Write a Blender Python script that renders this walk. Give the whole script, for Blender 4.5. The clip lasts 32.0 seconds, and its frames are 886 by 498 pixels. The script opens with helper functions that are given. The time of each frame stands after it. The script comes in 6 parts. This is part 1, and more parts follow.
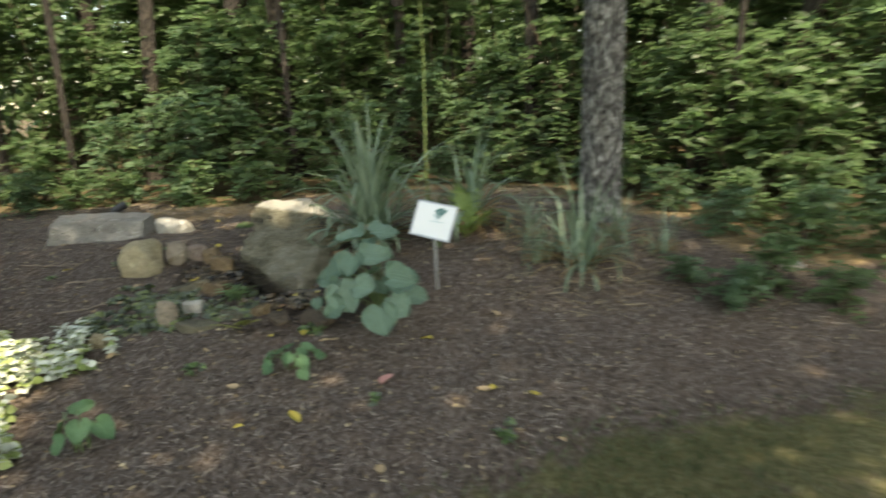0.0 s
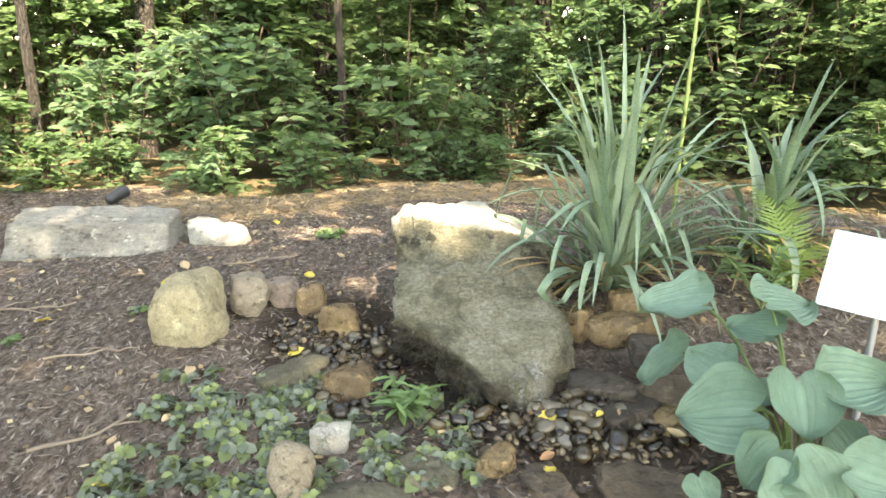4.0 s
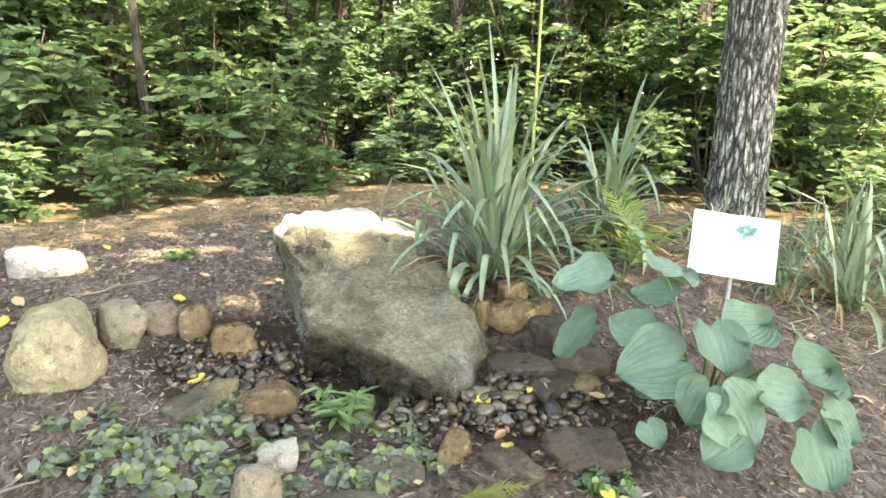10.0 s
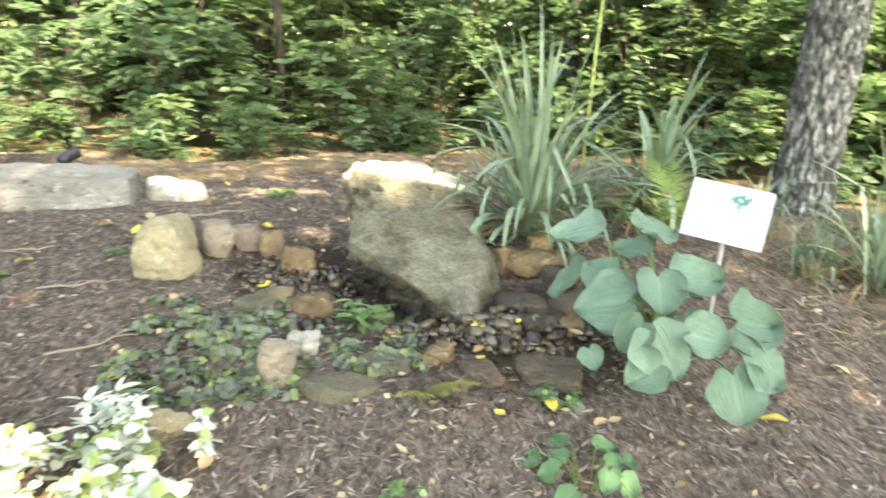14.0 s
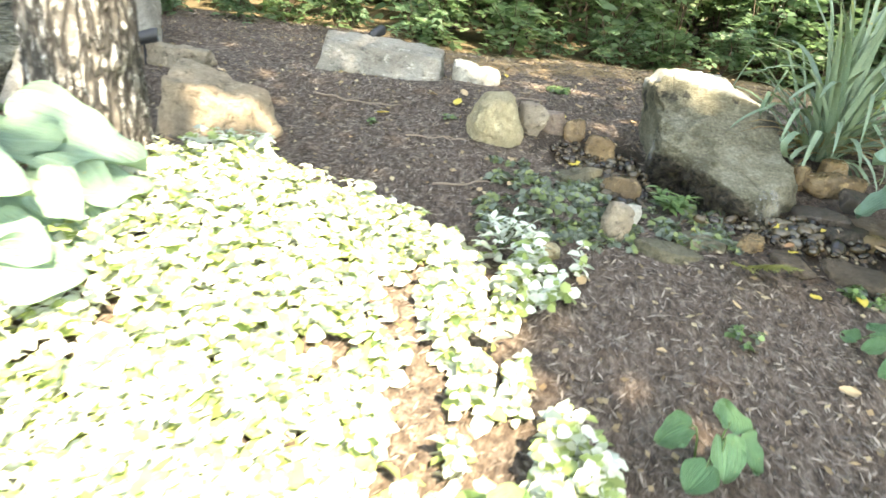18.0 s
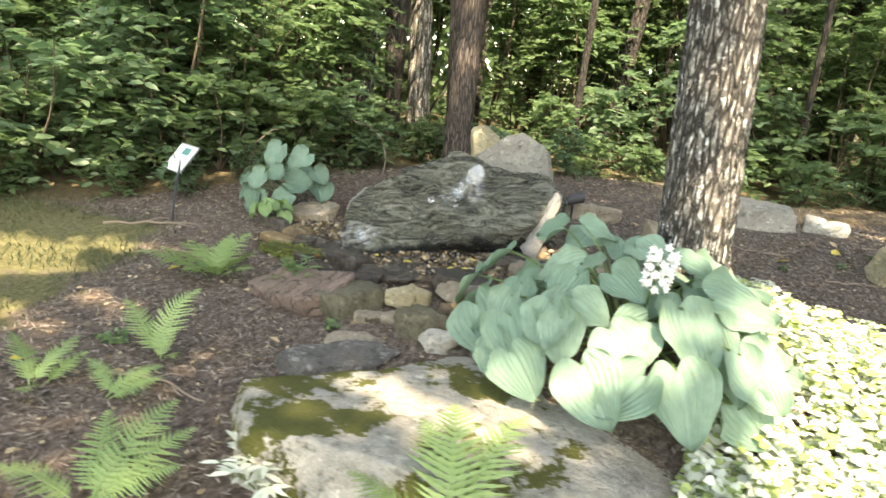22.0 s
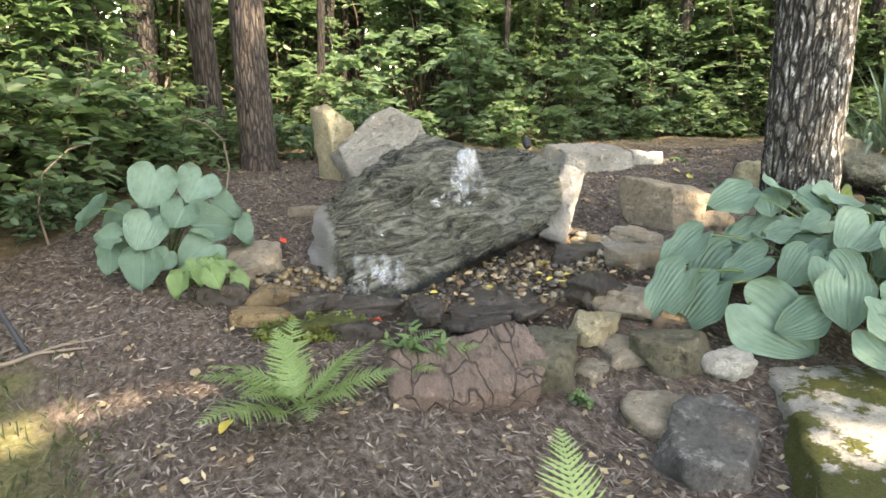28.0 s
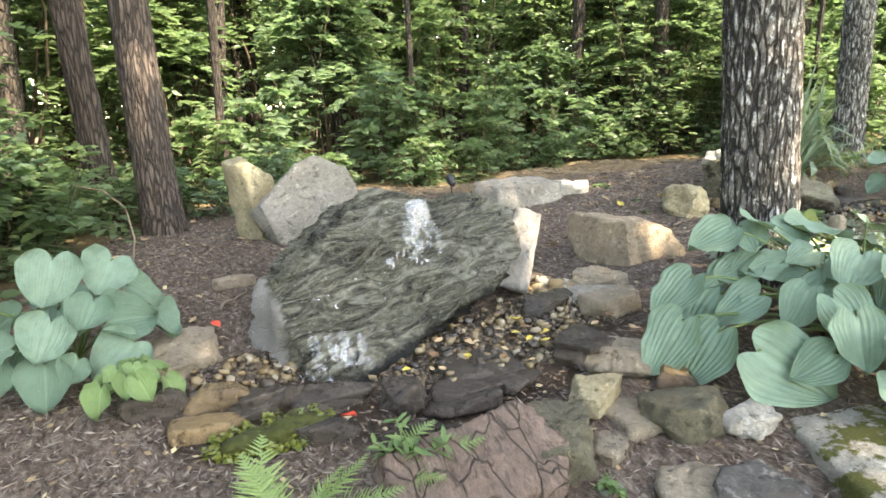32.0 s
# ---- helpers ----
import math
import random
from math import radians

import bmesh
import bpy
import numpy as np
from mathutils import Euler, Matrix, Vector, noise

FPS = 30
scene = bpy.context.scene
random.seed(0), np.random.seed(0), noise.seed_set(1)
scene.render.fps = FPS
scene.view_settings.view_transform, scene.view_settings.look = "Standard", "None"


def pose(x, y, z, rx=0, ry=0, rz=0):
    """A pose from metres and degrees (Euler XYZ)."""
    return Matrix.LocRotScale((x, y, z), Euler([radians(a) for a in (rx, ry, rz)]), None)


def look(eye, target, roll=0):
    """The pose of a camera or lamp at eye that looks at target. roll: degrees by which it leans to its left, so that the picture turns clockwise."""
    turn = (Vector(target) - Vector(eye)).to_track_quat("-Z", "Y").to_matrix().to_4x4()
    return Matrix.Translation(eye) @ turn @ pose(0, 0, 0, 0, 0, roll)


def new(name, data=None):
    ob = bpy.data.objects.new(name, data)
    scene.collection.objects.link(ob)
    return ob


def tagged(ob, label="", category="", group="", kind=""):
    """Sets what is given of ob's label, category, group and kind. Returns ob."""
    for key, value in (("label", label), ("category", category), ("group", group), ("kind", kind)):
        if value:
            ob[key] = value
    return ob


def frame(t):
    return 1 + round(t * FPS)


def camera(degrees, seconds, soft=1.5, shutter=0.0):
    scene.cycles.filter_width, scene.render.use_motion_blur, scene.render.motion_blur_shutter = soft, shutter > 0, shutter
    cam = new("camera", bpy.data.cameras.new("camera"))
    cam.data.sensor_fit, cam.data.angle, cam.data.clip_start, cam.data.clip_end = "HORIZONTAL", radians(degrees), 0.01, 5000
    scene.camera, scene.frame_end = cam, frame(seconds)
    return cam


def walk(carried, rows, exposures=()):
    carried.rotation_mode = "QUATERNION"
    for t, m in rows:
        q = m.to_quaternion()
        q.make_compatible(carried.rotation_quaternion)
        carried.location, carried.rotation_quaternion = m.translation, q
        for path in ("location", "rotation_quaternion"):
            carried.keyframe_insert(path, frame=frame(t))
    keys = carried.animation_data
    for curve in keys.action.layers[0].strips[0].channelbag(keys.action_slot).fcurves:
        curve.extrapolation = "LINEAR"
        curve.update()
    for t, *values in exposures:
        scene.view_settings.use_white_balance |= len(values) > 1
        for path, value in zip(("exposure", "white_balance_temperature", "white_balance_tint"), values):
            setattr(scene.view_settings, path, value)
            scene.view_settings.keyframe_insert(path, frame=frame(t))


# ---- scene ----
cam = camera(70.3, 32, 1.6, 0.5)
PATH = [
    (0, (0.23, 0.283, 1.494), (0.068, 2.22, 1.021), -2.8),
    (0.5, (-0.157, 0.743, 1.371), (-0.568, 2.639, 0.886), -2.1),
    (1, (-0.497, 1.085, 1.39), (-0.96, 2.949, 0.832), 0.8),
    (1.5, (-0.747, 1.424, 1.37), (-1.038, 3.324, 0.815), -0.5),
    (2, (-1.003, 1.728, 1.332), (-1.244, 3.651, 0.838), 0.2),
    (2.5, (-1.154, 1.98, 1.255), (-1.321, 3.917, 0.787), 0.7),
    (4.5, (-1.692, 2.624, 1.307), (-1.608, 4.545, 0.76), -0.2),
    (5, (-1.879, 2.545, 1.32), (-1.577, 4.454, 0.806), 0.5),
    (5.5, (-1.951, 2.544, 1.278), (-1.578, 4.451, 0.805), 0.8),
    (6, (-1.963, 2.539, 1.216), (-1.585, 4.436, 0.711), 2.3),
    (6.5, (-1.94, 2.544, 1.204), (-1.491, 4.417, 0.668), 2.5),
    (7, (-1.947, 2.538, 1.158), (-1.484, 4.399, 0.588), 2.9),
    (7.5, (-1.955, 2.52, 1.155), (-1.504, 4.388, 0.598), 3.0),
    (8, (-1.952, 2.509, 1.189), (-1.522, 4.388, 0.656), 2.0),
    (8.5, (-1.953, 2.547, 1.221), (-1.367, 4.389, 0.706), 1.7),
    (9, (-1.999, 2.576, 1.238), (-1.368, 4.409, 0.749), 1.2),
    (9.5, (-2.022, 2.573, 1.241), (-1.411, 4.414, 0.752), 1.0),
    (10, (-2.012, 2.574, 1.242), (-1.394, 4.414, 0.759), 0.6),
    (10.5, (-2.004, 2.572, 1.241), (-1.378, 4.41, 0.763), 0.1),
    (11, (-2.001, 2.567, 1.233), (-1.372, 4.406, 0.761), 0.2),
    (11.5, (-2.001, 2.564, 1.237), (-1.377, 4.402, 0.752), 0.1),
    (12, (-1.981, 2.561, 1.222), (-1.351, 4.392, 0.723), 0.5),
    (12.5, (-1.908, 2.516, 1.212), (-1.202, 4.31, 0.68), 0.6),
    (13, (-1.847, 2.429, 1.198), (-1.158, 4.224, 0.649), 1.0),
    (13.5, (-1.719, 2.23, 1.196), (-1.243, 4.083, 0.613), 1.5),
    (14, (-1.621, 2.023, 1.25), (-1.426, 3.928, 0.671), 2.3),
    (14.5, (-1.762, 1.989, 1.286), (-1.778, 3.905, 0.711), 3.4),
    (16.5, (-1.952, 2.135, 1.184), (-1.971, 3.97, 0.389), 2.2),
    (17, (-2.11, 1.723, 1.198), (-2.267, 3.539, 0.377), 4.0),
    (17.5, (-2.252, 1.614, 1.14), (-2.481, 3.451, 0.381), 6.4),
    (18, (-2.436, 1.433, 1.137), (-2.661, 3.231, 0.292), 8.1),
    (18.5, (-2.507, 1.055, 1.179), (-2.742, 2.918, 0.491), 4.9),
    (19, (-2.673, 0.829, 1.224), (-2.984, 2.667, 0.5), 6.8),
    (19.5, (-2.926, 0.733, 1.208), (-3.463, 2.547, 0.561), 4.4),
    (20, (-3.212, 0.659, 1.255), (-3.909, 2.435, 0.654), 3.7),
    (20.5, (-3.371, 0.442, 1.25), (-4.096, 2.223, 0.703), 3.5),
    (21, (-3.579, 0.161, 1.268), (-4.31, 1.939, 0.719), 6.0),
    (21.5, (-3.804, 0.04, 1.263), (-4.542, 1.827, 0.75), 7.1),
    (22, (-4.142, -0.061, 1.285), (-4.832, 1.742, 0.763), 5.8),
    (22.5, (-4.415, -0.223, 1.3), (-5.042, 1.613, 0.815), 7.3),
    (23, (-4.686, -0.347, 1.297), (-5.207, 1.516, 0.791), 6.8),
    (23.5, (-5.055, -0.157, 1.246), (-5.381, 1.757, 0.769), 3.1),
    (24, (-5.381, 0.002, 1.221), (-5.473, 1.926, 0.68), 2.0),
    (24.5, (-5.781, 0.088, 1.194), (-5.679, 2.006, 0.639), 1.3),
    (25, (-6.107, 0.253, 1.127), (-5.91, 2.163, 0.567), 2.6),
    (25.5, (-6.425, 0.365, 1.126), (-6.106, 2.251, 0.543), 1.8),
    (27.5, (-7.006, 0.876, 1.1), (-6.354, 2.693, 0.579), 0.1),
    (28, (-7.052, 0.902, 1.083), (-6.41, 2.722, 0.56), 1.2),
    (28.5, (-7.106, 0.912, 1.087), (-6.456, 2.731, 0.566), 0.4),
    (29, (-7.208, 0.942, 1.097), (-6.43, 2.718, 0.607), 1.2),
    (29.5, (-7.27, 0.982, 1.128), (-6.416, 2.727, 0.651), 0.6),
    (30, (-7.236, 1.167, 1.11), (-6.354, 2.897, 0.634), -0.8),
    (30.5, (-7.193, 1.312, 1.115), (-6.304, 3.036, 0.627), -2.1),
    (31, (-7.187, 1.327, 1.125), (-6.242, 3.02, 0.632), -1.8),
    (31.5, (-7.181, 1.364, 1.144), (-6.229, 3.061, 0.683), -2.2),
    (32, (-7.186, 1.389, 1.157), (-6.245, 3.1, 0.722), -1.8),
]
EXPOSURES = [(0, 2.0, 9300, 6), (1.0, 2.65, 9400, 6), (2.0, 3.15, 9400, 7), (2.5, 3.3, 9400, 8), (4.5, 3.65, 9600, 9), (14.5, 3.75, 9600, 9), (16.5, 3.75, 9000, 8), (17.5, 3.6, 8800, 7), (19, 3.45, 8800, 7), (21, 3.15, 9400, 9), (23, 2.8, 9500, 10), (25.5, 2.65, 9600, 12), (28, 3.1, 9300, 13), (32, 3.35, 9200, 13)]
walk(cam, [(t, look(eye, target, roll)) for t, eye, target, roll in PATH], EXPOSURES)

# ---- sky and sun ----
SUN_ELEVATION, SUN_FROM = radians(56), radians(152)  # SUN_FROM: clockwise from +y, where the sun stands
TO_SUN = Vector((math.sin(SUN_FROM) * math.cos(SUN_ELEVATION), math.cos(SUN_FROM) * math.cos(SUN_ELEVATION), math.sin(SUN_ELEVATION)))
world = bpy.data.worlds.new("sky")
scene.world = world
world.use_nodes = True
sky = world.node_tree.nodes.new("ShaderNodeTexSky")
sky.sky_type, sky.sun_disc, sky.sun_elevation, sky.sun_rotation = "NISHITA", False, SUN_ELEVATION, SUN_FROM
world.node_tree.links.new(sky.outputs[0], world.node_tree.nodes["Background"].inputs[0])
world.node_tree.nodes["Background"].inputs[1].default_value = 0.15
sun = new("sun", bpy.data.lights.new("sun", "SUN"))
sun.data.energy, sun.data.angle, sun.data.color = 2.8, radians(0.5), (1.0, 0.965, 0.91)
sun.matrix_world = look(TO_SUN * 40, (0, 0, 0))


# ---- materials ----
class Nodes:
    """A short way to wire a node material."""

    def __init__(self, name):
        self.mat = bpy.data.materials.new(name)
        self.mat.use_nodes = True
        self.tree = self.mat.node_tree
        self.bsdf = self.tree.nodes["Principled BSDF"]
        self.out = self.tree.nodes["Material Output"]

    def node(self, kind, inputs=None, **props):
        n = self.tree.nodes.new("ShaderNode" + kind)
        if "operation" in props:
            n.operation = props["operation"]
        if "feature" in props:
            n.feature = props["feature"]
        if "attribute_name" in props:
            n.attribute_name = props["attribute_name"]
        if "blend_type" in props:
            n.data_type, n.blend_type = "RGBA", props["blend_type"]
        for key, value in (inputs or {}).items():
            self.put(n.inputs[key], value)
        return n

    def put(self, socket, value):
        if isinstance(value, bpy.types.NodeSocket):
            self.tree.links.new(value, socket)
        elif isinstance(value, tuple) and len(value) == 3 and socket.type == "RGBA":
            socket.default_value = (*value, 1)
        else:
            socket.default_value = value

    def coords(self, stretch=(1, 1, 1), space="Object"):
        tc = self.node("TexCoord")
        return self.node("Mapping", {"Vector": tc.outputs[space], "Scale": stretch}).outputs[0]

    def noise(self, scale, detail=4.0, rough=0.55, vector=None, out=0):
        n = self.node("TexNoise", {"Scale": scale, "Detail": detail, "Roughness": rough})
        if vector is not None:
            self.put(n.inputs["Vector"], vector)
        return n.outputs[out]

    def ramp(self, fac, stops):
        n = self.node("ValToRGB", {"Fac": fac})
        els = n.color_ramp.elements
        while len(els) < len(stops):
            els.new(0.5)
        for el, (pos, col) in zip(els, stops):
            el.position, el.color = pos, (*col, 1) if len(col) == 3 else col
        return n.outputs[0]

    def mix(self, fac, a, b, mode="MIX"):
        n = self.node("Mix", blend_type=mode)
        self.put(n.inputs[0], fac), self.put(n.inputs[6], a), self.put(n.inputs[7], b)
        return n.outputs[2]

    def math(self, op, a, b=0.0):
        n = self.node("Math", operation=op)
        self.put(n.inputs[0], a), self.put(n.inputs[1], b)
        return n.outputs[0]

    def bump(self, height, strength=0.5, distance=0.01, normal=None):
        n = self.node("Bump", {"Height": height, "Strength": strength, "Distance": distance})
        if normal is not None:
            self.put(n.inputs["Normal"], normal)
        return n.outputs[0]

    def set(self, **values):
        names = {"color": "Base Color", "rough": "Roughness", "normal": "Normal", "metal": "Metallic", "coat": "Coat Weight", "spec": "Specular IOR Level"}
        for key, value in values.items():
            self.put(self.bsdf.inputs[names.get(key, key)], value)
        return self

    def translucent(self, color, amount):
        t = self.node("BsdfTranslucent", {"Color": color})
        m = self.node("MixShader", {0: amount, 1: self.bsdf.outputs[0], 2: t.outputs[0]})
        self.tree.links.new(m.outputs[0], self.out.inputs[0])
        return self


def leaf_material(name, dark, light, amount=0.35, rough=0.5, spots=None, veins=None):
    n = Nodes(name)
    rnd = n.node("NewGeometry").outputs["Random Per Island"]
    col = n.mix(rnd, dark, light)
    blotch = n.noise(9.0, 3.0, vector=n.coords())
    col = n.mix(n.math("MULTIPLY", blotch, 0.35), col, tuple(c * 0.55 for c in dark))
    if spots:
        grain = n.noise(60.0, 3.0, vector=n.coords())
        col = n.mix(n.ramp(grain, [(0.45, (0, 0, 0)), (0.6, (1, 1, 1))]), col, spots)
    n.set(color=col, rough=rough, spec=0.4)
    n.translucent(n.mix(0.5, col, (0.20, 0.34, 0.14)), amount)
    return n.mat


def thing_leaf_material(name, dark, light, amount=0.2, rough=0.45, veins=0.0):
    """For leaves that are objects of their own: varied from leaf to leaf."""
    n = Nodes(name)
    rnd = n.node("ObjectInfo").outputs["Random"]
    v = n.coords()
    col = n.mix(rnd, dark, light)
    col = n.mix(n.math("MULTIPLY", n.ramp(n.noise(5.0, 5.0, vector=v), [(0.38, (0, 0, 0)), (0.66, (1, 1, 1))]), 0.5), col, tuple(c * 0.66 for c in dark))
    fine = n.noise(130.0, 3.0, vector=v)
    col = n.mix(n.math("MULTIPLY", n.ramp(fine, [(0.4, (0, 0, 0)), (0.65, (1, 1, 1))]), 0.2), col, tuple(min(1, c * 1.5 + 0.04) for c in light))
    across = n.node("Attribute", attribute_name="across").outputs["Fac"]
    rib = n.math("ABSOLUTE", n.math("SINE", n.math("MULTIPLY", across, 31.0)))
    midrib = n.ramp(n.math("ABSOLUTE", n.math("SUBTRACT", across, 0.001)), [(0.0, (0, 0, 0)), (0.0015, (1, 1, 1)), (0.03, (1, 1, 1)), (0.05, (0, 0, 0))])
    col = n.mix(n.math("MULTIPLY", n.math("SUBTRACT", 1.0, n.ramp(rib, [(0.0, (0, 0, 0)), (0.35, (1, 1, 1))])), veins), col, tuple(c * 0.6 for c in dark))
    col = n.mix(n.math("MULTIPLY", midrib, veins * 1.5), col, tuple(min(1, c * 1.5 + 0.03) for c in light))
    hole = n.noise(24.0, 2.0, vector=v)
    col = n.mix(n.ramp(hole, [(0.70, (0, 0, 0)), (0.74, (1, 1, 1))]), col, (0.30, 0.27, 0.12))
    n.set(color=col, rough=rough, spec=0.35, normal=n.bump(n.math("ADD", fine, n.math("MULTIPLY", rib, 4.0 * veins)), 0.6, 0.004))
    n.translucent(n.mix(0.5, col, (0.3, 0.42, 0.06)), amount)
    return n.mat


def stone_material(name, base, other, wet=0.0, moss=None, strata=(1, 1, 1), scale=3.0, lichen=None, crack=0.0):
    n = Nodes(name)
    v = n.coords(strata)
    shift = n.node("ObjectInfo").outputs["Random"]
    w = n.node("VectorMath", {0: v, 1: n.node("CombineXYZ", {0: n.math("MULTIPLY", shift, 17.0)}).outputs[0]}, operation="ADD").outputs[0]
    big = n.noise(scale, 6.0, 0.6, w)
    fine = n.noise(scale * 14, 8.0, 0.7, w)
    col = n.ramp(big, [(0.3, other), (0.62, base)])
    speck = n.ramp(fine, [(0.40, (0, 0, 0)), (0.64, (1, 1, 1))])
    col = n.mix(n.math("MULTIPLY", speck, 0.42), col, tuple(c * 0.38 for c in base))
    col = n.mix(n.ramp(n.noise(scale * 5, 5.0, 0.7, w), [(0.58, (0, 0, 0)), (0.72, (1, 1, 1))]), col, tuple(min(0.9, c * 1.55) for c in base))
    pits = n.ramp(n.noise(scale * 8, 6.0, 0.7, w), [(0.36, (1, 1, 1)), (0.43, (0, 0, 0))])
    col = n.mix(n.math("MULTIPLY", pits, 0.5), col, tuple(c * 0.3 for c in other))
    if lichen:
        col = n.mix(n.ramp(n.noise(scale * 3.1, 6.0, 0.75, w), [(0.56, (0, 0, 0)), (0.64, (1, 1, 1))]), col, lichen)
    if crack:
        warped = n.node("VectorMath", {0: w, 1: n.node("VectorMath", {0: n.node("TexNoise", {"Scale": 5.0, "Vector": w}).outputs["Color"], 1: (0.25, 0.25, 0.25)}, operation="MULTIPLY").outputs[0]}, operation="ADD").outputs[0]
        seam = n.ramp(n.node("TexVoronoi", {"Vector": warped, "Scale": 7.0}, feature="DISTANCE_TO_EDGE").outputs[0], [(0.0, (1, 1, 1)), (0.03, (0, 0, 0))])
        col = n.mix(seam, col, tuple(c * 0.4 for c in other))
    rough = n.ramp(fine, [(0.3, (0.75, 0.75, 0.75)), (0.7, (0.95, 0.95, 0.95))])
    if wet:
        rough = n.ramp(big, [(0.35, (0.08, 0.08, 0.08)), (0.75, (0.4, 0.4, 0.4))])
    grit = n.noise(scale * 55, 4.0, 0.7, w)
    col = n.mix(n.math("MULTIPLY", n.ramp(grit, [(0.42, (0, 0, 0)), (0.62, (1, 1, 1))]), 0.35), col, tuple(c * 0.4 for c in other))
    height = n.math("ADD", n.math("MULTIPLY", big, 0.6), n.math("ADD", n.math("MULTIPLY", fine, 0.8), n.math("MULTIPLY", grit, 0.25)))
    height = n.math("SUBTRACT", height, n.math("MULTIPLY", pits, 0.3))
    if crack:
        height = n.math("SUBTRACT", height, n.math("MULTIPLY", seam, 0.8))
    if moss:
        up = n.node("SeparateXYZ", {0: n.node("NewGeometry").outputs["Normal"]}).outputs[2]
        side = n.math("MULTIPLY", n.node("SeparateXYZ", {0: n.node("TexCoord").outputs["Object"]}).outputs[0], 0.135)
        patch = n.ramp(n.math("SUBTRACT", n.noise(3.4, 7.0, 0.7, n.coords()), side), [(0.535, (0, 0, 0)), (0.56, (1, 1, 1))])
        m = n.math("MULTIPLY", patch, n.ramp(up, [(-0.3, (0, 0, 0)), (0.1, (1, 1, 1))]))
        tuft = n.noise(90.0, 4.0, 0.7, n.coords())
        col = n.mix(m, col, n.mix(tuft, tuple(c * 0.5 for c in moss), tuple(c * 2.6 for c in moss)))
        height = n.math("ADD", height, n.math("MULTIPLY", m, n.math("MULTIPLY", tuft, 1.5)))
    n.set(color=col, rough=rough, normal=n.bump(height, 1.0, 0.018 if wet else 0.05), spec=0.45)
    return n.mat


def boulder_material(name, dark, mid, light, wet_dark, axis, undercut_at, stretch, scale, gloss, lit_top=None, pale_ends=None, swirl=1.0, crag=None, dip=None):
    """A large fountain stone: veined and grained; wet, and darkened as shade, on the side named by axis; a top whitened
    as sunlight or pale broken ends.
    """
    n = Nodes(name)
    obj = n.node("TexCoord").outputs["Object"]
    v = n.coords(stretch)
    if dip:
        along = [n.node("VectorMath", {0: obj, 1: tuple(c * k for c in e)}, operation="DOT_PRODUCT").outputs["Value"] for e, k in zip(dip, stretch)]
        v = n.node("CombineXYZ", dict(enumerate(along))).outputs[0]
    veins = n.node("TexNoise", {"Vector": v, "Scale": scale, "Detail": 9.0, "Roughness": 0.68, "Distortion": swirl}).outputs[0]
    broad = n.noise(scale * 0.45, 4.0, 0.55, obj)
    fine = n.noise(scale * 11, 8.0, 0.72, v)
    grit = n.noise(170.0, 4.0, 0.7, obj)
    col = n.ramp(n.math("ADD", veins, n.math("MULTIPLY", n.math("SUBTRACT", broad, 0.5), 0.22)), [(0.38, dark), (0.50, mid), (0.63, light)])
    col = n.mix(n.math("MULTIPLY", n.ramp(fine, [(0.40, (0, 0, 0)), (0.62, (1, 1, 1))]), 0.62), col, tuple(c * 0.55 for c in dark))
    col = n.mix(n.math("MULTIPLY", n.ramp(grit, [(0.45, (0, 0, 0)), (0.6, (1, 1, 1))]), 0.3), col, tuple(c * 0.6 for c in dark))
    col = n.mix(n.ramp(n.noise(scale * 6, 6.0, 0.75, v), [(0.56, (0, 0, 0)), (0.66, (0.55, 0.55, 0.55))]), col, light)
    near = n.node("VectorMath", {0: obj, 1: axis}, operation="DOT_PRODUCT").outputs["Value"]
    # Wet stone towards axis; the undercut's shade is put into this dark colour too.
    wet = n.ramp(n.math("ADD", near, n.math("MULTIPLY", n.math("SUBTRACT", n.noise(7.0, 8.0, 0.7, obj), 0.5), 0.18)), [(undercut_at, (0, 0, 0)), (undercut_at + 0.04, (1, 1, 1))])
    # Chipped brown stone; the shade of its downward face is partly in the tint.
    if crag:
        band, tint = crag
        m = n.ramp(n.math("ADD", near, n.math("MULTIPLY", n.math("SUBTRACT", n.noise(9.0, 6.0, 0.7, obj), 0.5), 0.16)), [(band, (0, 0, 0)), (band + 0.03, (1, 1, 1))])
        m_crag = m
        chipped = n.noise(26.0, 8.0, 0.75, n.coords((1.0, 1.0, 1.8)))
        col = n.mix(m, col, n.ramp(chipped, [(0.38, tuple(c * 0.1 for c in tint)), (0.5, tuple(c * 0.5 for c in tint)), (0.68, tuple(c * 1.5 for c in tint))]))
    bent = n.node("VectorMath", {0: obj, 1: n.node("VectorMath", {0: n.node("TexNoise", {"Scale": 4.0, "Detail": 5.0, "Vector": obj}).outputs["Color"], 1: (0.35, 0.35, 0.35)}, operation="MULTIPLY").outputs[0]}, operation="ADD").outputs[0]
    seam = n.ramp(n.node("TexVoronoi", {"Vector": bent, "Scale": 2.6}, feature="DISTANCE_TO_EDGE").outputs[0], [(0.0, (1, 1, 1)), (0.018, (0, 0, 0))])
    col = n.mix(n.math("MULTIPLY", seam, 0.2), col, tuple(c * 0.35 for c in dark))
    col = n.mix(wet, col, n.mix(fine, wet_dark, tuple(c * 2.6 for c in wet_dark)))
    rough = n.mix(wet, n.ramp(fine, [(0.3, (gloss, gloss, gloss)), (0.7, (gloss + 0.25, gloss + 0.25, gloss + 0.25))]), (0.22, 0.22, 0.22))
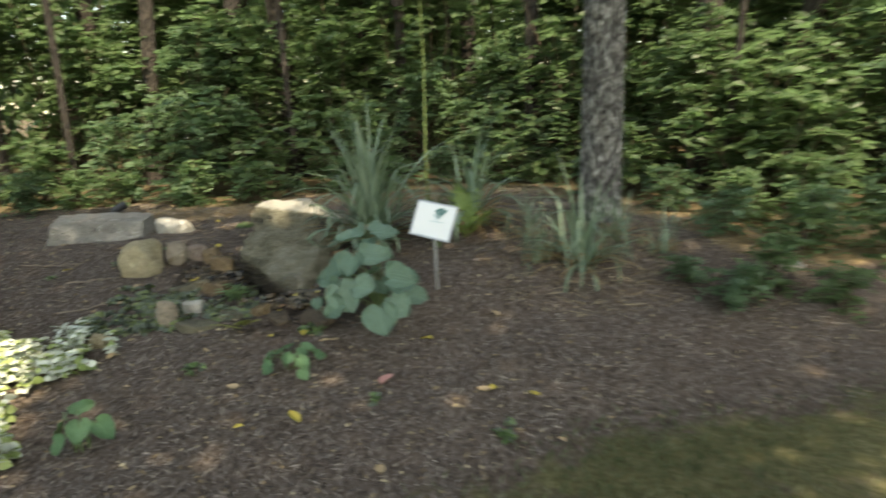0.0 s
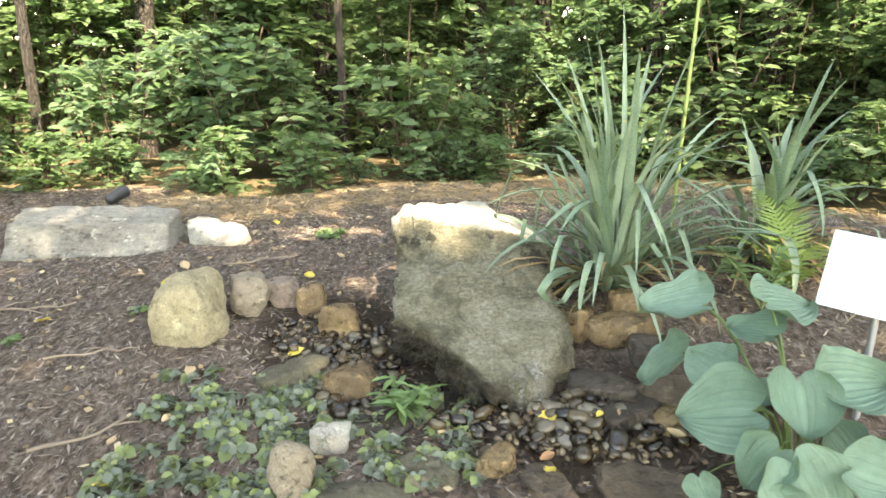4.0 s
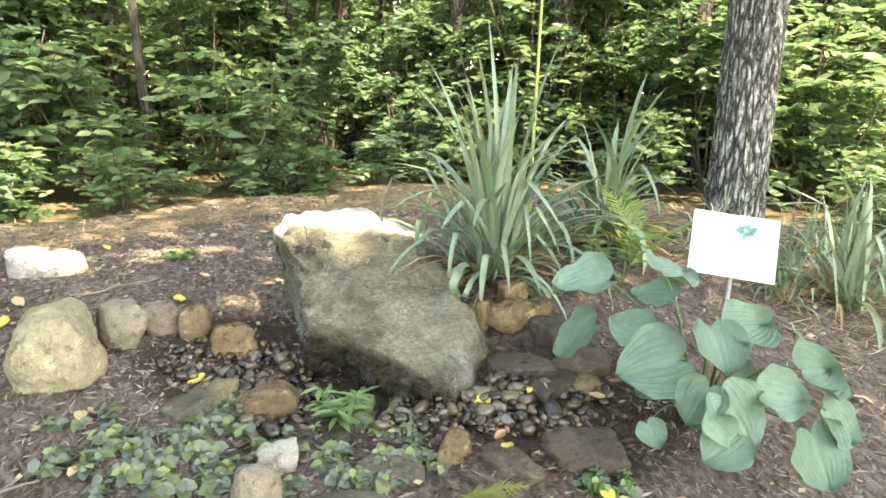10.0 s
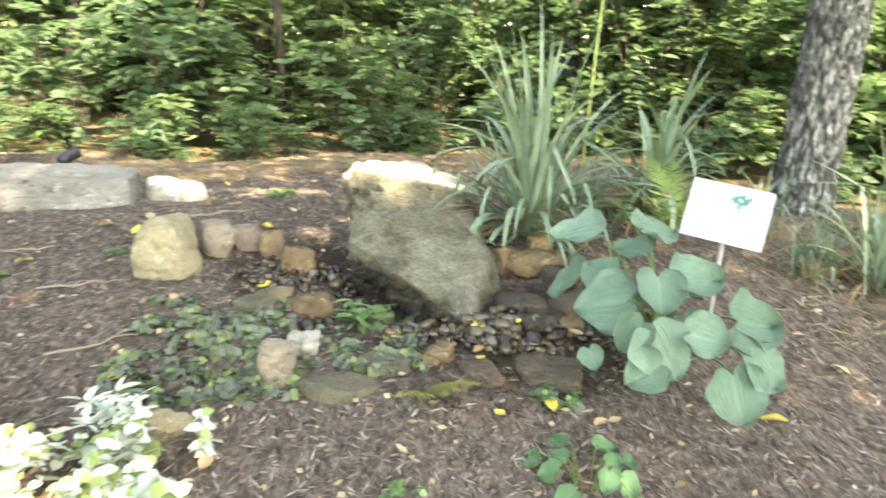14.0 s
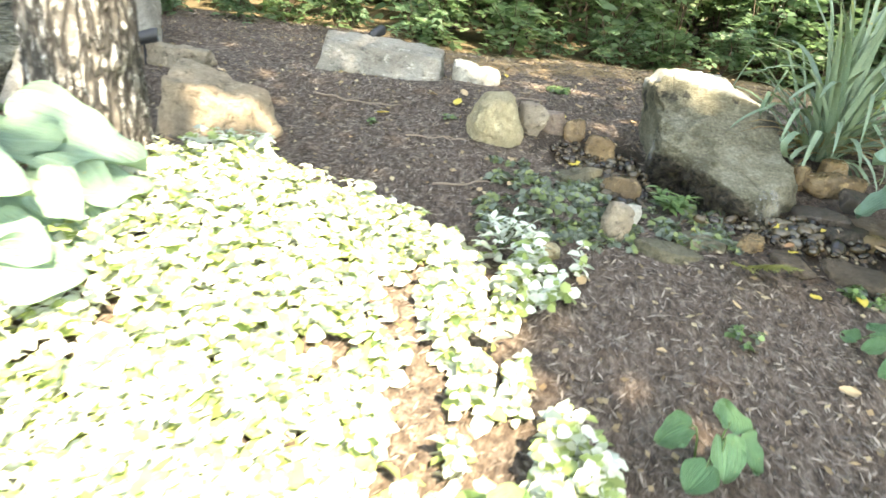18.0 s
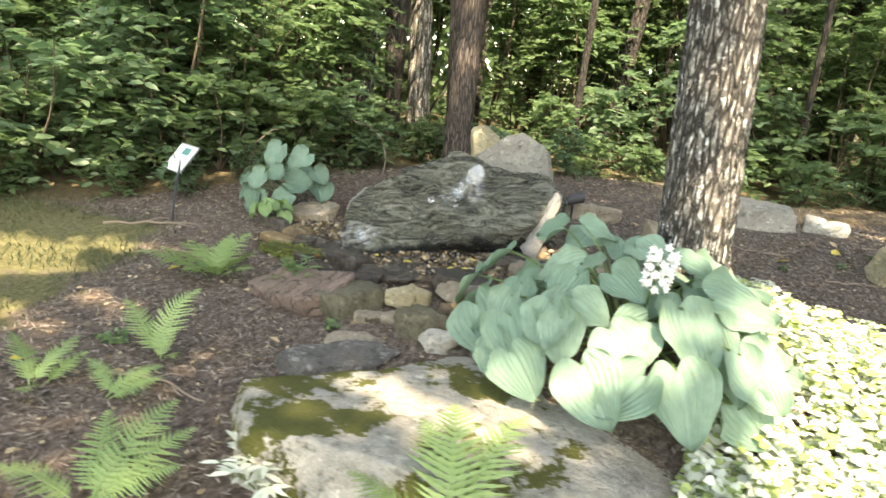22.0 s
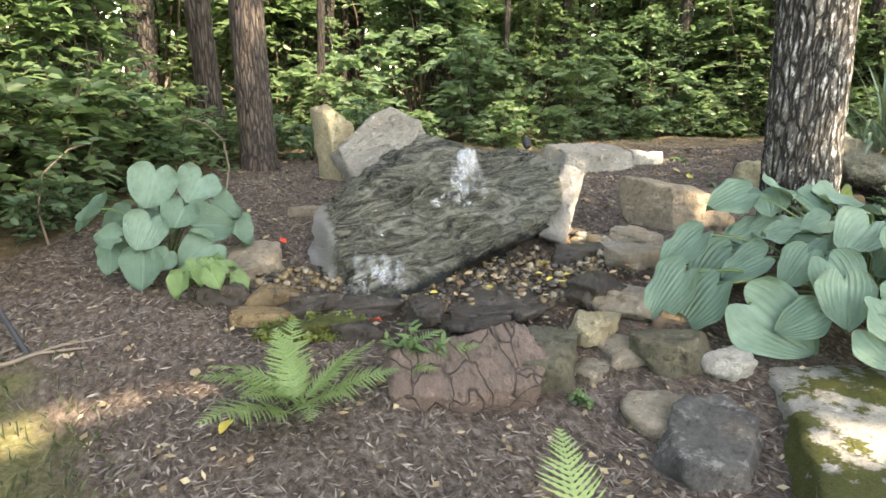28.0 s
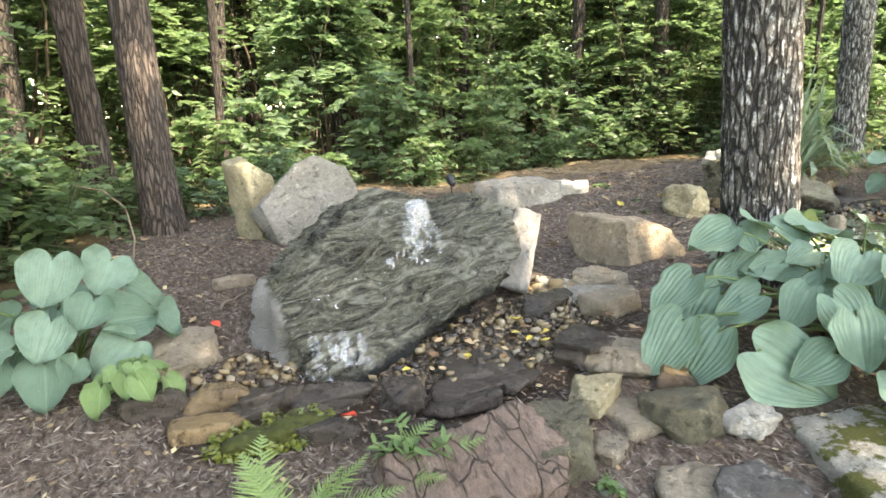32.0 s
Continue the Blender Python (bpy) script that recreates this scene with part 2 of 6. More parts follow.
    if lit_top:
        level, tint = lit_top
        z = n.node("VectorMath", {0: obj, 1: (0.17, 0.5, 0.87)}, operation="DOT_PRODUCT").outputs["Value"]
        # Dark patches under the ledge: wet stains, and the shade of its hollows painted in.
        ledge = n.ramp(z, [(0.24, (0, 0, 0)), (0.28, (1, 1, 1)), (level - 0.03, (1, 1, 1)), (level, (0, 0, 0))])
        darkened = n.math("MULTIPLY", ledge, n.ramp(n.noise(7.0, 5.0, 0.65, n.coords((1.0, 1.0, 0.6))), [(0.52, (0, 0, 0)), (0.57, (1, 1, 1))]))
        col = n.mix(n.math("MULTIPLY", darkened, 0.85), col, wet_dark)
        # Top whitened in the colour for the sunlight that falls on it.
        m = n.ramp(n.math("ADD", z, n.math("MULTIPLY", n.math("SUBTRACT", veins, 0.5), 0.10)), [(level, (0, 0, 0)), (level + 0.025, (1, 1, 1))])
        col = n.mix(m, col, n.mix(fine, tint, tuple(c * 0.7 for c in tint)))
    if pale_ends:
        lo, hi, tint = pale_ends
        x = n.math("ADD", n.node("SeparateXYZ", {0: obj}).outputs[0], n.math("MULTIPLY", n.math("SUBTRACT", veins, 0.5), 0.16))
        m = n.ramp(x, [(hi, (0, 0, 0)), (hi + 0.02, (1, 1, 1))])
        m = n.math("MAXIMUM", m, n.ramp(n.math("MULTIPLY", x, -1.0), [(lo, (0, 0, 0)), (lo + 0.02, (1, 1, 1))]))
        col = n.mix(m, col, n.mix(fine, tint, tuple(c * 0.62 for c in tint)))
        rough = n.mix(m, rough, (0.8, 0.8, 0.8))
    height = n.math("ADD", n.math("MULTIPLY", veins, 0.7), n.math("ADD", n.math("MULTIPLY", fine, 0.9), n.math("MULTIPLY", grit, 0.2)))
    height = n.math("SUBTRACT", height, n.math("MULTIPLY", seam, 0.5))
    if crag:
        height = n.math("ADD", height, n.math("MULTIPLY", n.math("MULTIPLY", chipped, m_crag), 2.2))
    n.set(color=col, rough=rough, normal=n.bump(height, 1.0, 0.075), spec=0.4)
    return n.mat


def bark_material(name, dark, light, lichen, lichen_at=0.6, stretch=(1, 1, 0.3), plates=24.0):
    """Plates of bark between dark furrows, grained along the trunk and spotted with lichen."""
    n = Nodes(name)
    v = n.coords(stretch)
    warp = n.node("TexNoise", {"Scale": 11.0, "Detail": 5.0, "Vector": v}).outputs["Color"]
    w = n.node("VectorMath", {0: v, 1: n.node("VectorMath", {0: warp, 1: (0.06, 0.06, 0.06)}, operation="MULTIPLY").outputs[0]}, operation="ADD").outputs[0]
    furrow = n.ramp(n.node("TexVoronoi", {"Vector": w, "Scale": plates}, feature="DISTANCE_TO_EDGE").outputs[0], [(0.02, (0, 0, 0)), (0.22, (1, 1, 1))])
    ridge = n.noise(30.0, 6.0, 0.7, v)
    fine = n.noise(150.0, 4.0, 0.7, v)
    col = n.mix(furrow, tuple(c * 0.6 for c in dark), n.ramp(ridge, [(0.35, dark), (0.6, light)]))
    col = n.mix(n.math("MULTIPLY", fine, 0.45), col, tuple(c * 0.5 for c in dark))
    spots = n.noise(34.0, 8.0, 0.85, n.coords((1, 1, 0.42)))
    spot = n.math("MULTIPLY", n.ramp(spots, [(lichen_at, (0, 0, 0)), (lichen_at + 0.04, (1, 1, 1))]), furrow)
    col = n.mix(spot, col, lichen)
    height = n.math("ADD", n.math("MULTIPLY", furrow, 1.0), n.math("ADD", n.math("MULTIPLY", ridge, 0.6), n.math("MULTIPLY", fine, 0.3)))
    n.set(color=col, rough=0.92, normal=n.bump(height, 1.0, 0.025))
    return n.mat


def plain_material(name, color, rough=0.6, metal=0.0, grain=40.0, vary=0.3):
    n = Nodes(name)
    g = n.noise(grain, 5.0, 0.6, n.coords())
    n.set(color=n.mix(n.math("MULTIPLY", g, vary), color, tuple(c * 0.45 for c in color)), rough=rough, metal=metal, normal=n.bump(g, 0.2, 0.003))
    return n.mat


def chip_material(name, stops):
    n = Nodes(name)
    rnd = n.node("NewGeometry").outputs["Random Per Island"]
    g = n.noise(55.0, 4.0, 0.6, n.coords((1, 1, 1)))
    col = n.mix(n.math("MULTIPLY", g, 0.5), n.ramp(rnd, stops), (0.02, 0.015, 0.012))
    n.set(color=col, rough=0.9, normal=n.bump(g, 0.4, 0.004))
    return n.mat


def ground_material():
    """Bark mulch, pine straw at the woods' edge, thin lawn and leaf litter, as the cover attribute says."""
    n = Nodes("ground_cover")
    v = n.coords()
    chips = n.noise(38.0, 6.0, 0.75, n.coords((1.0, 0.5, 1)))
    clods = n.noise(5.0, 5.0, 0.6, v)
    wide = n.noise(0.9, 3.0, 0.5, v)
    # Kept darker than the chips: the shade between them is in this colour.
    mulch = n.ramp(chips, [(0.34, (0.025, 0.019, 0.015)), (0.48, (0.108, 0.083, 0.066)), (0.60, (0.222, 0.178, 0.145)), (0.74, (0.41, 0.34, 0.275))])
    mulch = n.mix(n.math("MULTIPLY", clods, 0.4), mulch, (0.085, 0.058, 0.047))
    wet = n.node("Attribute", attribute_name="wet").outputs["Fac"]
    wet = n.ramp(n.math("ADD", wet, n.math("MULTIPLY", n.math("SUBTRACT", n.noise(6.0, 5.0, 0.65, v), 0.5), 0.7)), [(0.4, (0, 0, 0)), (0.6, (1, 1, 1))])
    mulch = n.mix(wet, mulch, n.mix(chips, (0.012, 0.009, 0.007), (0.06, 0.042, 0.03)))
    straw = n.ramp(n.noise(46.0, 6.0, 0.8, n.coords((0.35, 1, 1))), [(0.3, (0.11, 0.075, 0.04)), (0.55, (0.30, 0.215, 0.12)), (0.75, (0.48, 0.38, 0.22))])
    lawn = n.ramp(n.noise(30.0, 6.0, 0.8, v), [(0.3, (0.04, 0.042, 0.018)), (0.5, (0.12, 0.115, 0.05)), (0.68, (0.24, 0.21, 0.12))])
    litter = n.ramp(n.noise(20.0, 5.0, 0.8, v), [(0.3, (0.05, 0.042, 0.025)), (0.55, (0.13, 0.10, 0.058)), (0.75, (0.24, 0.18, 0.10))])
    cover = n.node("Attribute", attribute_name="cover").outputs["Color"]
    c = n.node("SeparateColor", {0: cover})
    wob = n.math("MULTIPLY", n.math("SUBTRACT", n.noise(3.5, 5.0, 0.65, v), 0.5), 0.8)

    def mask(ch):
        return n.ramp(n.math("ADD", c.outputs[ch], wob), [(0.42, (0, 0, 0)), (0.58, (1, 1, 1))])

    col = n.mix(mask(0), mulch, straw)
    patchy = n.ramp(n.math("ADD", c.outputs[1], n.math("MULTIPLY", n.math("SUBTRACT", n.noise(2.6, 6.0, 0.7, v), 0.56), 2.4)), [(0.35, (0, 0, 0)), (0.7, (1, 1, 1))])
    col = n.mix(patchy, col, lawn)
    col = n.mix(mask(2), col, litter)
    col = n.mix(n.math("MULTIPLY", wide, 0.25), col, (0.05, 0.035, 0.025))
    n.set(color=col, rough=n.mix(wet, (0.95, 0.95, 0.95), (0.45, 0.45, 0.45)), spec=0.15, normal=n.bump(n.math("ADD", chips, n.math("MULTIPLY", clods, 0.8)), 0.9, 0.02))
    return n.mat


M = {
    "ground": ground_material(),
    "chips": chip_material("mulch_chip", [(0.0, (0.048, 0.036, 0.029)), (0.5, (0.172, 0.136, 0.112)), (0.82, (0.275, 0.226, 0.188)), (1.0, (0.41, 0.345, 0.285))]),
    "wet_chips": chip_material("wet_mulch_chip", [(0.0, (0.02, 0.014, 0.011)), (0.6, (0.06, 0.042, 0.031)), (1.0, (0.15, 0.10, 0.065))]),
    "straw": chip_material("pine_straw", [(0.0, (0.15, 0.10, 0.055)), (0.6, (0.36, 0.265, 0.15)), (1.0, (0.55, 0.45, 0.28))]),
    "grass": leaf_material("grass_blade", (0.05, 0.075, 0.03), (0.21, 0.20, 0.11), 0.3),
    "woods": leaf_material("woods_leaf", (0.065, 0.12, 0.065), (0.175, 0.265, 0.155), 0.55, 0.4),
    "woods_lit": leaf_material("lit_woods_leaf", (0.06, 0.11, 0.045), (0.175, 0.255, 0.125), 0.55, 0.4),
    "canopy": leaf_material("canopy_leaf", (0.03, 0.07, 0.018), (0.08, 0.15, 0.04), 0.3),
    "lamium": leaf_material("silver_leaf", (0.55, 0.59, 0.47), (0.77, 0.79, 0.70), 0.25, 0.6),
    "lamium_green": leaf_material("green_edged_leaf", (0.22, 0.29, 0.09), (0.42, 0.49, 0.2), 0.3, 0.6),
    "ajuga": leaf_material("low_plant_leaf", (0.09, 0.108, 0.085), (0.19, 0.22, 0.16), 0.18, 0.45),
    "ajuga_lime": leaf_material("lime_low_leaf", (0.13, 0.17, 0.07), (0.24, 0.28, 0.11), 0.2, 0.5),
    "moss_leaf": leaf_material("moss_leaf", (0.10, 0.12, 0.02), (0.24, 0.25, 0.05), 0.25, 0.6),
    "sprig": leaf_material("narrow_sprig_leaf", (0.09, 0.16, 0.06), (0.20, 0.30, 0.11), 0.3, 0.45),
    "hosta": thing_leaf_material("blue_green_hosta_leaf", (0.08, 0.145, 0.10), (0.15, 0.235, 0.175), 0.13, 0.36, 0.13),
    "hosta_pleated": thing_leaf_material("pale_pleated_hosta_leaf", (0.12, 0.205, 0.15), (0.205, 0.305, 0.225), 0.15, 0.38, 0.14),
    "hosta_deep": thing_leaf_material("deep_green_hosta_leaf", (0.07, 0.16, 0.08), (0.13, 0.24, 0.12), 0.15, 0.4, 0.2),
    "hosta_young": thing_leaf_material("young_hosta_leaf", (0.14, 0.23, 0.09), (0.21, 0.32, 0.14), 0.25, 0.45, 0.2),
    "fern": thing_leaf_material("fern_frond", (0.16, 0.25, 0.09), (0.27, 0.37, 0.15), 0.35),
    "fern_yellow": thing_leaf_material("yellow_green_frond", (0.13, 0.20, 0.05), (0.20, 0.28, 0.08), 0.3),
    "fern_dead": thing_leaf_material("yellowed_frond", (0.26, 0.24, 0.07), (0.33, 0.33, 0.10), 0.35),
    "yucca": thing_leaf_material("grey_green_blade", (0.085, 0.14, 0.09), (0.235, 0.305, 0.215), 0.15, 0.42),
    "yucca_dry": thing_leaf_material("dry_blade", (0.20, 0.12, 0.06), (0.34, 0.23, 0.12), 0.15, 0.7),
    "stem": plain_material("green_stem", (0.10, 0.16, 0.05), 0.5),
    "twig": plain_material("brown_twig", (0.09, 0.065, 0.045), 0.9),
    "dead_twig": plain_material("weathered_twig", (0.22, 0.17, 0.13), 0.9),
    "bark_oak": bark_material("lichened_oak_bark", (0.035, 0.03, 0.026), (0.255, 0.232, 0.205), (0.66, 0.65, 0.62), 0.525, (1, 1, 0.2), 30.0),
    "bark_grey": bark_material("grey_bark", (0.045, 0.042, 0.038), (0.31, 0.30, 0.275), (0.54, 0.54, 0.50), 0.51, (1, 1, 0.18), 28.0),
    "bark_pale": bark_material("pale_torn_bark", (0.10, 0.085, 0.07), (0.42, 0.38, 0.33), (0.66, 0.63, 0.57), 0.52, (1, 1, 0.12), 14.0),
    "bark_cedar": bark_material("reddish_bark", (0.06, 0.045, 0.038), (0.22, 0.17, 0.14), (0.24, 0.21, 0.18), 0.64, (1, 1, 0.14), 34.0),
    "bark_dark": bark_material("dark_woods_bark", (0.035, 0.029, 0.024), (0.12, 0.098, 0.08), (0.24, 0.225, 0.20), 0.62),
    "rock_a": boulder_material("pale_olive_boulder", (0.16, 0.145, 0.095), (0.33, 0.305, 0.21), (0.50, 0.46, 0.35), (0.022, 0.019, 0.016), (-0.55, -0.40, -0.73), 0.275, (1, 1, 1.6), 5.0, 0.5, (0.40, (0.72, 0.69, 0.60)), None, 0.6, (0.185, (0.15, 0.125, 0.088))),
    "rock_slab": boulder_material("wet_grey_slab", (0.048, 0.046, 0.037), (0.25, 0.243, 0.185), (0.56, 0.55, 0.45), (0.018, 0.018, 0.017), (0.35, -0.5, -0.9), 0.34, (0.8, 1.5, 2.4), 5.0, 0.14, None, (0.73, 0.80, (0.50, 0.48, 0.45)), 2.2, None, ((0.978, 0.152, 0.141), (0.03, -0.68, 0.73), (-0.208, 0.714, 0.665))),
    "ochre": stone_material("ochre_sandstone", (0.64, 0.55, 0.36), (0.47, 0.385, 0.23)),
    "peach": stone_material("peach_sandstone", (0.52, 0.41, 0.29), (0.34, 0.27, 0.19)),
    "pale": stone_material("pale_quartz_stone", (0.75, 0.7, 0.6), (0.5, 0.463, 0.388)),
    "bleached": stone_material("bleached_grey_stone", (0.62, 0.59, 0.54), (0.42, 0.39, 0.35)),
    "dark_grey": stone_material("dark_grey_stone", (0.21, 0.195, 0.175), (0.11, 0.10, 0.09), 0, None, (1, 1, 1), 3.0, (0.4, 0.38, 0.34)),
    "grey": stone_material("grey_fieldstone", (0.486, 0.452, 0.392), (0.297, 0.27, 0.23), 0, None, (1, 1, 1.6), 2.5),
    "slate": stone_material("brown_slate", (0.356, 0.248, 0.199), (0.228, 0.16, 0.123), 0, None, (1.3, 0.4, 1), 3.0, None, 1.0),
    "green_stone": stone_material("green_grey_stone", (0.214, 0.191, 0.126), (0.117, 0.104, 0.067)),
    "wet_dark": stone_material("wet_dark_slate", (0.092, 0.073, 0.058), (0.035, 0.028, 0.023), 1.0),
    "wet_brown": stone_material("wet_brown_stone", (0.28, 0.19, 0.095), (0.11, 0.076, 0.048), 1.0),
    "pinkish": stone_material("pinkish_fieldstone", (0.40, 0.31, 0.25), (0.26, 0.19, 0.15)),
    "slate_wet": stone_material("damp_brown_slate", (0.185, 0.135, 0.092), (0.10, 0.075, 0.052)),
    "tan": stone_material("tan_flat_stone", (0.494, 0.41, 0.305), (0.312, 0.254, 0.189)),
    "mossy": stone_material("moss_patched_boulder", (0.60, 0.56, 0.475), (0.42, 0.385, 0.325), 0.0, (0.085, 0.088, 0.014), (1, 1, 1), 2.2, (0.5, 0.48, 0.43)),
    "moss_clump": stone_material("moss_cushion", (0.12, 0.13, 0.02), (0.06, 0.075, 0.015)),
}


def pebble_material(name, wet, tone=1.0):
    n = Nodes(name)
    rnd = n.node("ObjectInfo").outputs["Random"]
    stops = [(0.0, (0.04, 0.032, 0.026)), (0.3, (0.11, 0.075, 0.045)), (0.55, (0.26, 0.175, 0.08)), (0.8, (0.42, 0.31, 0.17)), (1.0, (0.62, 0.54, 0.42))]
    col = n.ramp(rnd, [(p, tuple(c * tone for c in q)) for p, q in stops])
    g = n.noise(18.0, 4.0, 0.6, n.coords())
    n.set(color=n.mix(n.math("MULTIPLY", g, 0.6), col, (0.05 * tone, 0.04 * tone, 0.03 * tone)), rough=0.1 if wet else 0.6, spec=0.5, normal=n.bump(g, 0.2, 0.004))
    return n.mat


M["pebble_wet"], M["pebble_dry"], M["pebble_dark"] = pebble_material("wet_pebble", True, 0.66), pebble_material("dry_pebble", False, 1.2), pebble_material("dark_wet_pebble", True, 0.25)
M["gravel"] = chip_material("brown_gravel", [(0.0, (0.04, 0.033, 0.028)), (0.4, (0.08, 0.058, 0.04)), (0.75, (0.15, 0.11, 0.068)), (1.0, (0.30, 0.24, 0.16))])


# ---- ground ----
def smooth(a, b, x):
    t = np.clip((x - a) / (b - a), 0, 1)
    return t * t * (3 - 2 * t)


def hill(x, y, cx, cy, sx, sy):
    return np.exp(-(((x - cx) / sx) ** 2 + ((y - cy) / sy) ** 2) / 2)


def height(x, y):
    """The ground's height: a planted bank that rises away from the path, with a mound round each tree."""
    z = -0.1 + 0.36 * smooth(2.6, 6.0, y) - 0.12 * smooth(8, 14, y)
    z = z + 0.27 * hill(x, y, -4.1, 3.3, 0.8, 0.55) + 0.14 * hill(x, y, 0.3, 5.7, 1.1, 0.9) - 0.13 * hill(x, y, -1.9, 5.05, 0.42, 0.42)
    near = smooth(30, 10, np.hypot(x + 3, y - 4))
    return z + near * (0.012 * np.sin(x * 3.1 + y * 1.7) + 0.012 * np.sin(y * 4.3 - x * 2.2) + 0.007 * np.sin(x * 9 + 1) * np.sin(y * 8))


def woods_edge(x):
    """How far back the mulch reaches at x."""
    return 8.1 + 0.9 * smooth(-3.4, -0.8, x) - 3.2 * smooth(0.6, 2.6, x) - 3.6 * smooth(-6.2, -8.2, x) - 1.5 * smooth(-8.0, -10.0, x) + 0.15 * np.sin(x * 2.3)


def lawn_edge(x, y):
    """Positive where thin lawn takes over from mulch."""
    left = smooth(-7.0, -7.7, x + 0.35 * (y - 2.4)) * smooth(3.9, 3.3, y)
    front = smooth(-0.4, 0.8, x + 0.8 * (2.7 - y)) * smooth(3.2, 2.6, y - 0.2 * x)
    return np.maximum(left, np.maximum(front, smooth(0.2, -0.6, y)))


def mesh_from(name, verts, faces, smooth_faces=False):
    me = bpy.data.meshes.new(name)
    verts = np.asarray(verts, dtype=np.float32)
    if isinstance(faces, np.ndarray):
        k = faces.shape[1]
        me.vertices.add(len(verts)), me.loops.add(faces.size), me.polygons.add(len(faces))
        me.vertices.foreach_set("co", verts.ravel())
        me.loops.foreach_set("vertex_index", faces.astype(np.int32).ravel())
        me.polygons.foreach_set("loop_start", np.arange(0, faces.size, k, dtype=np.int32))
        me.update(calc_edges=True)
    else:
        me.from_pydata([tuple(map(float, p)) for p in verts], [], faces)
    if smooth_faces:
        me.polygons.foreach_set("use_smooth", np.ones(len(me.polygons), dtype=bool))
    me.update()
    return me


def grid_faces(nu, nv, wrap=False):
    i, j = np.meshgrid(np.arange(nu - 1), np.arange(nv if wrap else nv - 1), indexing="ij")
    i, j = i.ravel(), j.ravel()
    jn = (j + 1) % nv
    return np.stack([i * nv + j, i * nv + jn, (i + 1) * nv + jn, (i + 1) * nv + j], 1)


def axis(lo, hi, step, reach, grow=1.25):
    mid = list(np.arange(lo, hi + step / 2, step))
    d, a, b = step, lo, hi
    left, right = [], []
    while b < reach:
        d *= grow
        a, b = a - d, b + d
        left.append(a), right.append(b)
    return np.array(left[::-1] + mid + right)


def put(name, me, mat, parent=None, m=None, label=""):
    ob = new(name, me)
    if mat is not None and not me.materials:
        me.materials.append(mat)
    if m is not None:
        ob.matrix_basis = m
    if parent is not None:
        ob.parent = parent
    return tagged(ob, label)


def thing(name, m, label, category, group="", kind=""):
    ob = new(name)
    ob.empty_display_size = 0.1
    ob.matrix_basis = m
    return tagged(ob, label, category, group, kind)


def on_ground(x, y, dz=0.0, rx=0, ry=0, rz=0):
    return pose(x, y, float(height(x, y)) + dz, rx, ry, rz)


gx, gy = axis(-10, 4, 0.09, 600), axis(-1.5, 11, 0.09, 600)
X, Y = np.meshgrid(gx, gy, indexing="ij")
ground_me = mesh_from("ground", np.stack([X, Y, height(X, Y)], -1).reshape(-1, 3), grid_faces(len(gx), len(gy)), True)
cover = ground_me.color_attributes.new("cover", "FLOAT_COLOR", "POINT")
edge = woods_edge(X)
straw = smooth(edge - 1.5, edge - 0.5, Y) * smooth(-5.5, -2.5, X) + 0.45 * hill(X, Y, 0.9, 5.0, 0.6, 0.5)
litter = smooth(edge - 0.15, edge + 0.35, Y)
cols = np.stack([np.clip(straw, 0, 1), lawn_edge(X, Y), litter, np.ones_like(X)], -1)
cover.data.foreach_set("color", cols.astype(np.float32).ravel())
wet = ground_me.attributes.new("wet", "FLOAT", "POINT")
soak = np.maximum.reduce([hill(X, Y, -2.05, 5.2, 0.34, 0.32), hill(X, Y, -0.9, 4.45, 0.42, 0.32), hill(X, Y, -1.75, 4.95, 0.38, 0.38), hill(X, Y, -1.15, 4.5, 0.38, 0.25), hill(X, Y, -5.7, 3.6, 0.75, 0.3), hill(X, Y, -6.5, 3.75, 0.5, 0.22)])
wet.data.foreach_set("value", soak.astype(np.float32).ravel())
tagged(put("ground", ground_me, M["ground"]), "dark bark mulch bank with pine straw and thin lawn", "ground", kind="structure")


# ---- generators ----
def rng(seed):
    return np.random.default_rng(seed)


def frames_of(direction, normal):
    """Right-handed side vectors for leaves that point along direction and face along normal."""
    d = direction / np.linalg.norm(direction, axis=1, keepdims=True)
    s = np.cross(d, normal)
    s /= np.maximum(np.linalg.norm(s, axis=1, keepdims=True), 1e-6)
    return d, s, np.cross(s, d)


def leaf_cloud(name, base, direction, normal, length, width, droop=0.15, fold=0.12, fine=True):
    """Many leaves in one mesh: five points and four triangles a leaf, folded along the rib and bent down at the tip."""
    d, s, n = frames_of(direction, normal)
    L, W = length[:, None], width[:, None]
    mid = base + d * L * 0.48
    if fine:
        e1, e2 = base + d * L * 0.25, base + d * L * 0.66 - n * L * droop * 0.35
        pts = np.stack([base, e1 + s * W * 0.42 + n * W * fold, e2 + s * W * 0.40 + n * W * fold, base + d * L - n * L * droop, e2 - s * W * 0.40 + n * W * fold, e1 - s * W * 0.42 + n * W * fold, mid - n * L * droop * 0.15], 1)
        tri = np.array([[6, 1, 0], [6, 2, 1], [6, 3, 2], [6, 4, 3], [6, 5, 4], [6, 0, 5]])
    else:
        pts = np.stack([base, mid + s * W * 0.5, base + d * L - n * L * droop, mid - s * W * 0.5], 1)
        tri = np.array([[0, 2, 1], [0, 3, 2]])
    k = pts.shape[1]
    faces = (np.arange(len(base))[:, None, None] * k + tri[None]).reshape(-1, 3)
    return mesh_from(name, pts.reshape(-1, 3), faces)


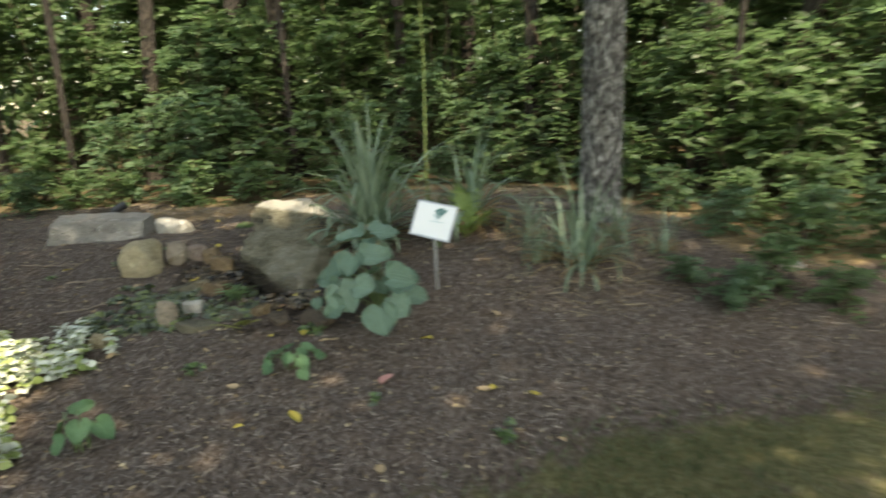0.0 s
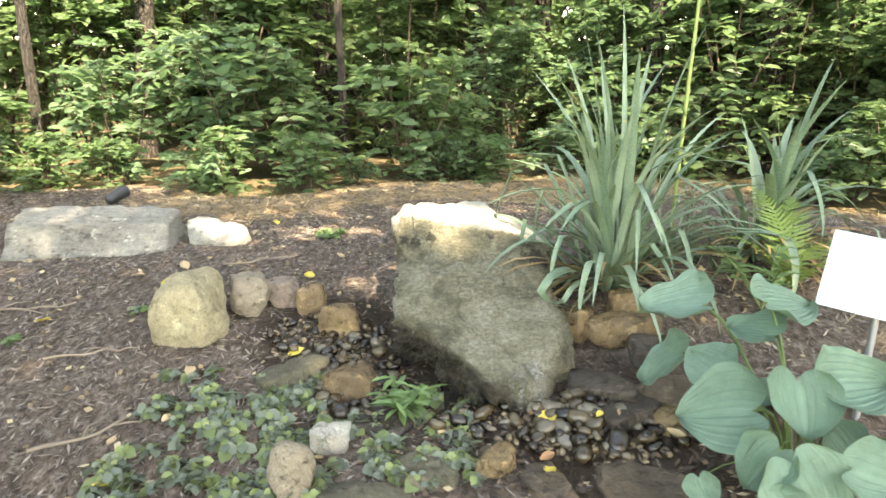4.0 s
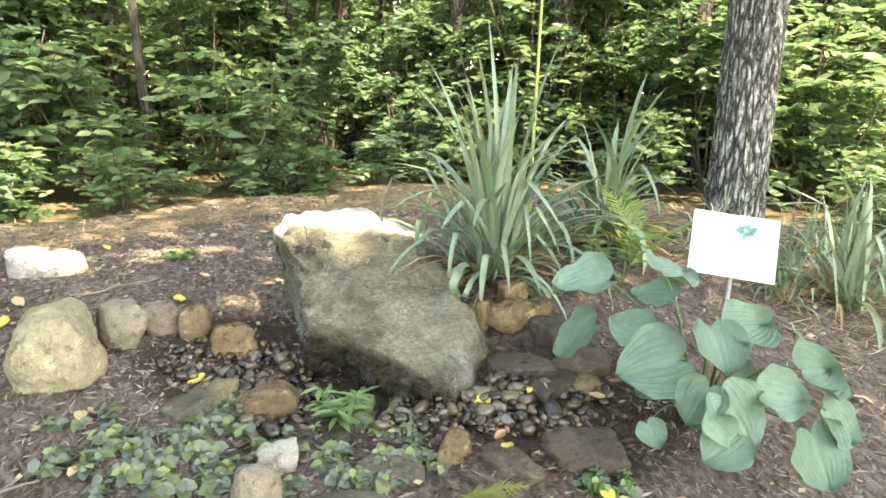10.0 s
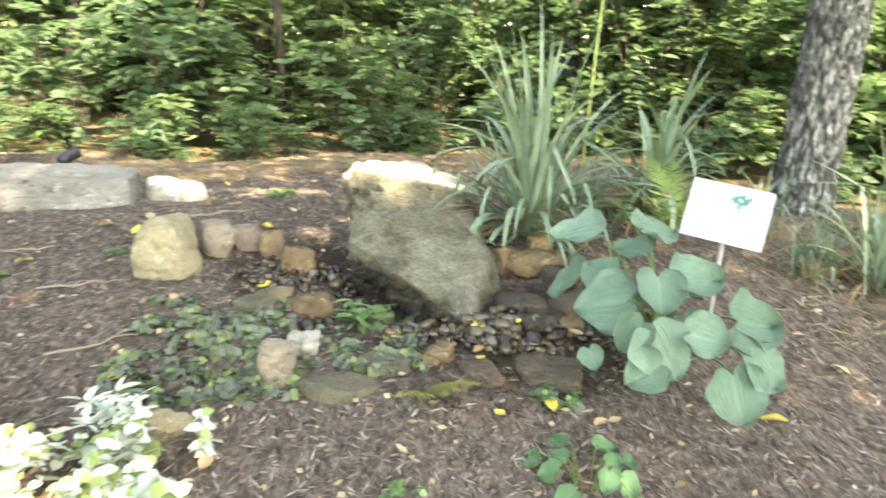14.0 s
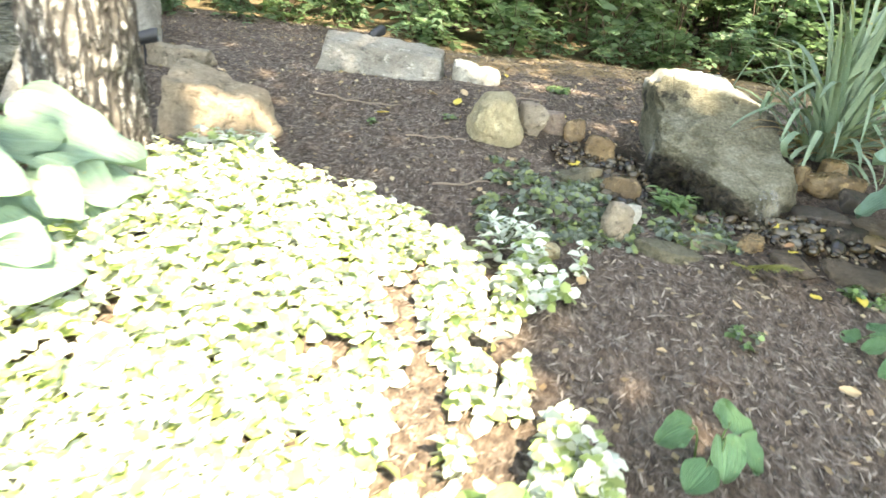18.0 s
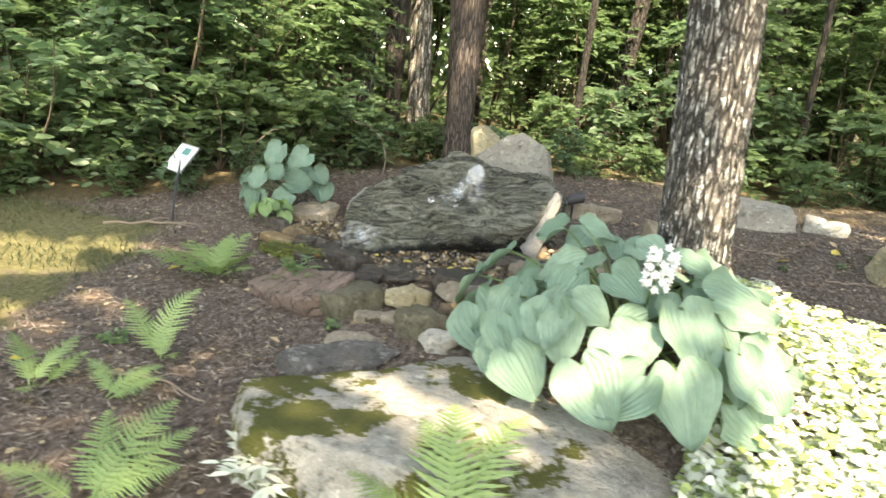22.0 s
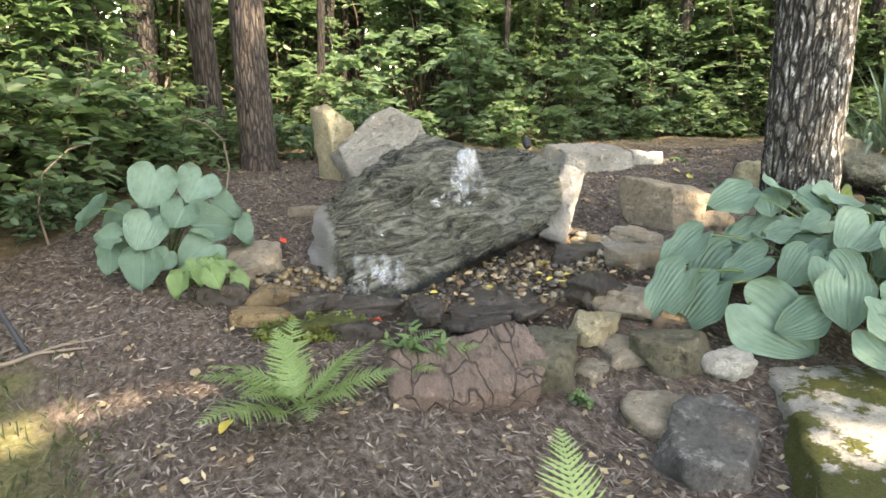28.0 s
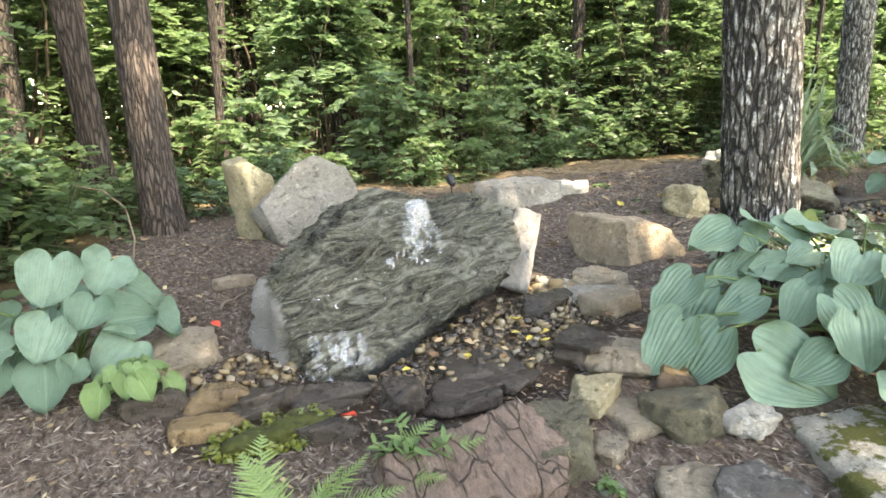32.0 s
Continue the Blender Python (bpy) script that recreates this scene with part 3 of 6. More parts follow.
def tube(path, radii, seg=7):
    """Vertices and faces of a tapered tube along path."""
    path = np.asarray(path, float)
    t = np.gradient(path, axis=0)
    t /= np.linalg.norm(t, axis=1, keepdims=True)
    ref = np.array([1.0, 0.3, 0.1]) if abs(t[0][0]) < 0.9 else np.array([0.1, 1.0, 0.3])
    a = np.cross(t, ref)
    a /= np.linalg.norm(a, axis=1, keepdims=True)
    b = np.cross(t, a)
    ang = np.linspace(0, 2 * np.pi, seg, endpoint=False)
    ring = np.cos(ang)[None, :, None] * a[:, None] + np.sin(ang)[None, :, None] * b[:, None]
    v = path[:, None] + ring * np.asarray(radii)[:, None, None]
    return v.reshape(-1, 3), grid_faces(len(path), seg, True)


def join(chunks):
    vs, fs, at = [], [], 0
    for v, f in chunks:
        vs.append(v), fs.append(f + at)
        at += len(v)
    return np.concatenate(vs), np.concatenate(fs)


BALLS = {}


def ball(sub):
    if sub not in BALLS:
        bm = bmesh.new()
        bmesh.ops.create_icosphere(bm, subdivisions=sub, radius=1.0)
        BALLS[sub] = (np.array([v.co[:] for v in bm.verts]), np.array([[v.index for v in f.verts] for f in bm.faces]))
        bm.free()
    return BALLS[sub]


def rock_mesh(name, half, cuts=(), sharp=9.0, sub=4, seed=0, rough=0.03, layers=0.0, chips=5, flat=1.0, dents=(), crag=None, cap=(), grain=0.0, strata=0.0):
    """A stone: a block with softened edges, cut by planes (normal, distance), chipped at random, then roughened.
    layers: depth of the bedding ledges along local z. cap: planes of a second body grown together with the first.
    grain: depth of the broken surface; strata: depth of the ledges that run along local x, dipping."""
    dirs, faces = ball(sub)
    r = rng(seed)
    half = np.array(half, float)
    planes = []
    for i in range(3):
        for sgn in (-1, 1):
            n = np.zeros(3)
            n[i] = sgn
            n += r.normal(0, 0.08, 3)
            planes.append((n / np.linalg.norm(n), half[i]))
    for nx, ny, nz, d in cuts:
        n = np.array((nx, ny, nz), float)
        planes.append((n / np.linalg.norm(n), d))
    for _ in range(chips):
        n = r.normal(0, 1, 3) * (1, 1, flat)
        n /= np.linalg.norm(n)
        planes.append((n, np.linalg.norm(n * half) * r.uniform(0.80, 1.12)))
    total = sum((np.maximum(dirs @ n, 0) / d) ** sharp for n, d in planes)
    if cap:
        second = [(np.array(c[:3], float) / np.linalg.norm(c[:3]), c[3]) for c in cap]
        total = np.minimum(total, sum((np.maximum(dirs @ n, 0) / d) ** sharp for n, d in second))
    v = dirs * (total ** (-1 / sharp))[:, None]
    size = float(half.mean())
    out = np.empty_like(v)
    shift = Vector(r.uniform(-50, 50, 3))
    for k, p in enumerate(v):
        q = Vector(p) / size
        d = noise.fractal(q * 1.2 + shift, 0.9, 2.1, 7) * rough * 1.3
        d -= max(0.0, 0.22 - abs(noise.noise(q * 1.7 - shift))) * rough * 2.0
        if layers:
            z = q.z * 5.5 + 1.4 * noise.noise(q * 0.9 + shift)
            d += layers * (abs((z % 1.0) - 0.5) * 2 - 0.5) * (0.4 + abs(noise.noise(q * 2 + shift)))
        if grain:
            d += grain * (0.6 * abs(noise.noise(q * 3.3 + shift)) + 0.55 * noise.fractal(q * 6.5 - shift, 0.75, 2.1, 4))
        if strata:
            w = q.z * 3.4 - q.y * 1.6 + q.x * 0.7 + 0.9 * noise.noise(q * 1.1 + shift)
            d += strata * ((w % 1.0) ** 2 - 0.35) * (0.3 + abs(noise.noise(q * 1.7 - shift)))
        if crag:
            axis, at, deep = crag
            depth = min(1.0, max(0.0, (float(np.dot(p, axis)) - at) / 0.10))
            if depth > 0:
                cell = noise.voronoi(Vector((q.x, q.y, q.z * 1.5)) * 3.4 + shift)[0]
                d += depth * deep * (0.48 - 1.9 * cell[0] + 1.1 * noise.fractal(q * 7.0 + shift, 0.7, 2.1, 5))
        out[k] = p * (1 + d * size / max(np.linalg.norm(p), 1e-6))
    for cx, cy, cz, wide, deep in dents:
        q = out - np.array((cx, cy, cz))
        hole = np.exp(-((q[:, 0] / wide) ** 2 + (q[:, 1] / wide) ** 2 + (q[:, 2] / (0.6 * wide)) ** 2) ** 2) * deep
        out -= out / np.linalg.norm(out, axis=1, keepdims=True) * hole[:, None]
    return mesh_from(name, out, faces, True)


def stone(name, label, mat, x, y, dz, half, rz=0.0, rx=0.0, ry=0.0, cuts=(), sharp=9.0, sub=4, seed=0, rough=0.05, layers=0.0, group="", category="stone", z=None, chips=8, flat=0.7):
    me = rock_mesh(name, half, cuts, sharp, sub, seed, rough, layers, chips, flat)
    m = on_ground(x, y, dz, rx, ry, rz) if z is None else pose(x, y, z, rx, ry, rz)
    return tagged(put(name, me, M[mat], None, m), label, category, group)


def trunk_mesh(name, path, radii, seg=40, rows=90, ridge=0.012, seed=0, plates=9.0, flare=0.3):
    """A trunk swept along path, flared at the foot, with furrowed bark as relief."""
    path, radii = np.asarray(path, float), np.asarray(radii, float)
    s = np.linspace(0, 1, len(path))
    u = np.linspace(0, 1, rows) ** 1.15
    c = np.stack([np.interp(u, s, path[:, i]) for i in range(3)], 1)
    rad = np.interp(u, s, radii)
    ang = np.linspace(0, 2 * np.pi, seg, endpoint=False)
    verts = np.empty((rows, seg, 3))
    shift = Vector(rng(seed).uniform(-40, 40, 3))
    for i in range(rows):
        up = c[i][2] - path[0][2]
        f = 1 + flare * math.exp(-up / 0.16)
        for j, a in enumerate(ang):
            q = Vector((math.cos(a) * plates * 0.42, math.sin(a) * plates * 0.42, up * plates * 0.45)) + shift
            d = -abs(noise.noise(q + 0.5 * noise.noise_vector(q * 0.7))) * ridge * 2.2 + ridge
            d += noise.noise(q * 3.5) * ridge * 0.4
            d += 0.5 * flare * rad[i] * math.exp(-up / 0.2) * math.sin(a * 5 + seed)
            R = rad[i] * f + d
            verts[i, j] = c[i] + np.array((math.cos(a) * R, math.sin(a) * R, 0))
    return mesh_from(name, verts.reshape(-1, 3), grid_faces(rows, seg, True), True)


def spray_points(r, root, heading, length, leaf, pairs, sag):
    """Leaf bases, directions and normals in pairs along one twig."""
    t = np.linspace(0.12, 1, pairs)
    side = np.cross(heading, (0, 0, 1))
    side /= max(np.linalg.norm(side), 1e-6)
    pos = root + heading * (t * length)[:, None] - np.array((0, 0, 1)) * (sag * length * t ** 2)[:, None]
    base = np.repeat(pos, 2, 0)
    sgn = np.tile((1, -1), pairs)[:, None]
    direction = heading * 0.55 + side * sgn * 0.85 + r.normal(0, 0.22, (2 * pairs, 3))
    normal = np.array((0, 0, 1)) + r.normal(0, 0.42, (2 * pairs, 3)) + heading * 0.25
    return pos, base, direction, normal


def shrub_meshes(name, seed, tall, wide, sprays, leaf, pairs=7, low=0.08, stems=5, arch=0.35):
    """Stems and foliage of a leafy understorey shrub: flat sprays of paired leaves, stepped up the stems."""
    r = rng(seed)
    wood, B, D, N, L = [], [], [], [], []
    for k in range(stems):
        a = r.uniform(0, 6.28)
        lean = r.uniform(0.1, 0.55) * wide
        top = np.array((math.cos(a) * lean, math.sin(a) * lean, tall * r.uniform(0.75, 1.0)))
        s = np.linspace(0, 1, 7)[:, None]
        path = s * top + np.sin(s * 3.1) * np.array((r.normal(0, 0.06), r.normal(0, 0.06), 0)) * tall
        wood.append(tube(path, np.linspace(0.012, 0.003, 7) * (0.6 + tall * 0.35), 5))
        for _ in range(sprays // stems):
            h = r.uniform(low, 1.0) ** 0.8
            root = np.array([np.interp(h, s[:, 0], path[:, i]) for i in range(3)])
            b = r.uniform(0, 6.28)
            heading = np.array((math.cos(b), math.sin(b), r.uniform(-0.15, 0.55)))
            heading /= np.linalg.norm(heading)
            length = wide * r.uniform(0.35, 0.9) * (1.05 - 0.55 * h)
            pos, base, direction, normal = spray_points(r, root, heading, length, leaf, pairs, arch)
            wood.append(tube(pos[:: max(1, pairs // 3)], np.full(len(pos[:: max(1, pairs // 3)]), 0.0025), 3))
            B.append(base), D.append(direction), N.append(normal)
            L.append(leaf * r.uniform(0.65, 1.25, len(base)))
    B, D, N, L = map(np.concatenate, (B, D, N, L))
    v, f = join(wood)
    return mesh_from("branchwork", v, f, True), leaf_cloud("foliage", B, D, N, L, L * r.uniform(0.45, 0.62, len(L)))


def shrub_thing(kind, label, pair, mats, m, group, category="shrub"):
    ob = thing(kind, m, label, category, group)
    tagged(put("branchwork", pair[0], mats[0], ob), "thin brown twigs", kind="stuff")
    put("foliage", pair[1], mats[1], ob)
    return ob


def hosta_leaf_mesh(seed, pleat=0.016, cup=0.12, droop=0.3, wide=0.86, wave=1.0, taper=3.0):
    """A heart-shaped pleated blade, 1 long from its lobes to its tip along +y, facing +z, the stalk at the origin."""
    r = rng(seed)
    nu, nv = 17, 57
    u, v = np.meshgrid(np.linspace(0, 1, nu), np.linspace(-1, 1, nv), indexing="ij")
    f = (1 - u ** taper) ** 0.72 * (0.70 + 0.30 * np.sin(np.clip(u / 0.3, 0, 1) * np.pi / 2))
    x = wide * 0.5 * f * np.sign(v) * np.abs(v) ** 0.9
    y = 0.84 * u - 0.14 * np.sin(np.pi * np.abs(v) ** 0.8) * (1 - u) ** 1.4 - 0.02 * np.abs(v) * (1 - u) + 0.05 * u ** 6
    q = np.abs(v)
    z = cup * q ** 1.6 - droop * np.clip(u, 0, 1) ** 2 * 0.45
    z = z + pleat * np.cos(v * np.pi * 11) * np.sin(np.pi * np.clip(u, 0.03, 0.97)) ** 0.6 * (1 - 0.6 * q)
    z = z - 0.022 * np.exp(-((v / 0.07) ** 2)) * (1 - u)
    z = z + 0.10 * (1 - u) ** 3 * q
    z = z + wave * (0.045 * np.sin(u * 6 + np.sign(v) * 1.3 + r.uniform(0, 6)) * q ** 2 + 0.028 * np.sin(u * 14 + np.sign(v) * 2.1 + r.uniform(0, 6)) * q ** 3)
    z = z - 0.10 * u ** 2 * (1 - q) - wave * 0.05 * np.sin(u * 2.6 + r.uniform(0, 1))
    x = x + 0.025 * np.sin(u * 3 + r.uniform(0, 6))
    me = mesh_from("leaf", np.stack([x, y, z], -1).reshape(-1, 3), grid_faces(nu, nv), True)
    me.attributes.new("across", "FLOAT", "POINT").data.foreach_set("value", v.astype(np.float32).ravel())
    return me


def hosta(name, label, x, y, leaves, mat, seed, group="hostas", pleat=0.009, cup=0.12, dz=0.0, dome=(0.42, 0.55), wide=1.0, wave=1.0, taper=2.8):
    """leaves: rows of azimuth, reach, height, length, heading: where the middle of a blade lies round the crown, and where its tip points.
    dome: the clump's spread and height, which give the blades their slant."""
    ob = thing(name, on_ground(x, y, dz), label, "hosta", group)
    r = rng(seed)
    blades = [hosta_leaf_mesh(seed * 10 + k, pleat * r.uniform(0.5, 1.3), cup * r.uniform(0.2, 1.5), r.uniform(0.1, 0.7), wide * r.uniform(0.92, 1.08), wave, taper) for k in range(9)]
    for k, (az, reach, up, length, heading) in enumerate(leaves):
        a, b = radians(az), radians(heading)
        mid = Vector((math.cos(a) * reach, math.sin(a) * reach, up))
        n = Vector((mid.x / dome[0] ** 2, mid.y / dome[0] ** 2, max(up, 0.0) / dome[1] ** 2)).normalized() * 0.55 + Vector((r.normal(0, 0.12) - 0.04, r.normal(0, 0.12) - 0.42, 0.5))
        n.normalize()
        tip = Vector((math.cos(b), math.sin(b), 0))
        tip = (tip - n * tip.dot(n)).normalized()
        side = tip.cross(n)
        base = mid - tip * 0.42 * length
        turn = Matrix((side, tip, n)).transposed().to_4x4()
        place = Matrix.Translation(base) @ turn @ Matrix.Diagonal((length, length, length, 1))
        leaf = put("leaf", blades[k % 9], M[mat], ob, place)
        back = np.array(place.inverted())
        s = np.linspace(0, 1, 6)[:, None]
        foot = np.array((math.cos(a) * 0.03, math.sin(a) * 0.03, 0.0))
        path = foot + s * (np.array(base) - foot) + np.array((0, 0, 0.12 + 0.2 * max(up, 0))) * np.sin(s * 3.14) * 0.5
        path[-1] = np.array(base) - np.array(n) * 0.004
        vv, ff = tube(path, np.linspace(0.008, 0.0045, 6) * (length / 0.25), 5)
        put("stalk", mesh_from("stalk", vv @ back[:3, :3].T + back[:3, 3], ff, True), M["stem"], leaf)
    return ob


def whorl(n, seed, spread, tall, length, turn=137.5, lo=0.0):
    """Leaves round a crown, the young ones upright in the middle."""
    r = rng(seed)
    rows = []
    for k in range(n):
        s = lo + (1 - lo) * (k + 0.5) / n
        az = k * turn + r.normal(0, 12)
        rows.append((az, spread * s ** 0.7, tall * math.sqrt(max(0.02, 1 - s * s)) * r.uniform(0.85, 1.1), length * r.uniform(0.75, 1.1) * (0.65 + 0.35 * s), az + r.normal(0, 18)))
    return rows


def frond_mesh(seed, length, width, pairs=26, rise=70.0, bend=60.0):
    """A fern frond that leaves the origin along +y at an angle of rise degrees and arches over; lobed leaflets in pairs, shrinking to the tip."""
    r = rng(seed)
    rows = pairs + 5
    t = np.linspace(0, 1, rows)
    tilt = np.radians(rise - bend * t ** 1.5)
    step = length / (rows - 1)
    sway = 0.16 * np.sin(t * 2.2 + r.uniform(0, 6)) * r.uniform(0.3, 1.0)
    path = np.stack([np.cumsum(np.sin(sway) * step), np.cumsum(np.cos(tilt) * step), np.cumsum(np.sin(tilt) * step)], 1)
    v, f = tube(path, np.linspace(0.0035, 0.0008, rows), 4)
    chunks = [(v, np.concatenate([f[:, [0, 1, 2]], f[:, [0, 2, 3]]]))]
    tang = np.gradient(path, axis=0)
    tang /= np.linalg.norm(tang, axis=1, keepdims=True)
    roll = r.normal(0, 0.35)
    teeth = 9
    q = np.linspace(0, 1, teeth)
    k = np.arange(teeth - 1)
    fs = np.concatenate([np.stack(z, 1) for z in ((k, k + 1, teeth + k), (k + 1, teeth + k + 1, teeth + k), (teeth + k, teeth + k + 1, 2 * teeth + k), (teeth + k + 1, 2 * teeth + k + 1, 2 * teeth + k))])
    for i in range(3, rows):
        s = (i - 3) / (rows - 3)
        w = width * (0.55 + 0.45 * min(1.0, s / 0.3)) * (1 - max(0.0, (s - 0.3) / 0.72) ** 1.25) + 0.004
        side = np.cross(tang[i], (0, 0, 1.0))
        side /= np.linalg.norm(side)
        up = np.cross(side, tang[i])
        side, up = side * math.cos(roll) + up * math.sin(roll), up * math.cos(roll) - side * math.sin(roll)
        for sg in (1, -1):
            if r.uniform() < 0.03:
                continue
            d = side * sg + tang[i] * (0.22 + 0.5 * s) + up * r.normal(0.05, 0.10) + r.normal(0, 0.05, 3)
            d /= np.linalg.norm(d)
            b = step * 0.60 * (1.15 - 0.4 * s)
            ww = w * r.uniform(0.85, 1.1)
            rib = path[i] + d * (q * ww)[:, None] + (tang[i] * 0.12 - up * 0.16) * (ww * q ** 2)[:, None]
            half = b * (1 - q ** 1.5) * 0.95 + 0.0006
            half[1::2] *= 0.55
            a = rib + tang[i] * half[:, None] + up * 0.22 * half[:, None]
            c = rib - tang[i] * half[:, None] + up * 0.22 * half[:, None]
            chunks.append((np.concatenate([a, rib, c]), fs))
    v, f = join(chunks)
    return mesh_from("frond", v, f)


def fern(x, y, fronds, seed, label="fresh green fern growing out of the mulch", group="ferns", mat="fern", name="fern", dz=0.0):
    """fronds: rows of azimuth, length, rise in degrees."""
    ob = thing(name, on_ground(x, y, dz), label, "fern", group)
    for k, (az, length, rise) in enumerate(fronds):
        r = rng(seed * 20 + k)
        m = pose(r.normal(0, 0.015), r.normal(0, 0.015), 0.005, 0, r.normal(0, 10), az - 90 + r.normal(0, 8))
        put("frond", frond_mesh(seed * 20 + k, length * r.uniform(0.9, 1.1), length * r.uniform(0.25, 0.31), 20, rise, r.uniform(0.5, 1.1) * rise), M[mat], ob, m)
    return ob


def blade_mesh(seed, length, width, lean, bend, rows=9, kink=0.0):
    """A strap leaf with a keel that rises from the origin, leaning out along +y and bending over."""
    t = np.linspace(0, 1, rows)
    tilt = radians(90 - lean) - radians(bend) * t ** 1.7 - radians(kink) * (t > 0.62)
    step = length / (rows - 1)
    y = np.concatenate([[0], np.cumsum(np.cos(tilt[:-1]) * step)])
    z = np.concatenate([[0], np.cumsum(np.sin(tilt[:-1]) * step)])
    w = width * np.minimum(0.55 + t * 1.2, 1) * (1 - t ** 4) ** 0.8 * 0.5 + 0.001
    tw = rng(seed).normal(0, 0.25) * t + rng(seed + 1).normal(0, 0.7)
    side = np.stack([np.cos(tw), np.sin(tw) * 0.4, np.zeros(rows)], 1)
    mid = np.stack([np.zeros(rows), y, z], 1)
    nrm = np.stack([np.zeros(rows), -np.sin(tilt), np.cos(tilt)], 1)
    pts = np.stack([mid - side * w[:, None] + nrm * w[:, None] * 0.35, mid, mid + side * w[:, None] + nrm * w[:, None] * 0.35], 1)
    return mesh_from("blade", pts.reshape(-1, 3), grid_faces(rows, 3), True)


def strap_plant(name, label, x, y, n, tall, seed, group, mat="yucca", dry=8, spread=1.0, width=0.044, droop=1.0):
    ob = thing(name, on_ground(x, y), label, "yucca", group)
    r = rng(seed)
    for k in range(n + dry):
        s = (k + 0.5) / n
        if k < n:
            lean = 4 + 62 * s ** 1.2 * spread * r.uniform(0.6, 1.2)
            me = blade_mesh(seed * 100 + k, tall * r.uniform(0.62, 1.05) * (1 - 0.36 * s), width * r.uniform(0.75, 1.2), lean, droop * (6 + 120 * s ** 1.6 * r.uniform(0.3, 1.25)), rows=12, kink=r.choice([0, 25, 60, 100]) * min(1, s * 2.2))
            put("blade", me, M[mat], ob, pose(r.normal(0, 0.05), r.normal(0, 0.05), 0.0, 0, 0, k * 137.5 + r.normal(0, 15)))
        else:
            me = blade_mesh(seed * 100 + k, tall * r.uniform(0.3, 0.6), width * 0.55, 50 + r.uniform(0, 35), 60, 7)
            put("dry_blade", me, M["yucca_dry"], ob, pose(r.normal(0, 0.03), r.normal(0, 0.03), 0.02, 0, 0, r.uniform(0, 360)), "dry brown blade")
    return ob


# ---- boulders of the two fountains ----
def boulder(name, label, mat, loc, half, rot, cuts, seed, rough, layers, sharp=16.0, sub=6, dents=(), crag=None, cap=(), grain=0.0, strata=0.0):
    me = rock_mesh(name, half, cuts, sharp, sub, seed, rough, layers, 0, 1.0, dents, crag, cap, grain, strata)
    return tagged(put(name, me, M[mat], None, pose(*loc, *rot)), label, "boulder", "fountain boulders")


spring_rock = boulder("boulder", "olive boulder with its sunlit white top and wet shaded undercut painted in", "rock_a", (-1.47, 5.2, 0.25), (0.46, 0.72, 0.42), (0, 0, 0),
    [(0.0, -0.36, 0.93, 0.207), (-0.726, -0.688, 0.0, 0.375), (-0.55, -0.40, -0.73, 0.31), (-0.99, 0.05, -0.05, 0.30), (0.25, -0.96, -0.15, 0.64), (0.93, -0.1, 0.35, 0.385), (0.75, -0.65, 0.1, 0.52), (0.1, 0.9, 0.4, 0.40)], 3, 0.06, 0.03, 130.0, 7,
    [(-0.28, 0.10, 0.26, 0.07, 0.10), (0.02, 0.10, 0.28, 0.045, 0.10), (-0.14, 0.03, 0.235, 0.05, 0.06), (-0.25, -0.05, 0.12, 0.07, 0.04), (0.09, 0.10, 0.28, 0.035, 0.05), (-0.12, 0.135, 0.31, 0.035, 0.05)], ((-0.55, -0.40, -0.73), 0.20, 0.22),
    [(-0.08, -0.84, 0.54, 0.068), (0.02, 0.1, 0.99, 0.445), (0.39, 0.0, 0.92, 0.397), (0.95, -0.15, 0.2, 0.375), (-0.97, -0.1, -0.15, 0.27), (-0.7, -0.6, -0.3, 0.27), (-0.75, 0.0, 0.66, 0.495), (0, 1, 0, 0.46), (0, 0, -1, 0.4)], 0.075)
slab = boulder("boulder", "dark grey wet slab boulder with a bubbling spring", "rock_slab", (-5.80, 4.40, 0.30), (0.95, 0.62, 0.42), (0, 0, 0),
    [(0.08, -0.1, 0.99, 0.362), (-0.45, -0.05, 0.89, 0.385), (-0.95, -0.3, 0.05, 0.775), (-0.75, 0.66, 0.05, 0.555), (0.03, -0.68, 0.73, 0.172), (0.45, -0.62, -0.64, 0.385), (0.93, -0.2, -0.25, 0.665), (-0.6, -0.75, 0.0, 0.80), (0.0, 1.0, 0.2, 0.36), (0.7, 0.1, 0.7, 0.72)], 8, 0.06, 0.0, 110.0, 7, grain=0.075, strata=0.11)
boulder("boulder", "broad low boulder patched with yellow-green moss", "mossy", (-4.85, 2.08, -0.12), (1.0, 0.66, 0.17), (0, 0, 0),
    [(-0.78, 0.62, 0.12, 0.505), (-0.7, -0.6, 0.3, 0.80), (0.0, -0.93, 0.35, 0.60), (0.8, -0.3, 0.5, 0.70), (-0.05, 0.1, 0.99, 0.165)], 12, 0.05, 0.02, 60.0, 7)

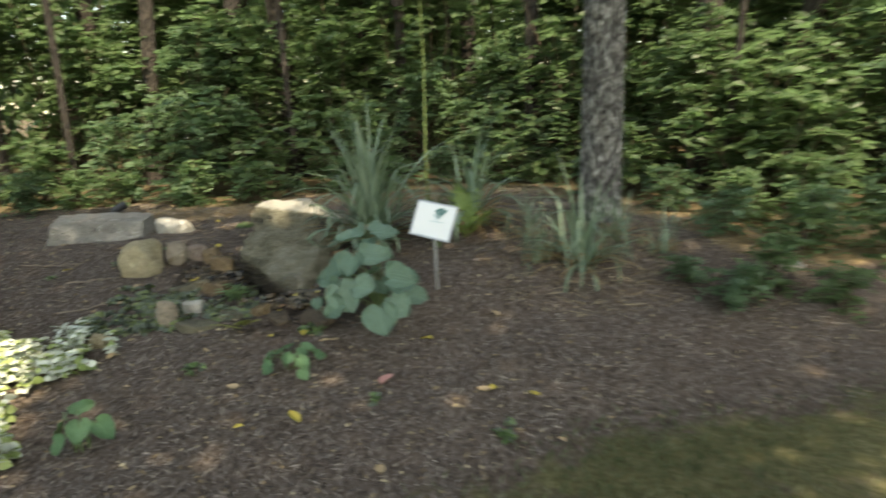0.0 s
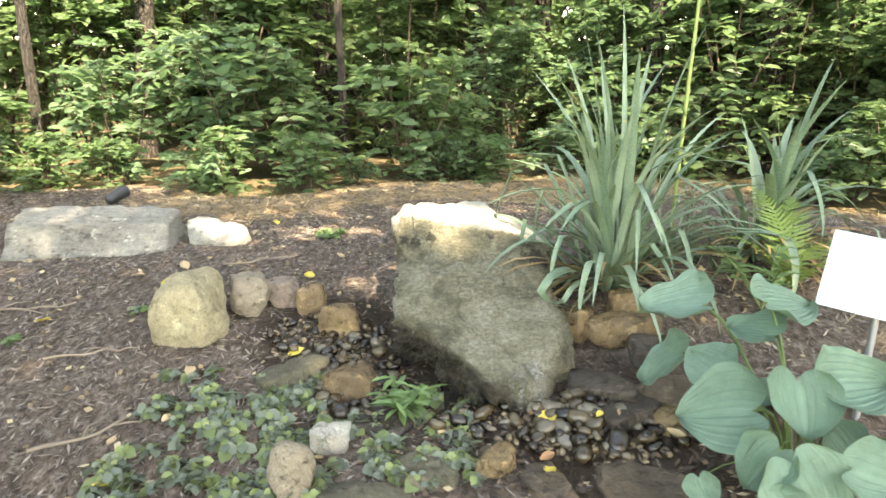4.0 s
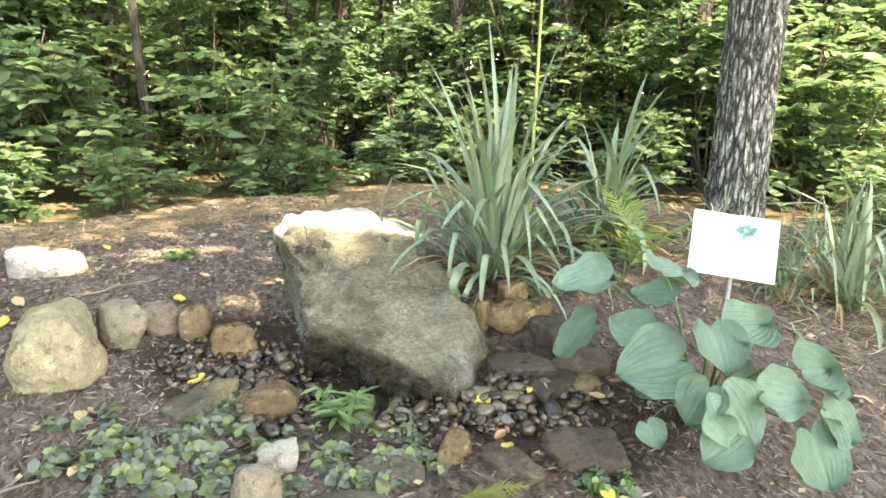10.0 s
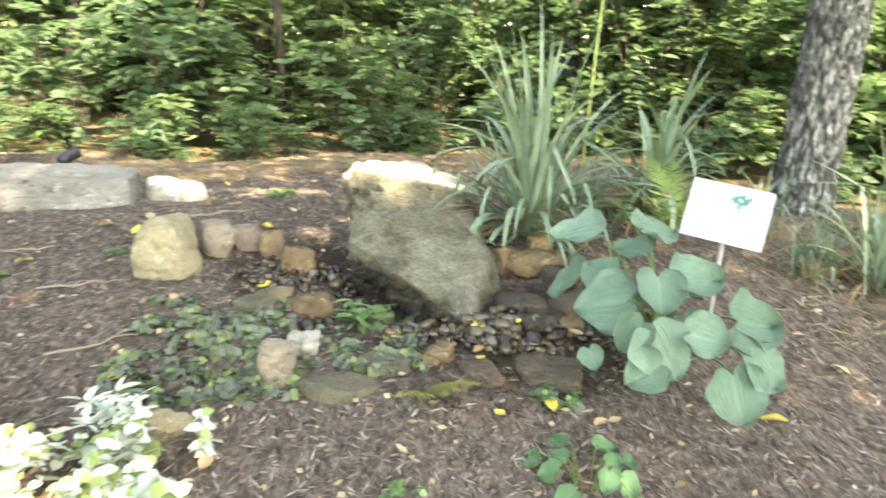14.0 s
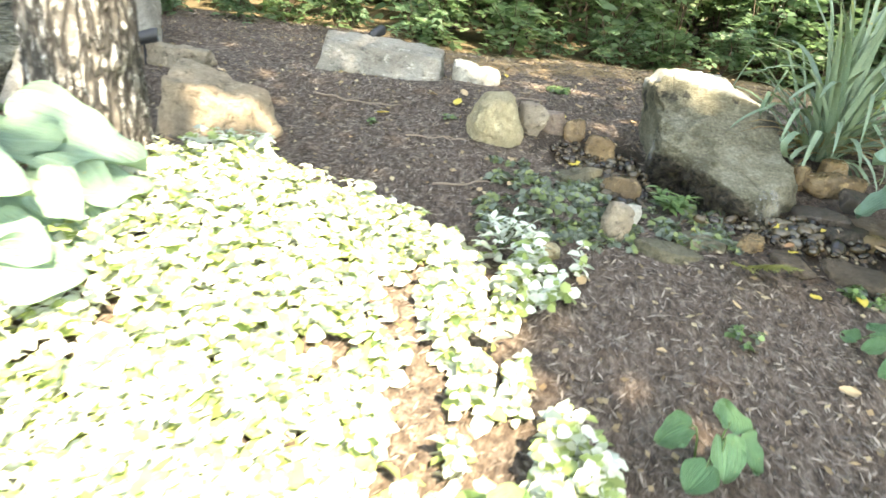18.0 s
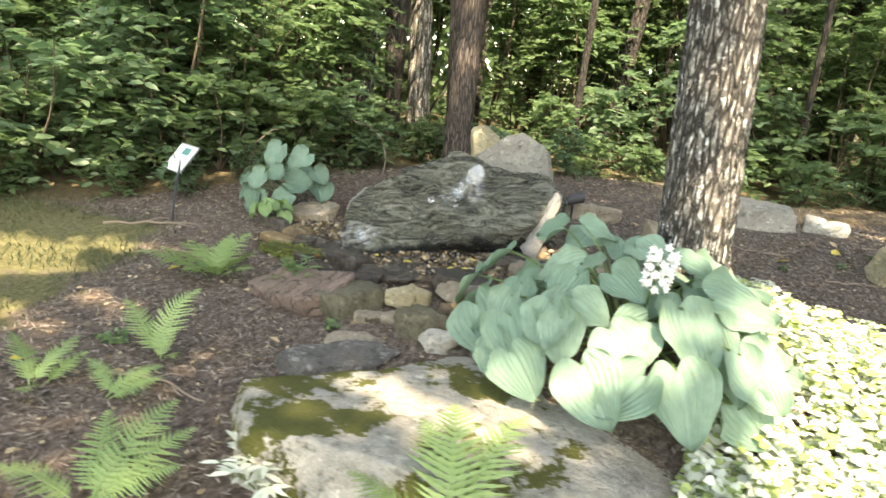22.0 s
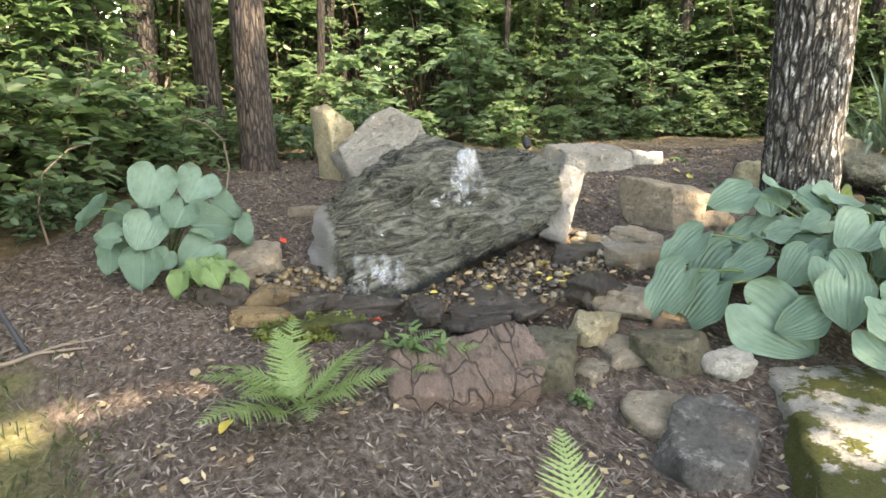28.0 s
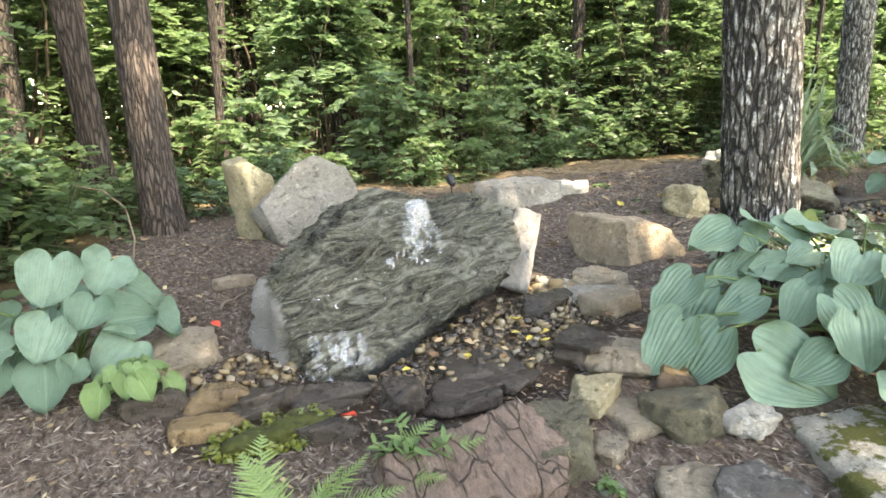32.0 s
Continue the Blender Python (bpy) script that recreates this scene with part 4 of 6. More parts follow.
# ---- single stones ----
STONES = [
    ("stone", "rounded ochre sandstone on the mulch", "ochre", -2.68, 5.12, 0.06, (0.17, 0.22, 0.21), 25, 11),
    ("stone", "small pale stone leaning on the ochre one", "tan", -2.49, 5.36, 0.07, (0.085, 0.10, 0.10), 30, 12),
    ("stone", "small tan wedge-shaped stone on mulch", "pinkish", -2.36, 5.47, 0.05, (0.085, 0.07, 0.07), 10, 13),
    ("stone", "small brown upright stone", "wet_brown", -2.22, 5.42, 0.05, (0.07, 0.06, 0.08), 0, 14),
    ("stone", "white quartz stone on the mulch", "pale", -2.98, 6.30, 0.03, (0.17, 0.12, 0.10), -20, 15),
    ("stone", "wet square amber stone among pebbles", "wet_brown", -2.06, 5.28, 0.06, (0.10, 0.07, 0.08), 5, 16),
    ("stone", "wet amber cobble among pebbles", "wet_brown", -1.95, 4.82, 0.04, (0.12, 0.08, 0.07), 0, 17),
    ("stone", "rounded upright pale grey stone among low plants", "tan", -2.01, 4.20, 0.04, (0.085, 0.07, 0.125), 0, 18),
    ("stone", "small pink-white stone among leaves", "pale", -1.94, 4.44, 0.03, (0.06, 0.05, 0.055), 0, 19),
    ("stone", "rust-brown rounded stone beside the boulder", "wet_brown", -0.86, 5.00, 0.05, (0.18, 0.10, 0.07), 10, 20),
    ("stone", "rust-brown stone beside the boulder", "wet_brown", -1.00, 5.08, 0.05, (0.10, 0.08, 0.07), 40, 21),
    ("stone", "small brown stone at the foot of a yucca", "wet_brown", -0.78, 5.22, 0.04, (0.09, 0.07, 0.06), 0, 22),
    ("stone", "low pale stone behind the wet slab", "tan", -4.92, 5.46, 0.03, (0.26, 0.15, 0.10), 10, 57),
    ("stone", "green-grey angular stone in the edging", "green_stone", -5.85, 3.00, 0.04, (0.13, 0.21, 0.10), -32, 28),
    ("stone", "yellowish white block stone", "ochre", -5.55, 3.15, 0.05, (0.13, 0.09, 0.06), 20, 29),
    ("stone", "tan-grey flat stone under hosta leaves", "tan", -5.28, 3.30, 0.04, (0.16, 0.17, 0.06), 30, 30),
    ("stone", "greenish tan angular stone under hosta leaves", "green_stone", -5.36, 2.86, 0.05, (0.17, 0.11, 0.09), -40, 31),
    ("stone", "small white quartz stone under hosta leaves", "pale", -5.19, 2.71, 0.05, (0.10, 0.07, 0.06), -20, 58),
    ("stone", "small pale yellow stone in the edging", "pale", -6.00, 3.20, 0.03, (0.07, 0.06, 0.05), 0, 59),
    ("stone", "thin tan flake of stone between edging stones", "tan", -5.66, 2.94, 0.02, (0.12, 0.07, 0.03), 25, 60),
    ("stone", "flat tan flagstone half buried", "tan", -5.42, 3.00, 0.015, (0.15, 0.13, 0.03), -15, 61),
    ("stone", "small wet brown wedge in the edging", "wet_brown", -5.16, 3.08, 0.03, (0.10, 0.07, 0.06), 30, 62),
    ("stone", "flat tan stone half in the ground", "tan", -5.60, 2.63, 0.01, (0.19, 0.14, 0.045), 40, 32),
    ("stone", "dark grey stone beside the mossy boulder", "dark_grey", -5.55, 2.39, 0.03, (0.31, 0.14, 0.055), 42, 33),
    ("stone", "flat grey paving slab, tilted", "tan", -4.93, 3.70, 0.06, (0.17, 0.12, 0.06), -10, 34),
    ("stone", "flat grey slab at the pebble edge", "grey", -4.82, 4.00, 0.03, (0.20, 0.14, 0.035), 15, 35),
    ("stone", "dark wet square block stone", "wet_dark", -5.20, 3.93, 0.05, (0.12, 0.08, 0.07), 0, 36),
    ("stone", "dark wet slab tilted on the pebbles", "wet_dark", -5.36, 3.45, 0.06, (0.20, 0.10, 0.05), 25, 37),
    ("stone", "tan slab beside the fountain", "tan", -6.98, 4.28, 0.04, (0.24, 0.16, 0.07), 10, 38),
    ("stone", "small flat pale stone on the mulch", "tan", -6.55, 5.12, 0.02, (0.12, 0.08, 0.04), 0, 39),
    ("stone", "dark rounded wet edging stone", "wet_dark", -7.08, 3.97, 0.04, (0.14, 0.09, 0.08), 0, 40),
    ("stone", "wet brown edging stone", "wet_brown", -6.86, 3.92, 0.04, (0.15, 0.07, 0.06), 0, 41),
    ("stone", "wet dark edging stone", "wet_dark", -6.66, 3.86, 0.03, (0.14, 0.07, 0.05), 0, 42),
    ("stone", "long wet dark edging stone", "wet_dark", -6.42, 3.76, 0.03, (0.20, 0.06, 0.05), -8, 43),
    ("stone", "wet dark upright edging stone", "wet_dark", -6.18, 3.60, 0.04, (0.08, 0.08, 0.09), 10, 44),
    ("stone", "flat wet dark stone", "wet_dark", -5.94, 3.50, 0.03, (0.18, 0.09, 0.05), -5, 45),
    ("stone", "long flat wet brown stone", "wet_dark", -6.18, 3.36, 0.02, (0.24, 0.08, 0.04), 5, 46),
    ("stone", "wet dark stone behind the fern", "wet_dark", -6.52, 3.56, 0.02, (0.13, 0.08, 0.06), 0, 47),
    ("stone", "rust-coloured wet stone in the edging", "wet_brown", -6.92, 3.76, 0.02, (0.15, 0.08, 0.05), 0, 48),
    ("stone", "flat grey stone beside low plants", "green_stone", -2.18, 4.90, -0.01, (0.16, 0.09, 0.05), 30, 55),
    ("stone", "small stone at the edge of the silver leaves", "ochre", -2.32, 3.92, 0.02, (0.07, 0.05, 0.05), 0, 56),
    ("stone", "dark wet angular slate by the outflow", "wet_dark", -0.74, 4.86, 0.02, (0.10, 0.07, 0.05), 10, 74),
    ("stone", "small wet brown stone by the outflow", "wet_brown", -0.80, 4.48, 0.02, (0.07, 0.05, 0.04), 0, 76),
    ("stone", "small pale flat stone in the shade", "pale", 2.34, 4.79, 0.01, (0.08, 0.06, 0.025), 15, 180),
    ("stone", "broad flat brown slate at the outflow's end", "slate_wet", -0.97, 4.22, 0.005, (0.14, 0.11, 0.03), -20, 181),
    ("stone", "narrow flat brown slate beside the broad one", "slate_wet", -1.23, 4.19, 0.003, (0.065, 0.12, 0.028), 25, 182),
    ("stone", "wide flat olive stone set in the low plants", "green_stone", -1.76, 4.15, 0.0, (0.17, 0.11, 0.03), 3, 183),
    ("stone", "flat olive stone below the boulder", "green_stone", -1.60, 4.29, 0.0, (0.12, 0.09, 0.03), -30, 184),
    ("stone", "dark flat slate beside the sprig", "wet_dark", -1.78, 4.58, 0.005, (0.12, 0.08, 0.03), -25, 185),
    ("stone", "long wet slate bridging the outflow", "wet_dark", -0.98, 4.66, 0.04, (0.15, 0.06, 0.025), -35, 186),
    ("stone", "tilted wet slate in the outflow", "wet_dark", -0.90, 4.52, 0.035, (0.12, 0.06, 0.022), 20, 187),
    ("stone", "brown wet slate under hosta leaves", "slate_wet", -0.72, 4.62, 0.02, (0.13, 0.10, 0.03), 40, 188),
    ("stone", "broad dark wet slate on the pebbles", "wet_dark", -5.35, 3.42, 0.07, (0.17, 0.10, 0.03), 28, 189),
    ("stone", "pointed dark wet slate on the pebbles", "wet_dark", -6.19, 3.58, 0.06, (0.10, 0.08, 0.03), -30, 190),
    ("stone", "broad dark wet slate below the pebbles", "wet_dark", -6.00, 3.42, 0.045, (0.17, 0.09, 0.03), -12, 191),
    ("stone", "small dark wet slate among pebbles", "wet_dark", -5.74, 3.40, 0.05, (0.10, 0.06, 0.025), 15, 192),
    ("stone", "long dark wet slate in the edging", "wet_dark", -6.46, 3.74, 0.03, (0.19, 0.06, 0.03), -4, 193),
    ("stone", "dark wet slate in the edging", "wet_dark", -6.75, 3.82, 0.03, (0.13, 0.07, 0.03), 8, 194),
    ("stone", "small dark block among pebbles", "wet_dark", -5.05, 4.02, 0.05, (0.10, 0.07, 0.05), 12, 195),
    ("stone", "thin tan slab leaning beside the slab boulder", "tan", -4.68, 4.05, 0.05, (0.17, 0.11, 0.035), -35, 196),
    ("stone", "small reddish flat stone in the edging", "slate_wet", -5.70, 2.90, 0.015, (0.08, 0.05, 0.035), 20, 197),
    ("stone", "rust wedge under hosta leaves", "slate_wet", -5.20, 3.02, 0.04, (0.09, 0.07, 0.05), 30, 198),
    ("stone", "small wet brown stone by the outflow", "wet_brown", -1.38, 4.30, 0.02, (0.07, 0.05, 0.04), 50, 77),
]
for name, label, mat, x, y, dz, half, rz, seed in STONES:
    dz -= 0.025 if x < -4.7 else 0.0
    tilt = rng(seed + 900).uniform(-11, 11, 2) if mat == "wet_dark" else rng(seed + 900).uniform(-4, 4, 2)
    stone(name, label, mat, x, y, dz, half, rz, tilt[0], tilt[1], sharp=4.5 if "round" in label else 8.0 if mat == "wet_brown" and "flat" not in label else 90.0, sub=6 if max(half) > 0.22 else 5, seed=seed, rough=0.12 if "round" in label else 0.07 if mat.startswith("wet") else 0.12)
stone("stone", "reddish-brown cracked slate slab", "slate", -6.21, 2.99, 0.03, (0.30, 0.19, 0.085), -8, 11, 3, cuts=[(-0.75, -0.65, 0.0, 0.30), (0.8, 0.6, 0.0, 0.33), (-0.3, -0.9, 0.1, 0.21), (0.85, -0.5, 0, 0.29)], sharp=90.0, sub=6, seed=27, rough=0.09, layers=0.03, chips=1)
stone("stone", "large peach sandstone wedge by the oak", "peach", -4.12, 4.38, 0.06, (0.36, 0.22, 0.23), -8, cuts=[(0.15, -0.93, 0.25, 0.16), (0.22, -0.05, 0.95, 0.19), (0.8, 0.1, 0.55, 0.29), (-0.85, -0.4, 0.1, 0.21)], sharp=90.0, sub=6, seed=23, rough=0.07, chips=1)
stone("stone", "long low grey fieldstone lying on the mulch", "grey", -3.70, 6.20, 0.06, (0.47, 0.17, 0.17), 6, cuts=[(0.1, -0.9, 0.35, 0.15), (-0.85, -0.2, 0.3, 0.44), (0.05, -0.15, 0.98, 0.15)], sharp=90.0, sub=6, seed=24, rough=0.08, chips=1)
stone("stone", "large light grey slab leaning against a pale stone", "grey", -5.80, 5.92, 0, (0.38, 0.09, 0.33), 14, -24, -20, cuts=[(0.7, 0, 0.7, 0.36), (-0.8, 0, -0.55, 0.38), (-0.3, 0, 0.95, 0.30)], sharp=90.0, sub=6, seed=125, rough=0.05, z=0.47, chips=0)
stone("stone", "pale yellow stone propped upright behind the slab", "ochre", -6.14, 6.10, 0, (0.16, 0.12, 0.36), 10, 0, -14, cuts=[(0.75, -0.2, 0.6, 0.24), (-0.9, -0.3, 0.1, 0.13), (0.2, -0.95, 0.0, 0.10)], sharp=90.0, sub=5, seed=126, rough=0.08, z=0.48, chips=1)
# Added piece that stands in for the pale facet at the slab's own end.
stone("stone", "pale piece of stone standing in for the wet slab's broken end face", "bleached", -5.06, 4.30, 0, (0.042, 0.075, 0.24), 20, 0, 24, cuts=[(0, -0.6, 0.8, 0.25)], sharp=90.0, sub=5, seed=127, rough=0.08, z=0.34, chips=1)


# ---- pebbles ----
def pebble_bed(label, spots, count, mat, seed, size=(0.014, 0.028), fill=500):
    """Loose pebbles heaped on a shallow gravel sheet; spots: (x, y, radius x, radius y)."""
    r = rng(seed)
    x0, y0, ax, ay = spots[0]
    bed = put("pebble_bed", rock_mesh("pebble_bed", (ax * 1.1, ay * 1.1, 0.05), (), 6, 4, seed, 0.1), M["wet_dark"], None, on_ground(x0, y0, -0.062))
    tagged(bed, label, "pebbles", "pebble beds")
    shapes = [rock_mesh("pebble", (1.0, r.uniform(0.5, 0.9), r.uniform(0.35, 0.65)), (), 9 if mat == "pebble_wet" else 5, 2, seed + k, 0.14) for k in range(8)]
    for me in shapes:
        me.materials.append(M[mat])
    inv = bed.matrix_basis.inverted()

    def spot(k):
        cx, cy, sx, sy = spots[k % len(spots)]
        a, q = r.uniform(0, 6.28), r.uniform(0, 1) ** 0.5
        return cx + sx * q * math.cos(a), cy + sy * q * math.sin(a)

    for k in range(count):
        x, y = spot(k)
        s = r.uniform(*size) * r.choice([0.7, 1.0, 1.0, 1.35])
        m = inv @ on_ground(x, y, 0.012 + r.uniform(0, 0.022), r.uniform(-25, 25), r.uniform(-25, 25), r.uniform(0, 360)) @ Matrix.Diagonal((s, s, s, 1))
        put("pebble", shapes[k % 8], None, bed, m)
    small = []
    for k in range(fill):
        x, y = spot(k)
        m = np.array(inv @ on_ground(x, y, 0.008, r.uniform(-25, 25), r.uniform(-25, 25), r.uniform(0, 360)))
        v = np.array([c.co[:] for c in shapes[k % 8].vertices]) * r.uniform(0.008, 0.019)
        small.append((v @ m[:3, :3].T + m[:3, 3], ball(2)[1]))
    v, f = join(small)
    tagged(put("gravel", mesh_from("gravel", v, f, True), M["gravel"], bed), "fine brown gravel between the pebbles", kind="stuff")


pebble_bed("wet brown and tan pebbles under the slab fountain", [(-5.45, 3.72, 0.48, 0.28), (-5.20, 3.95, 0.32, 0.28), (-5.90, 3.85, 0.36, 0.15), (-6.72, 4.05, 0.25, 0.16), (-5.55, 3.98, 0.45, 0.14), (-5.75, 3.58, 0.5, 0.16)], 340, "pebble_wet", 61, (0.014, 0.027), 1800)
pebble_bed("dry pale pebbles beside the slab", [(-4.95, 4.28, 0.15, 0.22)], 60, "pebble_dry", 62, (0.025, 0.05), 60)
pebble_bed("wet dark pebbles round the olive boulder", [(-1.95, 5.02, 0.20, 0.28), (-1.3, 4.52, 0.35, 0.13), (-1.85, 4.75, 0.2, 0.15), (-1.0, 4.5, 0.3, 0.2), (-2.10, 5.15, 0.24, 0.22)], 300, "pebble_dark", 63, (0.018, 0.038), 900)


# ---- trees ----
def tree(name, label, mat, path, radii, seed, group="trees by the path", seg=36, rows=110, ridge=0.012, plates=9.0, flare=0.25):
    base = path[0]
    path = list(path) + [tuple(2 * b - a for a, b in zip(path[-2], path[-1]))]
    radii = tuple(radii) + (radii[-1] * 0.55,)
    ob = thing(name, pose(*base), label, "tree", group)
    local = np.asarray(path, float) - np.asarray(base, float)
    put("trunk", trunk_mesh("trunk", local, radii, seg, rows, ridge, seed, plates, flare), M[mat], ob)
    return ob


near_trees = [
    tree("oak_tree", "slim trunk with pale torn bark", "bark_pale", [(-8.58, 9.8, 0.15), (-8.82, 10.03, 2.4), (-9.4, 10.5, 9)], (0.19, 0.17, 0.11), 4, ridge=0.02),
    tree("oak_tree", "short-trunked small tree by the slab hosta", "bark_grey", [(-8.2, 7.12, 0.15), (-8.15, 7.2, 2.5), (-8.0, 7.4, 9)], (0.12, 0.10, 0.06), 3, ridge=0.008),
    tree("oak_tree", "dark trunk leaning over the undergrowth", "bark_dark", [(-11.3, 6.4, 0.1), (-11.9, 6.6, 2.5), (-13.5, 7, 9)], (0.16, 0.14, 0.1), 2),
    tree("oak_tree", "mature oak with furrowed, lichen-spotted bark", "bark_oak", [(-4.047, 3.484, 0.08), (-4.187, 3.548, 2.5), (-4.3, 3.75, 9)], (0.184, 0.17, 0.12), 5, ridge=0.013, seg=90, rows=260, plates=19.0),
    tree("oak_tree", "grey oak with pale ridged bark behind the sign", "bark_grey", [(1.18, 5.93, 0.25), (1.22, 5.97, 2.5), (1.35, 6.1, 9)], (0.172, 0.162, 0.11), 6, ridge=0.013, seg=84, rows=240, plates=19.0),
    tree("oak_tree", "dark slim trunk in the undergrowth behind the grey oak", "bark_dark", [(2.9, 8.6, 0.22), (2.92, 8.62, 2.5), (3.0, 8.7, 9)], (0.15, 0.14, 0.1), 7),
    tree("cedar_tree", "straight trunk with fine reddish-grey bark", "bark_cedar", [(-6.74, 6.83, 0.18), (-6.78, 6.98, 2.0), (-6.9, 7.3, 9)], (0.15, 0.138, 0.11), 8, ridge=0.009, plates=18.0, seg=56, rows=160),
    tree("cedar_tree", "thinner reddish trunk beside the cedar", "bark_cedar", [(-7.1, 7.72, 0.18), (-7.2, 7.68, 2.0), (-7.6, 7.6, 9)], (0.12, 0.11, 0.08), 9, ridge=0.006, plates=14.0),
]
TRUNKS = [(-9.6, 6.6, 0.13, 4), (-10.4, 5.4, 0.16, -9), (-9.9, 5.8, 0.07, -12), (-8.6, 8.9, 0.12, 3), (-8.0, 10.2, 0.17, -2), (-7.4, 12.4, 0.14, 2), (-5.6, 10.8, 0.12, 4), (-4.6, 12.8, 0.15, 0), (-3.9, 10.6, 0.10, -3), (-3.3, 11.6, 0.16, 2), (-2.2, 12.6, 0.11, -2), (-1.3, 11.2, 0.10, 1), (-0.2, 13.2, 0.15, 2), (0.9, 10.8, 0.10, -2), (1.9, 9.6, 0.14, 3), (2.9, 11.5, 0.16, 0), (3.9, 8.6, 0.12, 5), (4.9, 6.4, 0.11, 4), (5.6, 9.6, 0.15, -3), (-11.8, 8.2, 0.15, 1), (-12.6, 6.0, 0.13, 2), (-10.6, 10.8, 0.16, -2), (-6.4, 14.5, 0.16, 1), (-1.8, 15.5, 0.16, 1), (2.0, 14.8, 0.15, 0), (6.8, 12.2, 0.17, 1), (-9.2, 14.2, 0.16, 0), (-13.8, 11.0, 0.17, 0)]
trunk_shapes = [trunk_mesh("trunk", [(0, 0, -0.1), (0.05, 0.03, 3), (0.1, -0.05, 9.5)], (1.0 * q, 0.9 * q, 0.6 * q), 16, 40, 0.012, 70 + k, 9.0, 0.3) for k, q in enumerate((0.13, 0.15, 0.11))]
r = rng(71)
for x in np.arange(-8.0, 5.5, 1.05):
    TRUNKS.append((float(x + r.uniform(-0.3, 0.3)), float(woods_edge(x) + r.uniform(0.9, 5.5)), float(r.uniform(0.02, 0.055)), float(r.uniform(-5, 5))))
woods_trees = []
for k, (x, y, rad, lean) in enumerate(TRUNKS):
    ob = thing("woods_tree", on_ground(x, y, 0, lean * 0.5, lean, k * 67), "dark slender woodland trunk in the undergrowth", "tree", "woodland trees")
    s = rad / 0.13
    put("trunk", trunk_shapes[k % 3], M["bark_dark"], ob, Matrix.Diagonal((s, s, 1, 1)))
    woods_trees.append(ob)


# ---- unseen leaf canopy, added to shade the garden all but the SUNNY spots ----
SUNNY = [(-3.05, 2.85, 0.1, 0.84, 1.05), (-3.45, 3.65, 0.1, 0.5, 0.45), (-1.5, 5.46, 0.68, 0.48, 0.21), (-6.3, 8.4, 0.4, 1.0, 0.4), (-5.0, 8.3, 0.4, 0.6, 0.3), (-3.6, 8.5, 0.5, 0.4, 0.3), (-9.0, 6.3, 0.8, 1.2, 0.9), (-10.5, 6.5, 1.6, 1.5, 1.2), (-2.98, 6.3, 0.35, 0.18, 0.14), (-2.4, 6.7, 0.25, 0.45, 0.18), (-3.95, 4.25, 0.4, 0.25, 0.22), (-5.05, 4.3, 0.45, 0.12, 0.18), (-4.25, 2.4, 0.3, 0.26, 0.22), (-3.75, 2.8, 0.35, 0.22, 0.3), (-3.98, 3.36, 0.55, 0.2, 0.22), (-4.0, 3.37, 1.0, 0.18, 0.22), (-4.03, 3.4, 1.5, 0.17, 0.22), (-4.06, 3.42, 2.0, 0.15, 0.2), (-4.7, 1.9, 0.1, 0.3, 0.2), (-5.15, 2.1, 0.0, 0.3, 0.16), (-4.65, 2.3, 0.05, 0.35, 0.12), (-5.3, 8.8, 0.9, 0.5, 0.4), (-8.4, 13.0, 2.5, 1.6, 1.6), (-5.8, 10.2, 1.3, 1.1, 1.3), (-6.8, 9.4, 0.6, 1.2, 0.9), (-6.5, 11.0, 1.5, 1.6, 1.2), (-7.6, 10.6, 1.2, 0.8, 0.8), (1.8, 10.5, 1.5, 1.6, 1.2), (3.5, 8.0, 1.2, 1.4, 1.2), (-11.5, 7.0, 1.6, 1.6, 1.2), (-8.75, 9.8, 1.2, 0.3, 0.6), (-8.75, 9.8, 2.2, 0.3, 0.6), (-7.0, 2.3, -0.1, 0.28, 0.16), (-8.3, 2.5, -0.1, 0.7, 0.5), (-7.3, 2.0, -0.1, 0.28, 0.14), (-7.65, 2.65, -0.1, 0.32, 0.1), (-7.0, 2.78, -0.1, 0.22, 0.07), (-6.5, 1.62, -0.1, 0.14, 0.08), (-7.9, 3.1, -0.1, 0.4, 0.13), (-6.95, 1.9, -0.1, 0.2, 0.1), (-7.4, 3.2, -0.05, 0.5, 0.12), (-6.2, 6.0, 0.8, 0.14, 0.12), (-4.95, 4.3, 0.3, 0.2, 0.2)]


def shaded(points, r):
    """True for leaves whose shadow misses the sunny spots; over woods and lawn the leaves are thin."""
    keep = np.ones(len(points), bool)
    d = np.array(TO_SUN)
    for cx, cy, cz, rx, ry in SUNNY:
        t = (points[:, 2] - cz) / d[2]
        x, y = points[:, 0] - d[0] * t, points[:, 1] - d[1] * t
        keep &= ((x - cx) / rx) ** 2 + ((y - cy) / ry) ** 2 > 1
    t = (points[:, 2] - 0.8) / d[2]
    x, y = points[:, 0] - d[0] * t, points[:, 1] - d[1] * t
    thin = (y > woods_edge(x) - 0.3) | (y < -1.5) | (x < -9.3)
    return keep & (~thin | (r.uniform(0, 1, len(points)) < np.where((x > -4.4) & (x < -0.8) & (y > 8), 0.72, np.where(x >= 2.4, 0.1, np.where(x >= -0.8, 0.12, np.where((x > -8.5) & (x < -5.2) & (y > 8.6), 0.07, np.where(x < -8.5, 0.1, 0.16)))))))


